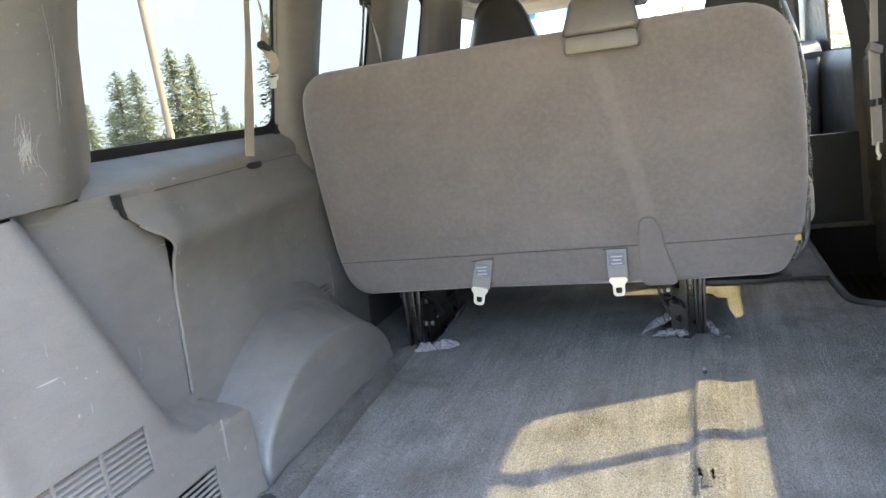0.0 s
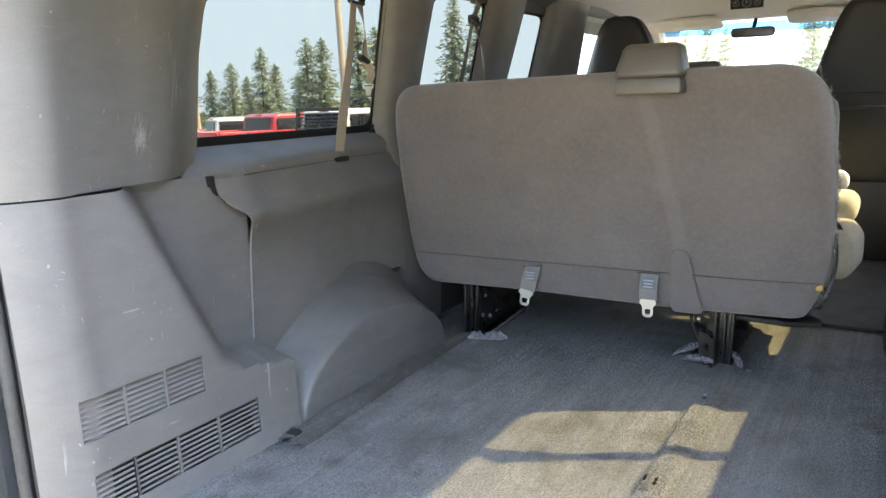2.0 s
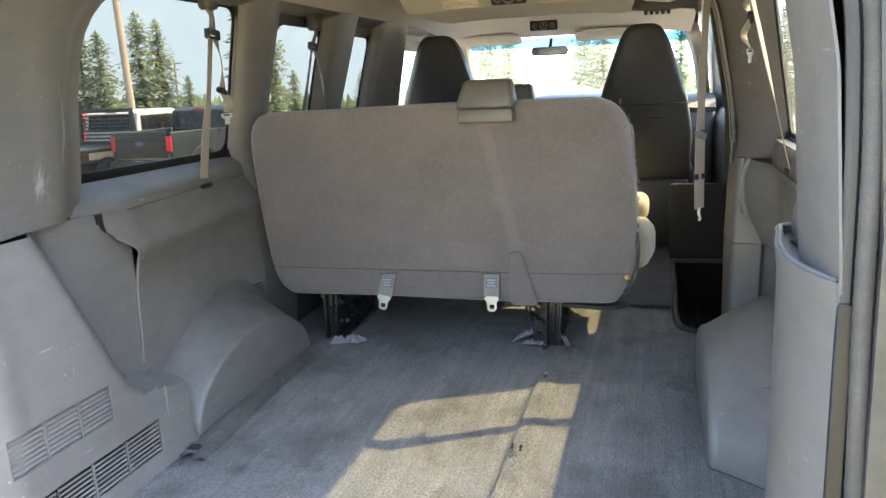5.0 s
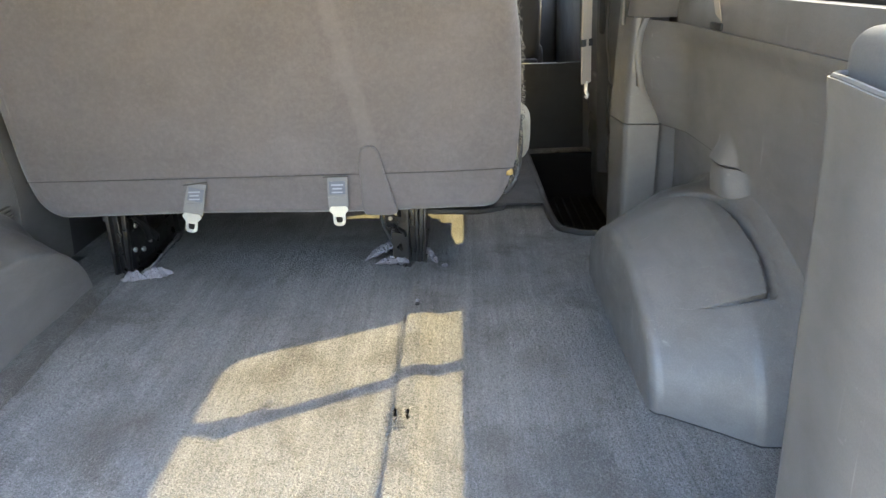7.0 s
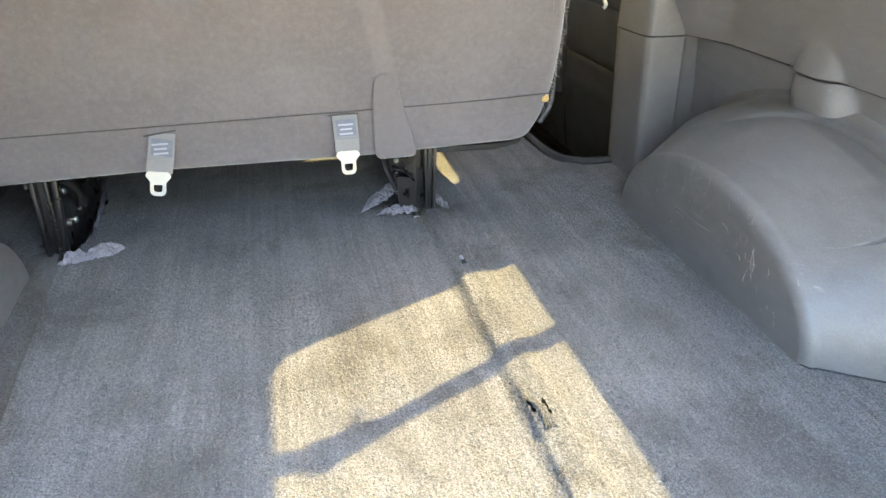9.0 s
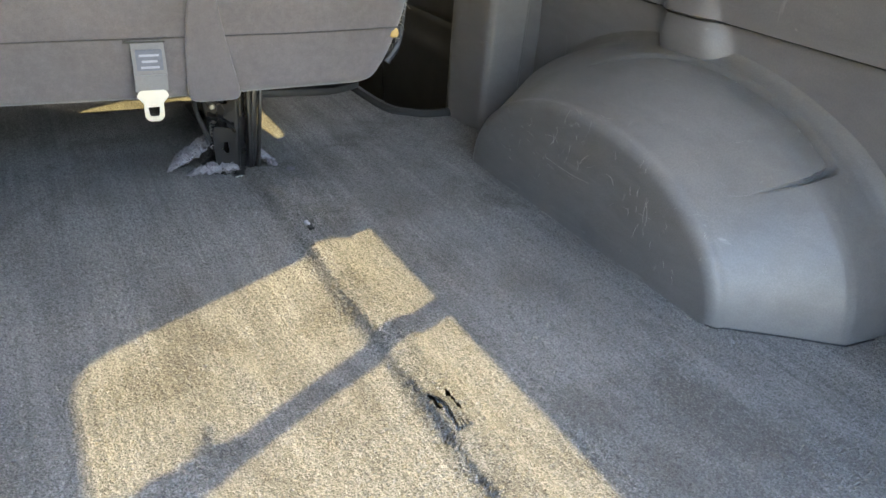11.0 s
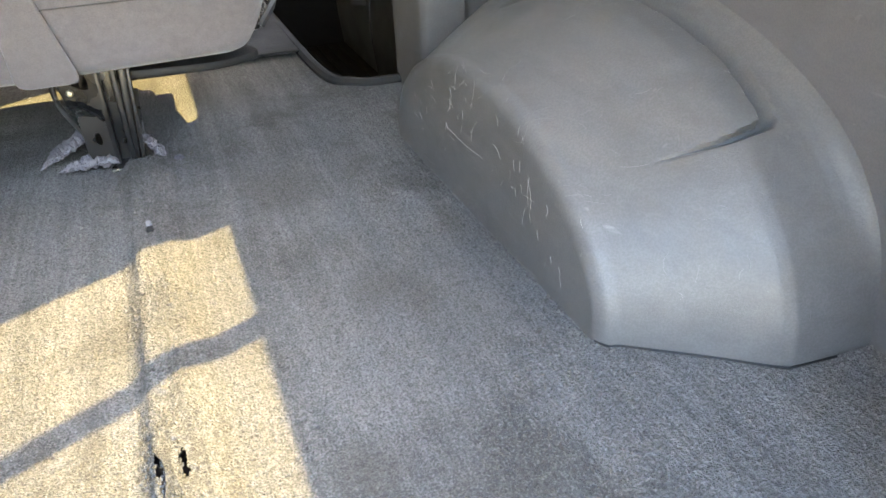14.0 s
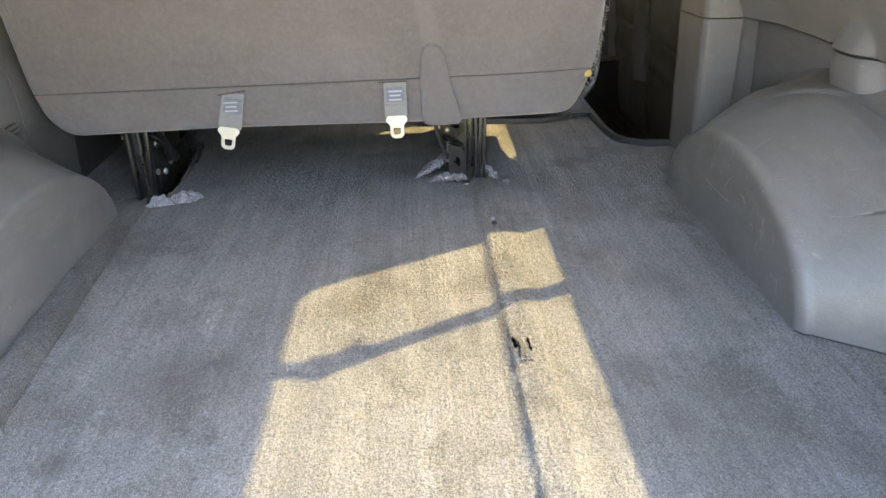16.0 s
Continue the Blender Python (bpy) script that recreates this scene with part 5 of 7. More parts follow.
def bench_seat(label):
    s = thing("bench_seat", label, "bench seat", "bench seats")
    part("backrest", seat_shell(BACK, 0.13, back_y), FABRIC_BACK, s)
    part("seam", tube([(-0.786, back_y(0.290) + 0.002, 0.290), (-0.40, back_y(0.29) - 0.001, 0.290), (0.07, back_y(0.29) - 0.001, 0.290)], 0.0011, 5, 6), STITCH, s)
    part("seam", tube([(0.118, back_y(0.29) - 0.001, 0.290), (0.30, back_y(0.291) - 0.001, 0.291), (0.448, back_y(0.295) + 0.002, 0.295)], 0.0011, 5, 6), STITCH, s)
    flap_m = Matrix.Translation((0.095, back_y(0.265) - 0.002, 0.264)) @ pose(0, 0, 0, 90 + 9.1, 0, 0)
    part("flap", prism(round_poly([(-0.028, -0.086), (0.064, -0.086), (0.036, 0.02), (0.018, 0.103), (-0.022, 0.103), (-0.030, 0.03)], 0.020, 4), 0.008, flap_m, 0.004, 3), FABRIC, s, "stitched cover flap of the seat back")
    part("bolster", seat_shell([(-0.79, 0.77), (-0.79, 0.36), (0.455, 0.36), (0.455, 0.77)], 0.10, lambda z: back_y(z) + 0.115), CUSHION, s)
    part("cushion", box((1.27, 0.57, 0.165), (-0.165, 1.775, 0.325), 0.06, 5), CUSHION, s)
    part("cushion_pan", box((1.22, 0.46, 0.04), (-0.165, 1.73, 0.218), 0.01), BLACK_STEEL, s)
    part("side_bolster", merge(prism(round_poly([(0.36, 1.60), (0.505, 1.60), (0.525, 1.78), (0.500, 1.93), (0.450, 2.04), (0.390, 2.10), (0.36, 2.10)], 0.03, 4), 0.140, Matrix.Translation((0, 0, 0.258)), 0.045, 5), box((0.100, 0.22, 0.09), (0.448, 1.960, 0.420), 0.040, 6)), CREAM, s, "cream padded end of the seat cushion")
    part("pan_edge", prism(round_poly([(-0.12, -0.05), (0.04, -0.06), (0.115, -0.02), (0.115, 0.02), (0.04, 0.06), (-0.12, 0.05)], 0.03, 4), 0.016, pose(0.325, 1.575, 0.138, 0, 1, 0), 0.006, 2), RUBBER, s, "thin black pan edge hanging under the cushion")
    leg(s, -0.612, 1, 1.462)
    leg(s, 0.185, -1, 1.508)
    # latch cover on the top edge
    hb = part("latch_cover", prism(round_poly([(-0.057, 0), (0.115, 0), (0.113, 0.042), (-0.055, 0.042)], 0.012, 3), 0.085, pose(0, 1.342, 0.781, 90, 0, 0), 0.006, 2), LATCH, s, "moulded dark grey latch cover on the top edge")
    bm = bmesh.new()
    lower = [(-0.062, 1.250, 0.822), (0.120, 1.250, 0.822), (0.115, 1.375, 0.822), (-0.057, 1.375, 0.822)]
    upper = [(-0.036, 1.270, 0.908), (0.106, 1.270, 0.908), (0.102, 1.355, 0.908), (-0.032, 1.355, 0.908)]
    lo, up = [bm.verts.new(p) for p in lower], [bm.verts.new(p) for p in upper]
    bm.faces.new(lo), bm.faces.new(up)
    for k in range(4):
        bm.faces.new((lo[k], lo[(k + 1) % 4], up[(k + 1) % 4], up[k]))
    bmesh.ops.bevel(bm, geom=bm.edges[:], offset=0.016, segments=4, affect="EDGES", profile=0.5)
    part("cover_top", bm, LATCH, hb)
    # stowed buckles that hang from the back
    for x, z, tilt in ((-0.349, 0.270, 13), (0.008, 0.279, 0)):
        y = back_y(z) - 0.004
        st = part("buckle_strap", strap([(x, y + 0.006, z + 0.004), (x - 0.0005 * tilt, y - 0.008, z - 0.03), (x - 0.0013 * tilt, y - 0.008, z - 0.070)], 0.050, (1, 0, 0.02 * tilt), 0.005), WEB_GREY, s)
        slope = (1, 0, 0.02 * tilt)
        part("buckle_label", strap([(x, y - 0.0062, z - 0.004), (x - 0.0005 * tilt, y - 0.0122, z - 0.036)], 0.040, slope, 0.001, 3), LABEL_CLOTH, st, "printed belt label")
        for k, w in enumerate((0.030, 0.024, 0.028)):
            zc = z - 0.011 - 0.009 * k
            part("label_text", strap([(x - 0.0005 * tilt, y - 0.0092 - 0.0017 * k, zc), (x - 0.0005 * tilt, y - 0.0098 - 0.0017 * k, zc - 0.0035)], w, slope, 0.001, 1), LABEL_PRINT, st)
        part("strap_fold", strap([(x - 0.0006 * tilt, y - 0.012, z - 0.040), (x - 0.0006 * tilt, y - 0.0135, z - 0.043)], 0.050, slope, 0.003, 1), WEB_GREY, st)
        part("slot_stitch", box((0.062, 0.003, 0.003), m=pose(x - 0.004, y + 0.002, z + 0.006, 0, -0.5 * tilt, 0)), STITCH, st)
        out = round_poly([(-0.023, 0), (0.023, 0), (0.030, -0.012), (0.018, -0.020), (0.018, -0.052), (0.010, -0.060), (-0.010, -0.060), (-0.018, -0.052), (-0.018, -0.020), (-0.030, -0.012)], 0.004, 2)
        win = round_poly([(-0.009, -0.032), (0.009, -0.032), (0.010, -0.034), (0.010, -0.036), (0.009, -0.048), (0.006, -0.050), (-0.006, -0.050), (-0.009, -0.048), (-0.010, -0.036), (-0.010, -0.034)], 0.001, 2)
        part("tongue", ring(out, win, 0.003, pose(x - 0.0014 * tilt, y - 0.010, z - 0.068, 90, tilt * 0.8, 0) @ Matrix.Scale(0.85, 4)), TONGUE, s, "bright plated belt tongue")
    # frayed right edge and a bit of bare foam
    random.seed(5)
    hairs = []
    for k in range(170):
        z = 0.24 + 0.60 * random.random()
        x = lerp_line([(0.20, 0.400), (0.225, 0.428), (0.31, 0.458), (0.42, 0.470), (0.60, 0.466), (0.76, 0.446), (0.82, 0.415)], z)
        p = Vector((x + 0.001, back_y(z) + 0.018 + 0.02 * random.random(), z))
        hairs.append(tube([p, p + Vector((0.005 * random.random(), -0.003, 0.006 * random.uniform(-1, 1))), p + Vector((0.009 * random.random(), -0.006, 0.012 * random.uniform(-1, 1)))], 0.0006, 3, 2))
    tagged(part("frayed_thread", merge(*hairs), CUSHION, s, "pale frayed threads on the cut edge"), kind="stuff")
    part("bare_foam", box((0.020, 0.016, 0.018), (0.440, 1.412, 0.282), 0.007, 3), FOAM, s, "bit of bare yellow foam")
    part("trim_cord", tube([(0.468, 1.44, 0.42), (0.470, 1.44, 0.33), (0.458, 1.425, 0.262), (0.432, 1.418, 0.226)], 0.006, 6, 5), VINYL, s)
    part("side_knob", prism(round_rect(0.022, 0.022, 0.0108, 4), 0.02, pose(-0.796, 1.40, 0.735, 0, -90, 0), 0.003, 2), BLACK, s)
    return s


rear_bench = bench_seat("worn grey-brown fabric bench seat seen from behind, on black steel legs")
mid_bench = copy_thing(rear_bench, pose(-0.075, 0.86, -0.02))
tagged(mid_bench, "grey-brown fabric bench seat in the middle row")


def front_seat(x, label):
    s = thing("front_seat", label, "car seat", "front seats", at=(x, 3.05, 0))
    out = [(-0.235, 0.36), (-0.245, 0.62), (-0.215, 0.80), (-0.12, 1.08), (-0.075, 1.155), (0.075, 1.155), (0.12, 1.08), (0.215, 0.80), (0.245, 0.62), (0.235, 0.36)]
    part("backrest", seat_shell(out, 0.14, lambda z: 0.10 - 0.10 * (z - 0.4)), VINYL, s)
    part("back_seam", tube([(-0.225, 0.055, 0.76), (0, 0.045, 0.757), (0.225, 0.055, 0.76)], 0.004, 6, 4), BLACK, s)
    part("grab_handle", tube([(-0.09, 0.055, 0.695), (-0.08, 0.035, 0.695), (0.08, 0.035, 0.695), (0.09, 0.055, 0.695)], 0.009, 8, 3), TRIM_DARK, s)
    part("cushion", box((0.52, 0.50, 0.17), (0, 0.38, 0.36), 0.05, 4), VINYL, s)
    part("pedestal", box((0.42, 0.40, 0.30), (0, 0.36, 0.14), 0.02, 2), BLACK, s)
    part("back_skirt", box((0.46, 0.03, 0.36), (0, 0.11, 0.19), 0.012, 2), VINYL, s)
    return s


front_seat(-0.625, "dark vinyl front seat with a tall tapered back")
front_seat(0.448, "dark vinyl front seat with a grab handle behind")

# ---- outside: ground ----
def gz(x, y):
    """The lot falls away slightly ahead of the van."""
    return -0.70 - 0.036 * y + 0.008 * x


def far_spot(azimuth, d):
    a = radians(azimuth)
    x, y = 0.5 + d * math.sin(a), -1.0 + d * math.cos(a)
    return x, y, gz(x, y)


def lot_ground():
    m, nt, b = nodes("gravel_and_dry_grass")
    v = coords(nt)
    peb = noise_of(nt, v, 22, 4, 0.65)
    big = noise_of(nt, v, 0.06, 3, 0.55)
    base = mix(nt, ramp(nt, peb, [(0.35, 0.0), (0.65, 1.0)]), (0.20, 0.185, 0.165), (0.36, 0.34, 0.31))
    dry = mix(nt, ramp(nt, noise_of(nt, v, 3.0, 4), [(0.4, 0.0), (0.6, 1.0)]), (0.34, 0.27, 0.14), (0.22, 0.21, 0.09))
    base = mix(nt, ramp(nt, big, [(0.50, 0.0), (0.56, 1.0)]), base, dry)
    nt.links.new(base, b.inputs["Base Color"])
    b.inputs["Roughness"].default_value = 1.0
    bump(nt, b, peb, 0.6, 0.02)
    return m


rim = [-1500, -700, -300, -120, -60, -30, -15, -6, 6, 15, 30, 60, 120, 300, 700, 1500]
ground = link_mesh("ground", sheet(lambda x, y: Vector((x, y, gz(x, y))), rim, rim), lot_ground(), smooth=False)
tagged(ground, "dusty gravel car lot with dry grass beyond", "ground", kind="structure")

# hazy summer sky low over the horizon, all the way round
HAZE, haze_nt, haze_b = nodes("hazy_low_sky")
haze_b.inputs["Base Color"].default_value = (0, 0, 0, 1)
haze_b.inputs["Specular IOR Level"].default_value = 0.0
haze_b.inputs["Emission Color"].default_value = (0.71, 0.87, 1.03, 1)
haze_b.inputs["Emission Strength"].default_value = 0.30
haze = link_mesh("backdrop", sheet(lambda a, z: Vector((1350 * math.cos(a), 1350 * math.sin(a), z + (-0.7 - 0.036 * 1350 * math.sin(a)))), span(0, 2 * math.pi, 0.1), [-5, 60, 200, 420, 640]), HAZE)
tagged(haze, "pale hazy sky low over the horizon", "sky", kind="structure")

# ---- outside: trees ----
BARK = painted("bark", (0.11, 0.075, 0.05), 0.95)


def needle_stuff():
    m, nt, b = nodes("conifer_needles")
    info = nt.nodes.new("ShaderNodeNewGeometry")
    base = ramp(nt, info.outputs["Random Per Island"], [(0.0, (0.210, 0.270, 0.185)), (0.5, (0.330, 0.405, 0.280)), (1.0, (0.430, 0.500, 0.340))])
    nt.links.new(base, b.inputs["Base Color"])
    b.inputs["Roughness"].default_value = 0.8
    b.inputs["Specular IOR Level"].default_value = 0.2
    thin, both = nt.nodes.new("ShaderNodeBsdfTranslucent"), nt.nodes.new("ShaderNodeMixShader")
    nt.links.new(base, thin.inputs[0])
    both.inputs[0].default_value = 0.68
    nt.links.new(b.outputs[0], both.inputs[1])
    nt.links.new(thin.outputs[0], both.inputs[2])
    nt.links.new(both.outputs[0], nt.nodes["Material Output"].inputs[0])
    return m


NEEDLES = needle_stuff()


def conifer(seed, label, lean=1.0):
    """A conifer one unit tall: tapered trunk, whorled limbs, drooping needle sprays with gaps."""
    rng = random.Random(seed)
    t = thing("conifer_tree", label, "tree", "conifers")
    part("trunk", tube([(0, 0, -0.02), (0.004 * lean, 0, 0.4), (0, 0, 0.75), (0, 0, 0.99)], [0.016 * (1 - 0.9 * k / 9) + 0.001 for k in range(10)], 6, 3), BARK, t)
    limbs, sprays = [], bmesh.new()
    z = 0.10 + 0.06 * rng.random()
    while z < 0.985:
        k = (1 - z)
        reach = (0.036 + 0.205 * k ** 0.66) * rng.uniform(0.65, 1.1) * (1.0 if z > 0.25 else 0.75)
        for j in range(rng.randint(7, 10)):
            a = rng.uniform(0, 2 * math.pi)
            r = reach * rng.uniform(0.45, 1.15)
            d = Vector((math.cos(a), math.sin(a), 0))
            if k > 0.12 and rng.random() < 0.35:
                limbs.append(tube([(0, 0, z), tuple(d * r * 0.6 + Vector((0, 0, z + 0.01))), tuple(d * r + Vector((0, 0, z - 0.01)))], 0.0022, 3, 1))
            n = 3 + int(r * 36)
            for i in range(n):
                f = 0.12 + 0.88 * (i + rng.random()) / n
                c = d * r * f + Vector((0, 0, z + 0.03 * k * math.sin(f * 3) - 0.036 * f + rng.uniform(-0.020, 0.014)))
                s = (0.008 + 0.009 * k) * rng.uniform(0.4, 1.25)
                side = Vector((-d.y, d.x, rng.uniform(-0.5, 0.5))) * s * rng.uniform(0.7, 1.5)
                out = (d + Vector((rng.uniform(-0.5, 0.5), rng.uniform(-0.5, 0.5), rng.uniform(-0.7, 0.5)))) * s * 1.5
                up = Vector((rng.uniform(-0.4, 0.4), rng.uniform(-0.4, 0.4), 1)) * s * 0.6
                p = [sprays.verts.new(q) for q in (c - side, c + out, c + side, c - out * 0.7, c + up)]
                for tri in ((0, 1, 4), (1, 2, 4), (2, 3, 4), (3, 0, 4)):
                    sprays.faces.new([p[q] for q in tri])
        z += 0.013 + 0.014 * k * rng.random() + (0.02 if rng.random() < 0.10 else 0)
    if limbs:
        part("limb", merge(*limbs), BARK, t)
    part("crown", sprays, NEEDLES, t, smooth=False)
    return t


TREES = [("tall dark green conifer with open, ragged branches", 3), ("dense green conifer with drooping branches", 8), ("slim green conifer with thin upper branches", 21), ("broad green conifer beyond the car lot", 34)]
protos = [conifer(seed, label) for label, seed in TREES]
spots = [(-36.3, 90, 13.7, 0), (-35.0, 92, 13.2, 2), (-38.8, 70, 9.5, 1), (-39.9, 72, 9.7, 0), (-33.3, 100, 7.6, 2), (-29.3, 90, 16.4, 2), (-27.6, 90, 15.6, 0), (-43.1, 85, 10.2, 0), (-45.2, 80, 8.2, 1), (-42.2, 88, 8.8, 3), (-40.6, 95, 8.2, 1), (-44.2, 90, 7.6, 3),
         (-46.6, 82, 7.6, 3), (-27.4, 110, 9.4, 2), (-26.1, 120, 9.2, 0), (-28.6, 115, 7.4, 1), (-24.6, 130, 8.0, 1), (-21.2, 125, 9.0, 2), (-19.2, 130, 8.2, 0), (-11.8, 80, 12.2, 1), (-10.6, 85, 10.9, 3), (-13.2, 90, 11.2, 0), (-5.2, 80, 12.6, 3),
         (-3.9, 78, 11.9, 1), (-2.4, 84, 10.5, 2), (-0.6, 85, 12.6, 1), (1.4, 90, 11.2, 0), (8.2, 60, 8.5, 3), (9.6, 62, 7.8, 1), (11.4, 58, 8.8, 0), (13.6, 60, 9.5, 2), (16.5, 64, 10.2, 1), (22, 70, 7, 3), (30, 70, 8, 0),
         (-48.5, 84, 9.0, 1), (-50.5, 80, 8.0, 0), (-53, 86, 9.5, 2), (-56, 80, 8.2, 3), (-60, 84, 9.0, 1), (-65, 84, 9.6, 0)]
rng_t = random.Random(77)
used = set()
for az, d, h, k in spots:
    x, y, z = far_spot(az, d)
    w = min(h, 12.0) * rng_t.uniform(1.10, 1.45)
    m = pose(x, y, z - 0.3, 0, 0, rng_t.uniform(0, 360)) @ Matrix.Diagonal((w, w, h + 0.3, 1))
    if k not in used:
        used.add(k)
        protos[k].matrix_basis = m
    else:
        o = copy_thing(protos[k], Matrix())
        o.matrix_basis = m
# the low wood behind the single trees
wood = bmesh.new()
for i in range(3600):
    az = rng_t.uniform(-70, 35)
    d = rng_t.uniform(150, 190)
    x, y, z = far_spot(az, d)
    h = rng_t.uniform(4.0, 9.0) * (0.80 + 0.4 * noise.noise((az * 0.35, 0, 0)))
    r = rng_t.uniform(1.0, 2.2)
    tip = wood.verts.new((x, y, z + max(1.2, h)))
    base = [wood.verts.new((x + r * math.cos(a), y + r * math.sin(a), z + rng_t.uniform(0, 0.6) * h)) for a in (0.3, 2.4, 4.5)]
    for a, b in ((0, 1), (1, 2), (2, 0)):
        wood.faces.new((base[a], base[b], tip))
far_wood = tagged(link_mesh("far_wood", wood, NEEDLES, smooth=False), "distant mixed conifer wood along the field", "wood", kind="stuff")

# ---- outside: poles ----
POLE = painted("weathered_pole", (0.38, 0.33, 0.26), 0.9)


def utility_pole(az, d, h, r, lean, label, arm=False):
    x, y, z = far_spot(az, d)
    p = thing("utility_pole", label, "pole", "poles", at=(x, y, z))
    part("shaft", tube([(0, 0, -0.3), (lean * 0.5, 0, h * 0.5), (lean, 0, h)], [r * (1 - 0.25 * k / 8) for k in range(9)], 10, 4), POLE, p)
    if arm:
        part("crossarm", box((2.0, 0.12, 0.12), (lean, 0, h - 0.5), 0.02), POLE, p)
        for k in (-0.85, -0.4, 0.4, 0.85):
            part("insulator", tube([(lean + k, 0, h - 0.44), (lean + k, 0, h - 0.25)], 0.05, 6, 1), LABEL_WHITE, p)
    return p


utility_pole(-37.0, 36, 11.0, 0.165, -0.38, "tall weathered wooden pole in the lot")
utility_pole(-47.5, 46, 7.3, 0.15, -0.25, "leaning weathered wooden pole in the lot")
utility_pole(-34.1, 95, 9.0, 0.14, 0.1, "thin utility pole with a crossarm", True)
utility_pole(-8.9, 55, 5.2, 0.12, 0.0, "short wooden pole ahead of the van")

# ---- outside: vehicles ----
TYRE = plastic("tyre_rubber", (0.016, 0.016, 0.017), 0.8)
WHEEL = painted("wheel_alloy", (0.42, 0.42, 0.42), 0.3, 0.9)
CAR_GLASS = painted("dark_car_glass", (0.012, 0.014, 0.016), 0.06, 0.0, 0.05)
RED_LENS = plastic("red_lens", (0.55, 0.02, 0.03), 0.2)
CHROME = painted("chrome", (0.75, 0.75, 0.76), 0.12, 1.0, 0.03)
PAINTS = {k: painted(k + "_car_paint", c, 0.30 if k == "black" else 0.22, 0.15, 0.04 if k == "black" else 0.12, 0.1 if k == "black" else 0.6) for k, c in
          {"black": (0.008, 0.014, 0.017), "white": (0.70, 0.70, 0.68), "red": (0.46, 0.015, 0.020), "grey": (0.16, 0.17, 0.18), "silver": (0.45, 0.46, 0.47), "green": (0.02, 0.10, 0.055), "blue": (0.05, 0.10, 0.22)}.items()}


def wheel(parent, x, y, r, w):
    def lathe(profile, n=20):
        bm = bmesh.new()
        rows = [[bm.verts.new((px, q * math.cos(2 * math.pi * k / n), q * math.sin(2 * math.pi * k / n))) for k in range(n)] for px, q in profile]
        for r0, r1 in zip(rows, rows[1:]):
            for k in range(n):
                bm.faces.new((r0[k], r0[(k + 1) % n], r1[(k + 1) % n], r1[k]))
        bmesh.ops.translate(bm, verts=bm.verts, vec=(x, y, r))
        return bm
    wh = part("wheel", lathe([(-w / 2, r * 0.62), (-w / 2, r * 0.92), (-w * 0.36, r), (w * 0.36, r), (w / 2, r * 0.92), (w / 2, r * 0.62)]), TYRE, parent)
    s = 1 if x > 0 else -1
    part("rim", lathe([(s * w * 0.40, r * 0.62), (s * w * 0.30, r * 0.55), (s * w * 0.24, r * 0.30), (s * w * 0.36, r * 0.15), (s * w * 0.36, 0.002)]), WHEEL, wh)


def side_hull(profile, half, material, parent, name="body", bevel=0.05, label=""):
    """A body pulled across the width from its side profile of (y, z)."""
    m = Matrix(((0, 0, 1, -half), (1, 0, 0, 0), (0, 1, 0, 0), (0, 0, 0, 1)))
    return part(name, prism(profile, 2 * half, m, bevel, 3), material, parent, label)


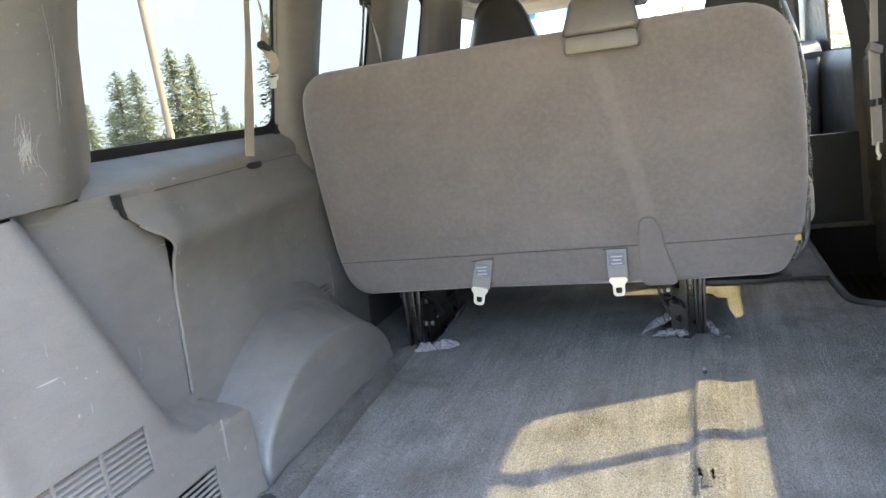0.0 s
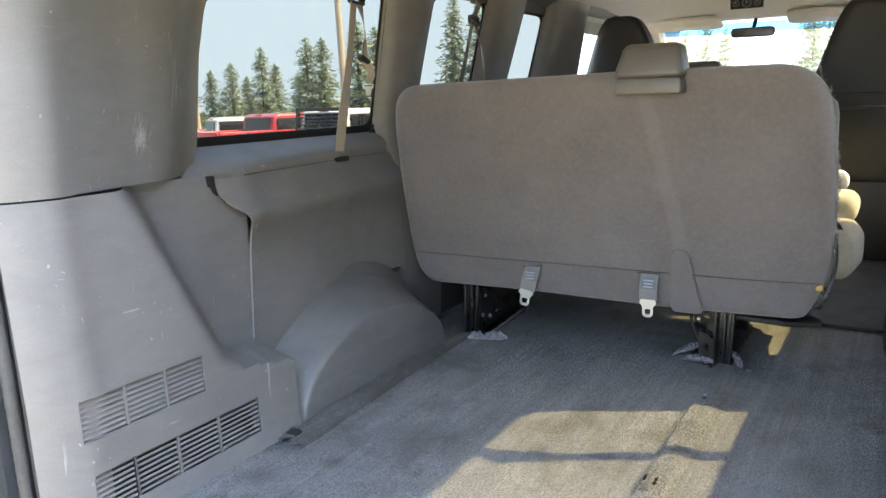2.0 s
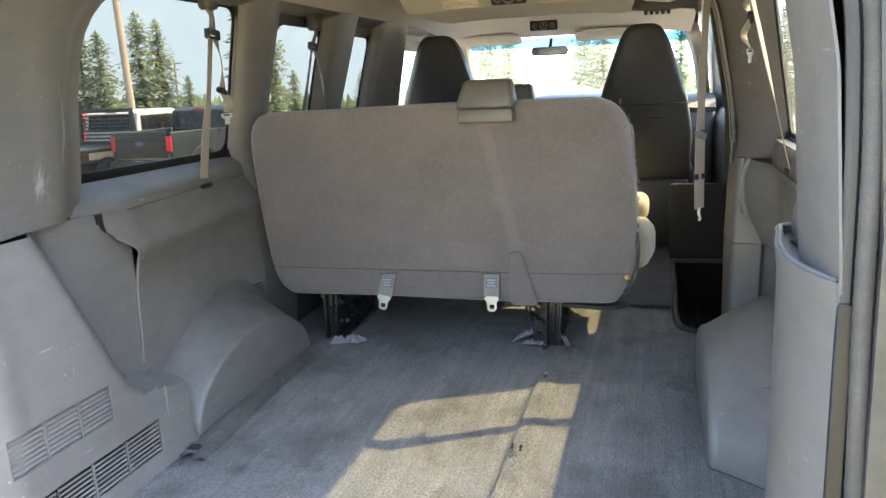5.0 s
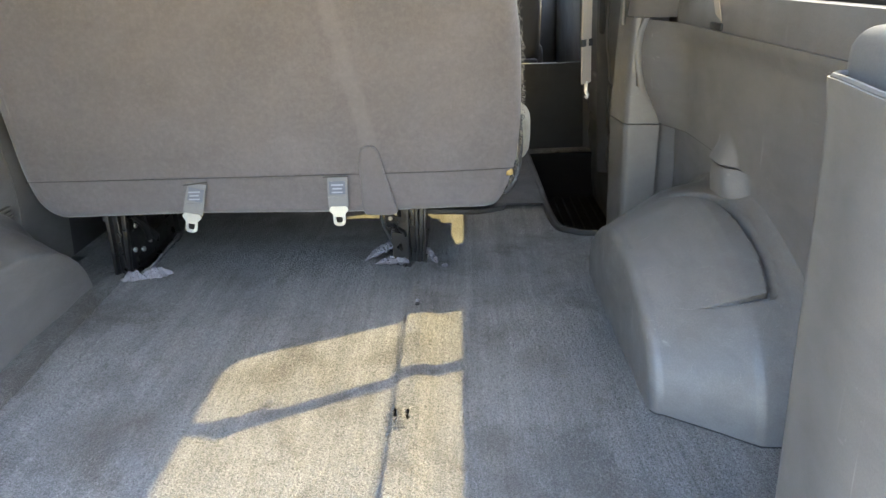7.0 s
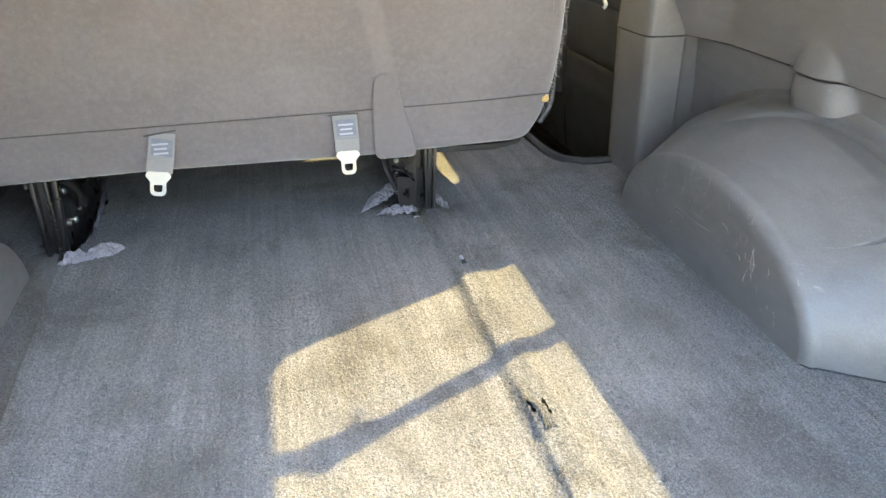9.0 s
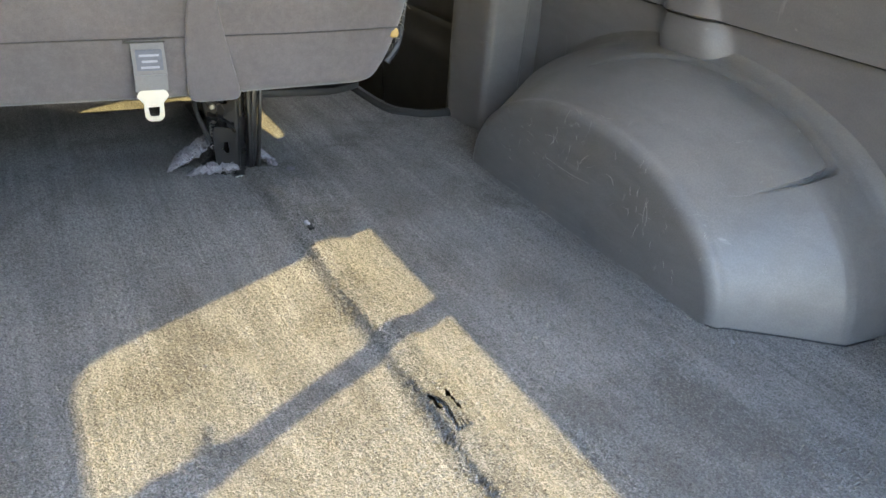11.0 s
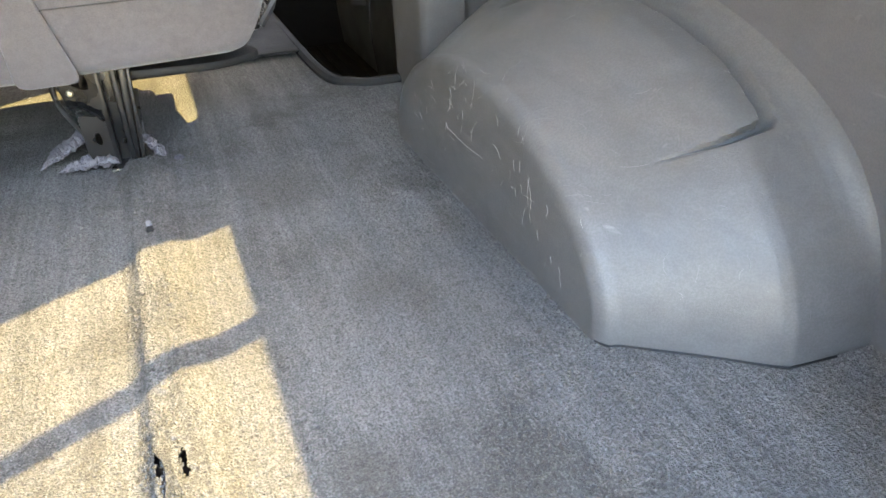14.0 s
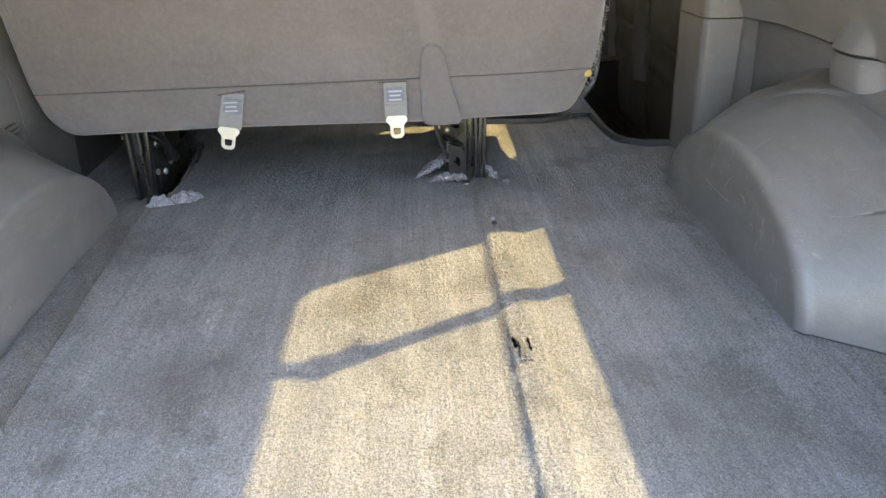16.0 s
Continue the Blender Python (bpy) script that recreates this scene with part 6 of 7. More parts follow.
def pickup_truck(paint, az, d, heading, label, flatbed=False):
    x, y, z = far_spot(az, d)
    t = thing("pickup_truck", label, "pickup truck", "parked trucks", at=(x, y, z), turn=-heading)
    col = PAINTS[paint]
    side_hull([(1.95, 0.62), (1.95, 1.30), (2.05, 1.86), (2.25, 1.95), (3.45, 1.95), (3.75, 1.85), (4.25, 1.32), (5.55, 1.20), (5.75, 1.05), (5.75, 0.62)], 0.93, col, t, "cab", 0.09)
    part("rear_window", box((1.50, 0.02, 0.42), m=pose(0, 1.99, 1.60, -9)), CAR_GLASS, t)
    for s in (-1, 1):
        part("side_window", box((0.02, 1.75, 0.40), (s * 0.925, 3.0, 1.60), 0.008), CAR_GLASS, t)
        part("mirror", box((0.16, 0.10, 0.22), (s * 1.04, 4.05, 1.42), 0.03), BLACK, t)
    part("windscreen", box((1.60, 0.02, 0.62), m=pose(0, 4.03, 1.62, 44)), CAR_GLASS, t)
    if flatbed:
        part("deck", box((2.20, 2.40, 0.10), (0, 0.75, 1.02), 0.02), PAINTS["black"], t, "black steel flatbed")
        part("deck_edge", box((2.24, 0.10, 0.16), (0, -0.46, 0.98), 0.02), PAINTS["silver"], t)
        rack = part("headache_rack", ring([(-1.0, 0), (1.0, 0), (0.92, 0.95), (-0.92, 0.95)], [(-0.90, 0.1), (0.90, 0.1), (0.84, 0.85), (-0.84, 0.85)], 0.08, pose(0, 1.90, 1.05, 90)), PAINTS["black"], t)
        for k in range(7):
            part("louvre", box((1.70, 0.03, 0.035), m=pose(0, 1.86, 1.22 + 0.10 * k, 25)), PAINTS["black"], rack)
    else:
        for s in (-1, 1):
            part("bed_side", box((0.09, 2.05, 0.80), (s * 0.92, 0.94, 1.02), 0.03, 3), col, t)
            part("fender_flare", tube([(s * 0.97, 0.52, 0.55), (s * 0.985, 0.62, 0.86), (s * 0.99, 0.98, 1.02), (s * 0.985, 1.34, 0.86), (s * 0.97, 1.44, 0.55)], 0.05, 6, 5), BLACK, t)
            part("tail_lamp", box((0.20, 0.06, 0.36), (s * 0.86, -0.09, 1.14), 0.02), RED_LENS, t)
        part("bed_floor", box((1.84, 2.0, 0.10), (0, 0.94, 0.70)), BLACK, t)
        gate = part("tailgate", box((1.62, 0.08, 0.62), (0, -0.10, 1.12), 0.03, 3), col, t)
        part("gate_crease", box((1.50, 0.02, 0.16), (0, -0.142, 1.26), 0.01), col, gate)
        part("badge", prism(round_rect(0.26, 0.11, 0.054, 5), 0.012, pose(0, -0.140, 1.15, 90), 0.004, 1), PAINTS["blue"], gate)
        part("plate", box((0.31, 0.02, 0.16), (0, -0.20, 0.66), 0.004), LABEL_WHITE, t)
        part("bumper", box((1.90, 0.18, 0.22), (0, -0.16, 0.62), 0.04, 3), CHROME if paint != "black" else BLACK, t)
    part("cab_lamp", box((0.34, 0.03, 0.05), (0, 2.06, 1.90), 0.01), RED_LENS, t)
    for s in (-0.82, 0.82):
        wheel(t, s, 0.98, 0.40, 0.27)
        wheel(t, s, 4.80, 0.40, 0.27)
    part("chassis", box((1.2, 5.3, 0.25), (0, 2.7, 0.52), 0.02), BLACK, t)
    return t


def parked_car(paint, az, d, heading, label):
    x, y, z = far_spot(az, d)
    t = thing("parked_car", label, "car", "parked cars", at=(x, y, z), turn=-heading)
    side_hull([(-2.2, 0.35), (-2.25, 0.80), (-2.1, 0.98), (2.0, 0.95), (2.3, 0.75), (2.3, 0.35)], 0.90, PAINTS[paint], t, "body", 0.08)
    side_hull([(-2.0, 0.95), (-1.6, 1.50), (-1.3, 1.58), (0.3, 1.58), (0.6, 1.50), (1.25, 0.95)], 0.78, PAINTS[paint], t, "roof", 0.10)
    for s in (-1, 1):
        part("side_window", box((0.02, 2.2, 0.36), (s * 0.785, -0.4, 1.27), 0.008), CAR_GLASS, t)
        part("tail_lamp", box((0.25, 0.05, 0.16), (s * 0.72, -2.24, 0.82), 0.02), RED_LENS, t)
    part("rear_window", box((1.35, 0.02, 0.50), m=pose(0, -1.86, 1.28, -37)), CAR_GLASS, t)
    part("windscreen", box((1.40, 0.02, 0.66), m=pose(0, 0.96, 1.27, 49)), CAR_GLASS, t)
    for s in (-0.80, 0.80):
        wheel(t, s, -1.35, 0.33, 0.22)
        wheel(t, s, 1.40, 0.33, 0.22)
    return t


pickup_truck("black", -36.6, 20.3, 8, "black pickup truck with a shut tailgate parked on gravel")
pickup_truck("white", -42.3, 21.5, 6, "white pickup truck with a black flatbed and headache rack", True)
pickup_truck("red", -46.8, 27.0, 12, "red pickup truck parked on gravel")
pickup_truck("white", -50.0, 33.0, 30, "white pickup truck parked in the lot")
for paint, az, d, hd in (("red", -45.6, 38, 30), ("grey", -43.6, 36, 20), ("silver", -41.6, 42, 60), ("white", -38.3, 45, 40), ("white", -49, 48, 60), ("red", -28.3, 62, 70), ("silver", -27.4, 66, 60), ("white", -26.4, 68, 75),
                         ("red", -25.4, 72, 80), ("silver", -23.0, 70, 70), ("grey", -22.0, 52, 80), ("white", -20.6, 74, 70), ("blue", -24.2, 76, 70)):
    parked_car(paint, az, d, hd, "%s car parked in the far row of the lot" % paint)


def dumpster(paint, az, d):
    x, y, z = far_spot(az, d)
    b = thing("dumpster", "%s steel waste container at the lot's edge" % paint, "dumpster", "waste containers", at=(x, y, z), turn=20)
    part("bin", prism([(-1.0, 0.15), (1.0, 0.15), (1.1, 1.35), (-1.1, 1.35)], 1.5, pose(0, 0.75, 0, 90), 0.03, 1), PAINTS[paint], b)
    part("lid", box((2.2, 1.5, 0.06), (0, 0, 1.39), 0.02), BLACK, b)


dumpster("green", -27.3, 54)
dumpster("green", -26.2, 54)
dumpster("red", -25.2, 55)
hx, hy, hz = far_spot(-5.4, 62)
house = thing("house", "low pale house with a shallow roof beyond the lot", "house", at=(hx, hy, hz), turn=6)
part("wall", box((5.6, 5.0, 2.4), (0, 0, 1.2), 0.02), PAINTS["silver"], house)
part("roof", prism([(-3.2, 2.35), (3.2, 2.35), (0.4, 3.3), (-0.4, 3.3)], 5.6, pose(0, 2.8, 0, 90)), painted("roof_shingle", (0.30, 0.27, 0.24), 0.9), house)
for k in (-1.6, 0.2, 1.8):
    w = part("window", box((0.9, 0.06, 0.9), (k, -2.52, 1.35), 0.01), LABEL_WHITE, house)
    part("pane", box((0.76, 0.03, 0.76), (k, -2.56, 1.35)), CAR_GLASS, w)

# ---- belts ----
def tongue_plate(parent, at, turn):
    out = round_poly([(-0.030, 0.0), (0.030, 0.0), (0.028, -0.020), (0.012, -0.026), (0.012, -0.055), (-0.012, -0.055), (-0.012, -0.026), (-0.028, -0.020)], 0.004, 2)
    win = round_poly([(-0.022, -0.004), (0.022, -0.004), (0.0225, -0.006), (0.0225, -0.010), (0.012, -0.0115), (0.006, -0.012), (-0.006, -0.012), (-0.0225, -0.010)], 0.001, 2)
    return part("tongue", ring(out, win, 0.003, at @ pose(0, 0, 0, 90 + turn, 0, 0) @ Matrix.Scale(0.62, 4)), TONGUE, parent)


def window_belt(side, anchor, guide, slot, latch, tip, label, web=WEB):
    b = thing("seat_belt", label, "seat belt", "window belts")
    a, g, s, l, t = (Vector(v) for v in (anchor, guide, slot, latch, tip))
    cover = part("anchor_cover", tube([a + Vector((0, 0, z)) for z in (0.034, 0.022, 0.010, -0.004, -0.016, -0.024)], [0.054, 0.040, 0.034, 0.031, 0.029, 0.024], 16, 1), ANCHOR, b, "flared brown-grey plastic anchor cover")
    part("slot", box((0.010, 0.052, 0.006), tuple(a + Vector((0, 0, -0.023))), 0.002, 1), BLACK, cover)
    # backlit stretch of the belt: its shade is painted with the grey webbing
    folded = strap([a + Vector((0, 0, -0.020)), (a + g) / 2 + Vector((0.004, 0.004, 0)), g], 0.046, [Vector((side * 0.1, 1, 0)), Vector((side * 0.35, 1, 0)), Vector((side * 0.15, 1, 0))], 0.006)
    part("short_strap", folded, WEB_GREY, b, "doubled webbing, its backlit shade put into a grey colour")
    hoop = round_poly([(-0.033, -0.013), (0.033, -0.019), (0.036, 0.010), (-0.030, 0.018)], 0.008, 3)
    slit = round_poly([(-0.024, -0.006), (0.025, -0.010), (0.025, -0.004), (-0.024, 0.001)], 0.002, 3)
    part("guide_ring", ring(hoop, slit, 0.014, Matrix.Translation(g) @ pose(0.007, 0, 0) @ Matrix(((0, 0, -1, 0), (1, 0, 0, 0), (0, 1, 0, 0), (0, 0, 0, 1)))), BLACK, b)
    w0, w1 = Vector((side * 0.30, 1, 0)), Vector((side * 0.1, 1, 0))
    part("long_strap", strap([g + Vector((0, -0.012, -0.01)), g * 0.66 + s * 0.34, g * 0.33 + s * 0.67, s, s + Vector((side * 0.012, 0, -0.03))], 0.047, [w0, w0, w1, w1, w1]), web, b)
    part("end_strap", strap([g + Vector((0, 0.014, -0.01)), (g + l) / 2 + Vector((-side * 0.01, 0.008, 0)), l], 0.030, [Vector((0, 1, 0)), Vector((side * 0.6, 0.8, 0)), Vector((0.2, 1, 0))]), web, b)
    part("latch_plate", box((0.020, 0.044, 0.016), m=Matrix.Translation(l) @ pose(0, 0, 0, -24, 0, 0), bevel=0.004), BLACK, b)
    part("latch_tongue", box((0.006, 0.040, 0.010), m=Matrix.Translation(l + Vector((0, 0.030, -0.014))) @ pose(0, 0, 0, -24, 0, 0), bevel=0.002), TONGUE, b)
    part("tail_strap", strap([l, l * 0.5 + t * 0.5 + Vector((-side * 0.015, 0.004, 0)), t + Vector((0, 0, 0.012))], 0.024, [Vector((0.3, 1, 0)), Vector((0.7, 0.7, 0)), Vector((0.2, 1, 0))]), web, b)
    tongue_plate(b, Matrix.Translation(t + Vector((0, 0, 0.008))) @ pose(0, 0, 0, 0, 0, 60), 0)
    part("slot_bezel", box((0.018, 0.075, 0.016), tuple(s + Vector((0, 0.004, -0.006))), 0.004, 2), BLACK, b)
    return b


window_belt(-1, (-0.785, 1.145, 1.172), (-0.782, 1.146, 1.076), (-0.822, 1.075, 0.628), (-0.785, 1.176, 0.905), (-0.785, 1.188, 0.829), "beige seat belt hanging across the rear side window")
window_belt(1, (0.748, 1.150, 1.215), (0.742, 1.115, 1.090), (0.862, 1.192, 0.640), (0.745, 1.132, 1.030), (0.744, 1.122, 0.945), "beige seat belt hanging beside the rear window")
# this belt's shade is put into its webbing colour
window_belt(-1, (-0.775, 1.880, 1.150), (-0.772, 1.842, 1.064), (-0.800, 1.690, 0.660), (-0.790, 1.955, 0.790), (-0.790, 1.960, 0.720), "seat belt hanging by the middle side window, its shade put into grey webbing", WEB_GREY)

post_belt = thing("post_belt", "beige shoulder belt hanging from the pillar with its latch", "seat belt")
part("top_loop", box((0.035, 0.060, 0.050), (0.668, 1.632, 1.185), 0.012, 3), TRIM_DARK, post_belt)
part("strap", strap([(0.668, 1.630, 1.175), (0.660, 1.630, 0.95), (0.657, 1.630, 0.72)], 0.046, [Vector((0.5, 0.9, 0)), Vector((0.5, 0.9, 0)), Vector((0.55, 0.85, 0))]), WEB, post_belt)
part("latch_plate", box((0.046, 0.014, 0.022), m=pose(0.658, 1.626, 0.705, 0, 18, 40), bevel=0.005), TRIM, post_belt)
part("lower_strap", strap([(0.657, 1.632, 0.70), (0.658, 1.631, 0.58), (0.660, 1.633, 0.465)], 0.048, (0.62, 0.8, 0), 0.004), WEB, post_belt)
part("stitch_band", merge(box((0.016, 0.008, 0.018), m=pose(0.648, 1.616, 0.571, 0, 0, 52)), box((0.016, 0.008, 0.018), m=pose(0.669, 1.643, 0.571, 0, 0, 52))), BLACK, post_belt, "black stitched band")
part("hook", tube([(0.660, 1.633, 0.470), (0.660, 1.633, 0.445), (0.665, 1.633, 0.432), (0.659, 1.633, 0.425)], 0.005, 6, 4), TONGUE, post_belt)
pillar_belt = thing("pillar_belt", "beige belt running down the side door pillar into its slot", "seat belt")
down = [Vector(p) for p in ((0.676, 1.660, 1.170), (0.706, 1.668, 1.060), (0.727, 1.675, 0.950), (0.748, 1.682, 0.840), (0.758, 1.684, 0.760), (0.762, 1.668, 0.680))]
part("belt_slot", strap([p + Vector((-0.0025, 0.004, 0)) for p in down], 0.078, (0.16, 1, 0), 0.004), BLACK, pillar_belt, "dark slot for the belt in the post")
part("strap", strap([p + Vector((-0.007, 0, 0)) for p in down], 0.044, (0.2, 1, 0)), WEB, pillar_belt)
for dy in (-0.046, 0.050):
    part("slot_rim", tube([p + Vector((-0.003, dy, 0)) for p in down], 0.006, 6, 4), TRIM_PILLAR, pillar_belt)
part("bezel", box((0.020, 0.055, 0.11), m=pose(0.764, 1.672, 0.668, 8, 0, -6), bevel=0.006), TRIM, pillar_belt)

# ---- loose trim on the right rail ----
loose = thing("loose_trim", "loose dark grey pillar trim hanging from the rail", "trim panel")
out = [(0.362, 1.243), (0.400, 1.236), (0.470, 1.190), (0.560, 1.180), (0.660, 1.215), (0.690, 1.285), (0.700, 1.265), (0.672, 1.150), (0.600, 1.158), (0.510, 1.150), (0.388, 1.164)]
part("panel", prism(out, 0.06, pose(0, 2.36, 0, 90), 0.006, 2), TRIM_DARK, loose)
part("panel_end", prism(round_poly([(0.335, 1.250), (0.365, 1.256), (0.455, 1.200), (0.445, 1.166), (0.352, 1.160)], 0.012, 3), 0.09, pose(0, 2.375, 0, 90), 0.006, 2), TRIM_DARK, loose)
for k in range(5):
    part("clip", box((0.014, 0.03, 0.016), (0.47 + 0.022 * k, 2.33, 1.146), 0.003, 1), BLACK, loose)
part("handle_rail", tube([(0.69, 2.30, 1.27), (0.672, 2.28, 1.20), (0.668, 2.30, 1.14)], 0.012, 8, 4), TRIM_DARK, loose)


# ---- mats ----
mat = thing("floor_mat", "black rubber floor mat beside the side door", "mat")
part("sheet", sheet(lambda x, y: Vector((x, y, 0.012 + 0.002 * noise.noise((x * 9, y * 5, 0)))), span(0.06, 0.59, 0.05), span(2.02, 3.8, 0.08), -0.006), RUBBER, mat)

# ---- ceiling fittings ----
def slope_at(y):
    return math.atan2(roof_z(0, y + 0.02) - roof_z(0, y - 0.02), 0.04)


def ceiling_vent(x, y, w, h, slats, label):
    v = thing("ceiling_vent", label, "air vent", "ceiling vents")
    m = Matrix.Translation((x, y, roof_z(0, y) - 0.010)) @ Matrix.Rotation(slope_at(y), 4, "X")
    part("frame", ring(round_rect(w, h, 0.008, 3), round_rect(w - 0.014, h - 0.014, 0.004, 3), -0.008, m), LINER_PLASTIC, v)
    part("backing", box((w - 0.012, h - 0.012, 0.004), m=m @ Matrix.Translation((0, 0, -0.001))), BLACK if slats > 4 else LINER_PLASTIC, v)
    for k in range(slats):
        part("slat", box((0.0035, h - 0.014, 0.004), m=m @ Matrix.Translation(((k + 0.5) / slats * (w - 0.02) - (w - 0.02) / 2, 0, -0.005))), LINER_PLASTIC, v)
    part("divider", box((w - 0.014, 0.004, 0.007), m=m @ Matrix.Translation((0, 0, -0.005))), LINER_PLASTIC, v)
    return v


ceiling_vent(-0.190, 1.56, 0.150, 0.075, 14, "beige slotted air vent in the ceiling duct")
ceiling_vent(0.167, 1.56, 0.155, 0.075, 14, "beige slotted air vent in the ceiling duct")
ceiling_vent(0.178, 1.848, 0.125, 0.052, 12, "beige air vent with dark slots in the ceiling duct")
ceiling_vent(-0.175, 1.848, 0.140, 0.052, 3, "closed beige air vent in the ceiling duct")


def control_panel(x, y, z, w, h, tilt, label):
    c = thing("climate_panel", label, "control panel", "climate panels")
    m = Matrix.Translation((x, y, z)) @ pose(0, 0, 0, tilt, 0, 0)
    part("face", prism(round_rect(w, h, 0.006, 3), 0.008, m, 0.002, 1), BLACK, c)
    for k, r in ((-0.32, 0.28), (0.0, 0.40), (0.32, 0.28)):
        q = m @ Matrix.Translation((k * w, 0, 0.008))
        part("dial", ring(round_rect(2 * r * h, 2 * r * h, r * h * 0.99, 5), round_rect(1.7 * r * h, 1.7 * r * h, r * h * 0.84, 5), 0.002, q), LABEL_GREY, c)
        part("knob", prism(round_rect(1.2 * r * h, 1.2 * r * h, r * h * 0.59, 5), 0.008, q, 0.001, 1), TRIM_DARK, c)
        part("pointer", box((0.003, r * h * 0.5, 0.002), m=q @ Matrix.Translation((0, r * h * 0.3, 0.009))), LABEL_WHITE, c)
    return c


control_panel(0.0, 1.850, roof_z(0, 1.85) - 0.002, 0.128, 0.052, 180 - 57 - 57 + 57, "black climate control panel with three dials in the ceiling")
control_panel(-0.076, 3.28, 1.188, 0.148, 0.052, 100, "black front climate panel with three dials in the ceiling")
dome = thing("dome_lamp", "lit dome lamp in the headliner", "lamp")
dz = roof_z(0, 1.44)
part("base", prism(round_poly([(-0.085, 0), (-0.03, -0.028), (0.03, -0.028), (0.085, 0), (0.03, 0.028), (-0.03, 0.028)], 0.012, 3), 0.010, Matrix.Translation((-0.012, 1.44, dz - 0.010)), 0.003, 1), LINER_PLASTIC, dome)
part("lens", prism(round_rect(0.050, 0.030, 0.012, 3), 0.006, Matrix.Translation((-0.012, 1.44, dz - 0.0165)), 0.002, 1), LAMP, dome, "glowing warm lens")
for hx_, hy_ in ((-0.233, 0.874), (-0.26, 1.40), (0.237, 1.39)):
    hk = thing("coat_hook", "small beige plug in the headliner", "plug", "headliner plugs")
    part("cap", prism(round_rect(0.050, 0.022, 0.010, 3), 0.008, Matrix.Translation((hx_, hy_, roof_z(hx_, hy_) - 0.008)), 0.003, 1), LINER_PLASTIC, hk)

# ---- cab ----
dash = thing("dashboard", "dark plastic dashboard under the windshield", "dashboard")
part("top", sheet(lambda x, y: Vector((x, y, 0.76 - 0.06 * max(0, (4.05 - y) / 0.2) ** 2 + 0.02 * math.cos(x * 4))), span(-0.85, 0.85, 0.1), span(3.85, 4.75, 0.06), -0.03), TRIM_DARK, dash)
part("face", box((1.70, 0.08, 0.50), (0, 3.90, 0.45), 0.03, 3), TRIM_DARK, dash)
wheel_thing = thing("steering_wheel", "dark steering wheel behind the front seat", "steering wheel", at=(-0.50, 3.72, 0.72))
ring_pts = [(0.19 * math.cos(2 * math.pi * k / 24), 0.05 * math.sin(2 * math.pi * k / 24), 0.18 * math.sin(2 * math.pi * k / 24)) for k in range(25)]
part("rim", tube(ring_pts, 0.014, 8, 1), BLACK, wheel_thing)
part("hub", box((0.16, 0.05, 0.13), (0, 0.01, -0.01), 0.03, 3), BLACK, wheel_thing)
part("column", tube([(0, 0.02, 0), (0, 0.18, -0.08)], 0.04, 10, 2), BLACK, wheel_thing)
for x0, x1 in ((-0.760, -0.300), (0.030, 0.480)):
    vis = thing("sun_visor", "beige folded sun visor under the roof edge", "sun visor", "visors")
    mid = (x0 + x1) / 2
    part("flap", prism(round_rect(x1 - x0, 0.18, 0.04, 4, mid, 0), 0.018, pose(0, 3.86, 1.148, -15), 0.007, 3), LINER_PLASTIC, vis)
    part("label", box((0.20, 0.05, 0.001), m=pose(mid + 0.06, 3.90, 1.136, -15)), LABEL_WHITE, vis, "pale printed label")
    part("hinge", tube([(x0 + 0.03, 3.97, 1.17), (x0 + 0.03, 3.93, 1.145)], 0.008, 6, 2), LINER_PLASTIC, vis)
mirror = thing("rear_view_mirror", "dark rear-view mirror on the windshield", "mirror")
part("housing", prism(round_rect(0.200, 0.046, 0.020, 4, -0.055, 0), 0.030, pose(0, 3.36, 1.056, 90), 0.008, 3), BLACK, mirror)
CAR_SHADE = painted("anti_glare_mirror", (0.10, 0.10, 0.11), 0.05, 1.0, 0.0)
part("glass", prism(round_rect(0.188, 0.036, 0.016, 4, -0.055, 0), 0.001, pose(0, 3.3285, 1.056, 90)), CAR_SHADE, mirror)
part("stem", tube([(-0.055, 3.36, 1.07), (-0.055, 3.42, 1.12)], 0.010, 8, 2), BLACK, mirror)


# ---- scuffs and scratches ----
PALE_SCUFF = plastic("pale_scuff", (0.205, 0.202, 0.200), 0.8)


WHITE_SCUFF = plastic("white_scuff", (0.38, 0.37, 0.36), 0.8)


def scratches(on, spots, parent, seed, lift, material=None):
    """Thin pale strokes laid on a trim surface; on(u, v) gives the place; spots: centre, spread, count, length, direction."""
    rng = random.Random(seed)
    bits = []
    for u, v, spread, count, length, way in spots:
        for k in range(count):
            a = way + rng.uniform(-0.35, 0.35) if way is not None else rng.uniform(0, math.pi)
            cu, cv = u + rng.gauss(0, spread), v + rng.gauss(0, spread)
            ln = length * rng.choice((0.25, 0.4, 0.6, 0.8, 1.1, 1.9))
            bend = rng.gauss(0, 0.5)
            pts = []
            for t in (-0.5, -0.17, 0.17, 0.5):
                p = on(cu + math.cos(a + bend * t) * ln * t, cv + math.sin(a + bend * t) * ln * t)
                pts.append(p + lift)
            n = lift.normalized()
            across = (pts[-1] - pts[0]).cross(n)
            if across.length > 1e-6:
                bits.append(strap(pts, rng.choice((0.00014, 0.0002, 0.0003, 0.00045)), across, 0.0003, 1))
    return tagged(part("scratch", merge(*bits), material or PALE_SCUFF, parent, "pale scratches in the plastic"), kind="stuff")


def upper_yz(y, z):
    front = 0.54
    return left_upper(max(0.0, min(1.0, (y + 0.006) / (front + 0.006))), z)


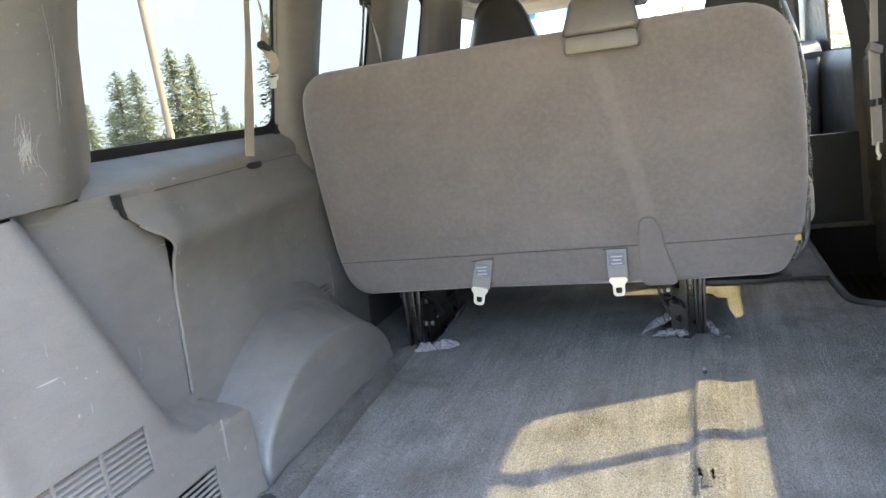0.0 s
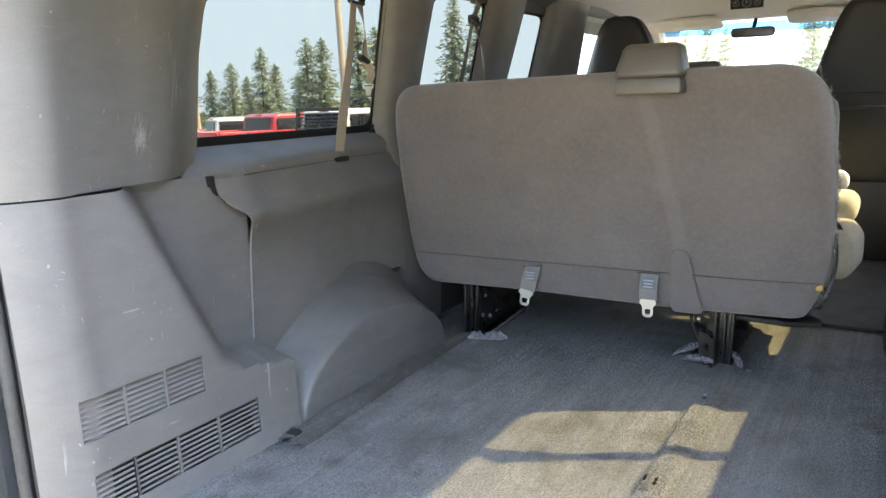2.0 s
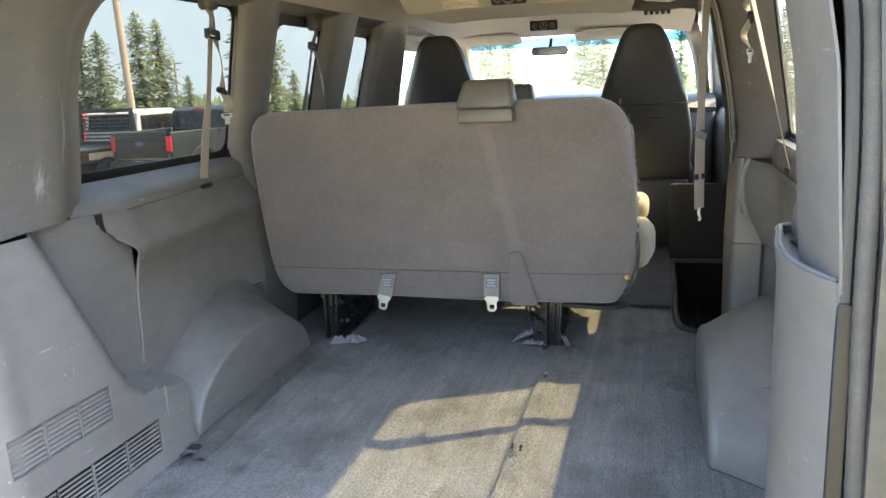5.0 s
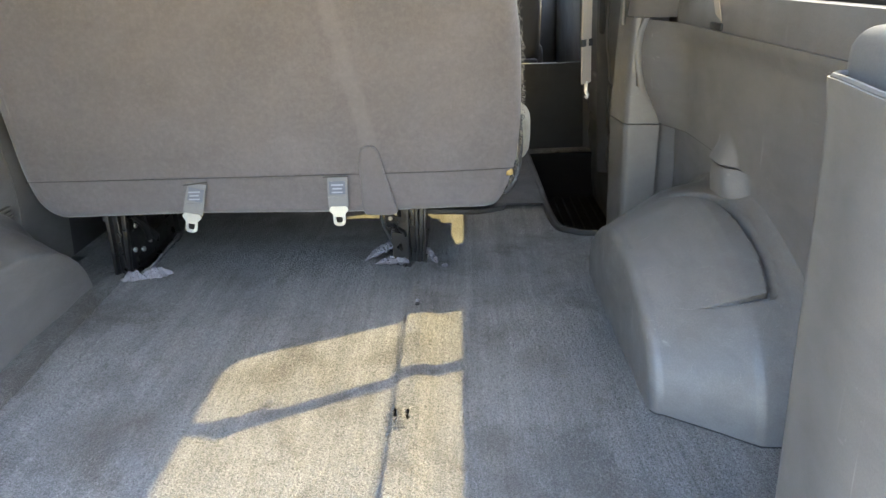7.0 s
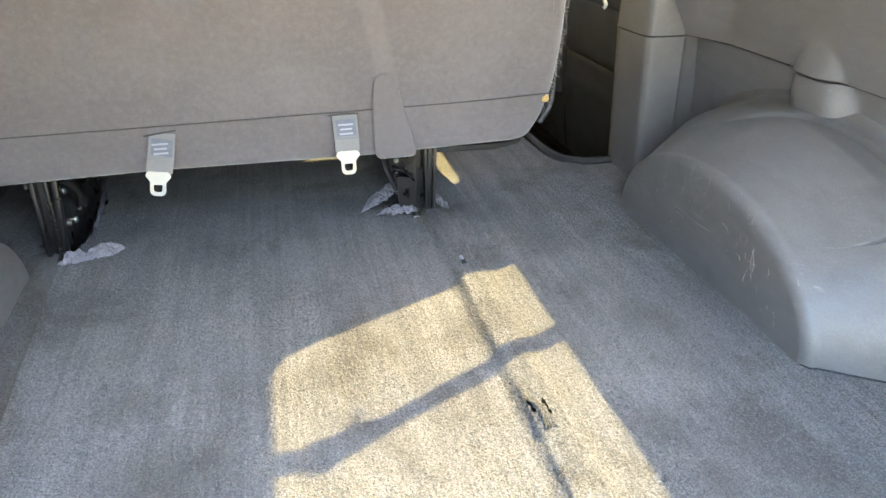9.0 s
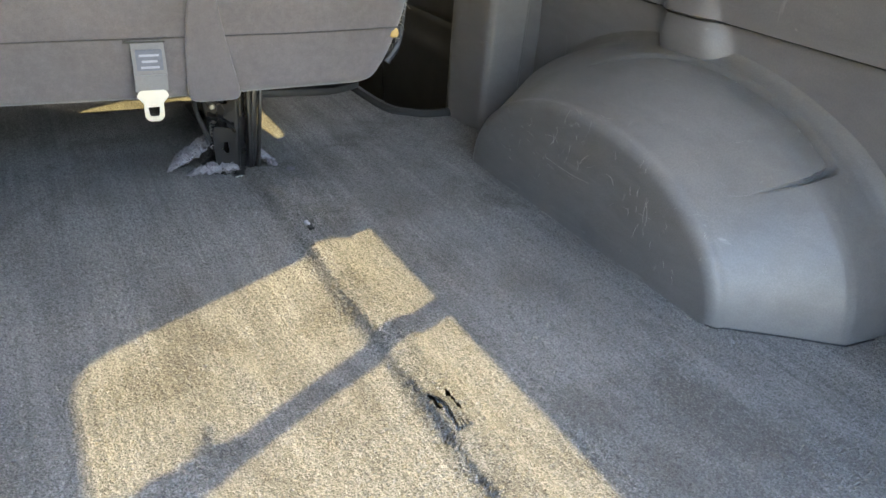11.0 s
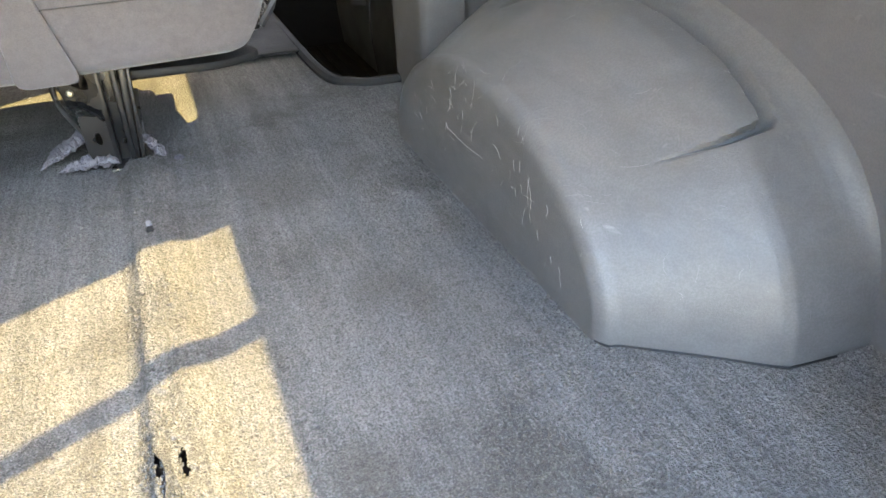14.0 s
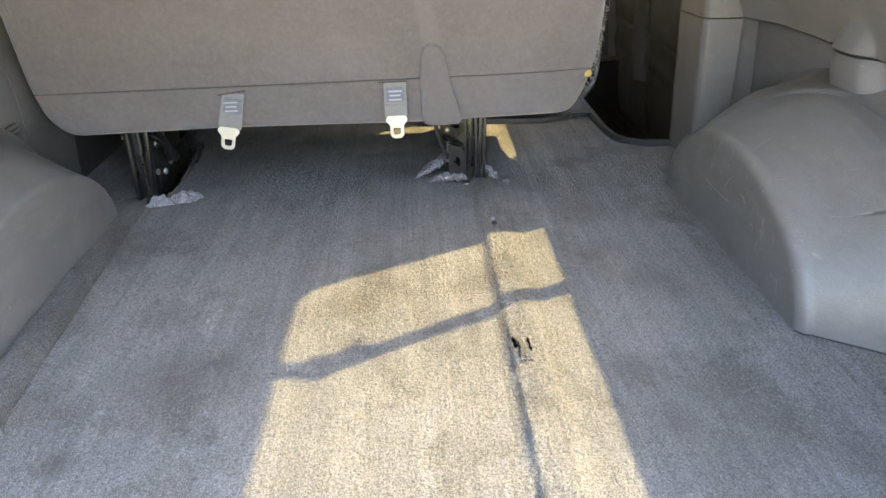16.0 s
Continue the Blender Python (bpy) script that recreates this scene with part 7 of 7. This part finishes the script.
scratches(upper_yz, [(0.312, 0.732, 0.0085, 62, 0.022, 1.35), (0.312, 0.732, 0.011, 8, 0.04, 1.5), (0.43, 0.85, 0.008, 3, 0.10, 1.45), (0.445, 0.83, 0.004, 2, 0.08, 1.5), (0.20, 0.70, 0.09, 10, 0.010, None), (0.33, 0.66, 0.06, 12, 0.012, None)], wall_left, 4, Vector((0.0052, 0, 0)), WHITE_SCUFF)
scratches(left_quarter, [(0.205, 0.555, 0.008, 9, 0.018, 1.5), (0.215, 0.54, 0.004, 4, 0.014, 0.2), (0.13, 0.52, 0.02, 8, 0.02, 1.6), (0.12, 0.44, 0.02, 7, 0.02, 1.5), (0.30, 0.42, 0.06, 12, 0.015, None), (0.42, 0.30, 0.04, 12, 0.018, None),
                         (0.35, 0.15, 0.03, 10, 0.012, None), (0.44, 0.20, 0.02, 12, 0.016, None), (0.16, 0.30, 0.05, 14, 0.02, None), (0.55, 0.14, 0.03, 10, 0.014, 1.2)], wall_left, 6, Vector((0.0008, 0, 0)))
scratches(left_lower, [(0.80, 0.50, 0.05, 16, 0.03, 0.1), (0.95, 0.52, 0.08, 14, 0.05, 0.1), (0.72, 0.40, 0.05, 12, 0.02, None), (0.90, 0.35, 0.06, 10, 0.02, None), (1.1, 0.54, 0.08, 10, 0.05, 0.1)], wall_left, 9, Vector((0.0008, 0, 0)))


def well_face(y, z):
    return Vector((0.650, y, z))


scratches(well_face, [(1.20, 0.12, 0.05, 22, 0.012, None), (1.10, 0.15, 0.05, 20, 0.016, None), (1.0, 0.12, 0.05, 16, 0.014, None), (0.92, 0.10, 0.04, 7, 0.021, 1.5), (0.84, 0.06, 0.025, 4, 0.017, 1.2), (1.28, 0.09, 0.03, 6, 0.014, None), (1.12, 0.10, 0.02, 2, 0.070, 0.1)], wall_right, 12, Vector((-0.0008, 0, 0)), WHITE_SCUFF)


def well_rear(x, t):
    a, h = lerp_line(WELL_A, x), lerp_line(WELL_H, x)
    r = t / 0.40
    return Vector((x, 1.09 - a * math.cos(r), h * math.sin(r) ** 0.92))


scratches(well_rear, [(0.70, 0.30, 0.03, 8, 0.014, None), (0.78, 0.22, 0.03, 6, 0.014, None), (0.70, 0.45, 0.03, 7, 0.014, None), (0.78, 0.42, 0.03, 5, 0.014, 0.0), (0.72, 0.60, 0.04, 7, 0.017, None), (0.80, 0.10, 0.03, 4, 0.014, None), (0.74, 0.14, 0.03, 4, 0.021, 1.5), (0.664, 0.30, 0.012, 9, 0.012, None), (0.664, 0.45, 0.014, 9, 0.012, None), (0.664, 0.58, 0.016, 9, 0.012, None), (0.668, 0.70, 0.02, 12, 0.012, None)], wall_right, 15, Vector((0, -0.0007, 0.0007)))
scratches(right_lower, [(0.672, 0.225, 0.002, 2, 0.032, 2.2), (0.64, 0.16, 0.02, 4, 0.014, None), (0.70, 0.17, 0.02, 3, 0.014, None)], wall_right, 18, Vector((-0.0008, 0, 0)))
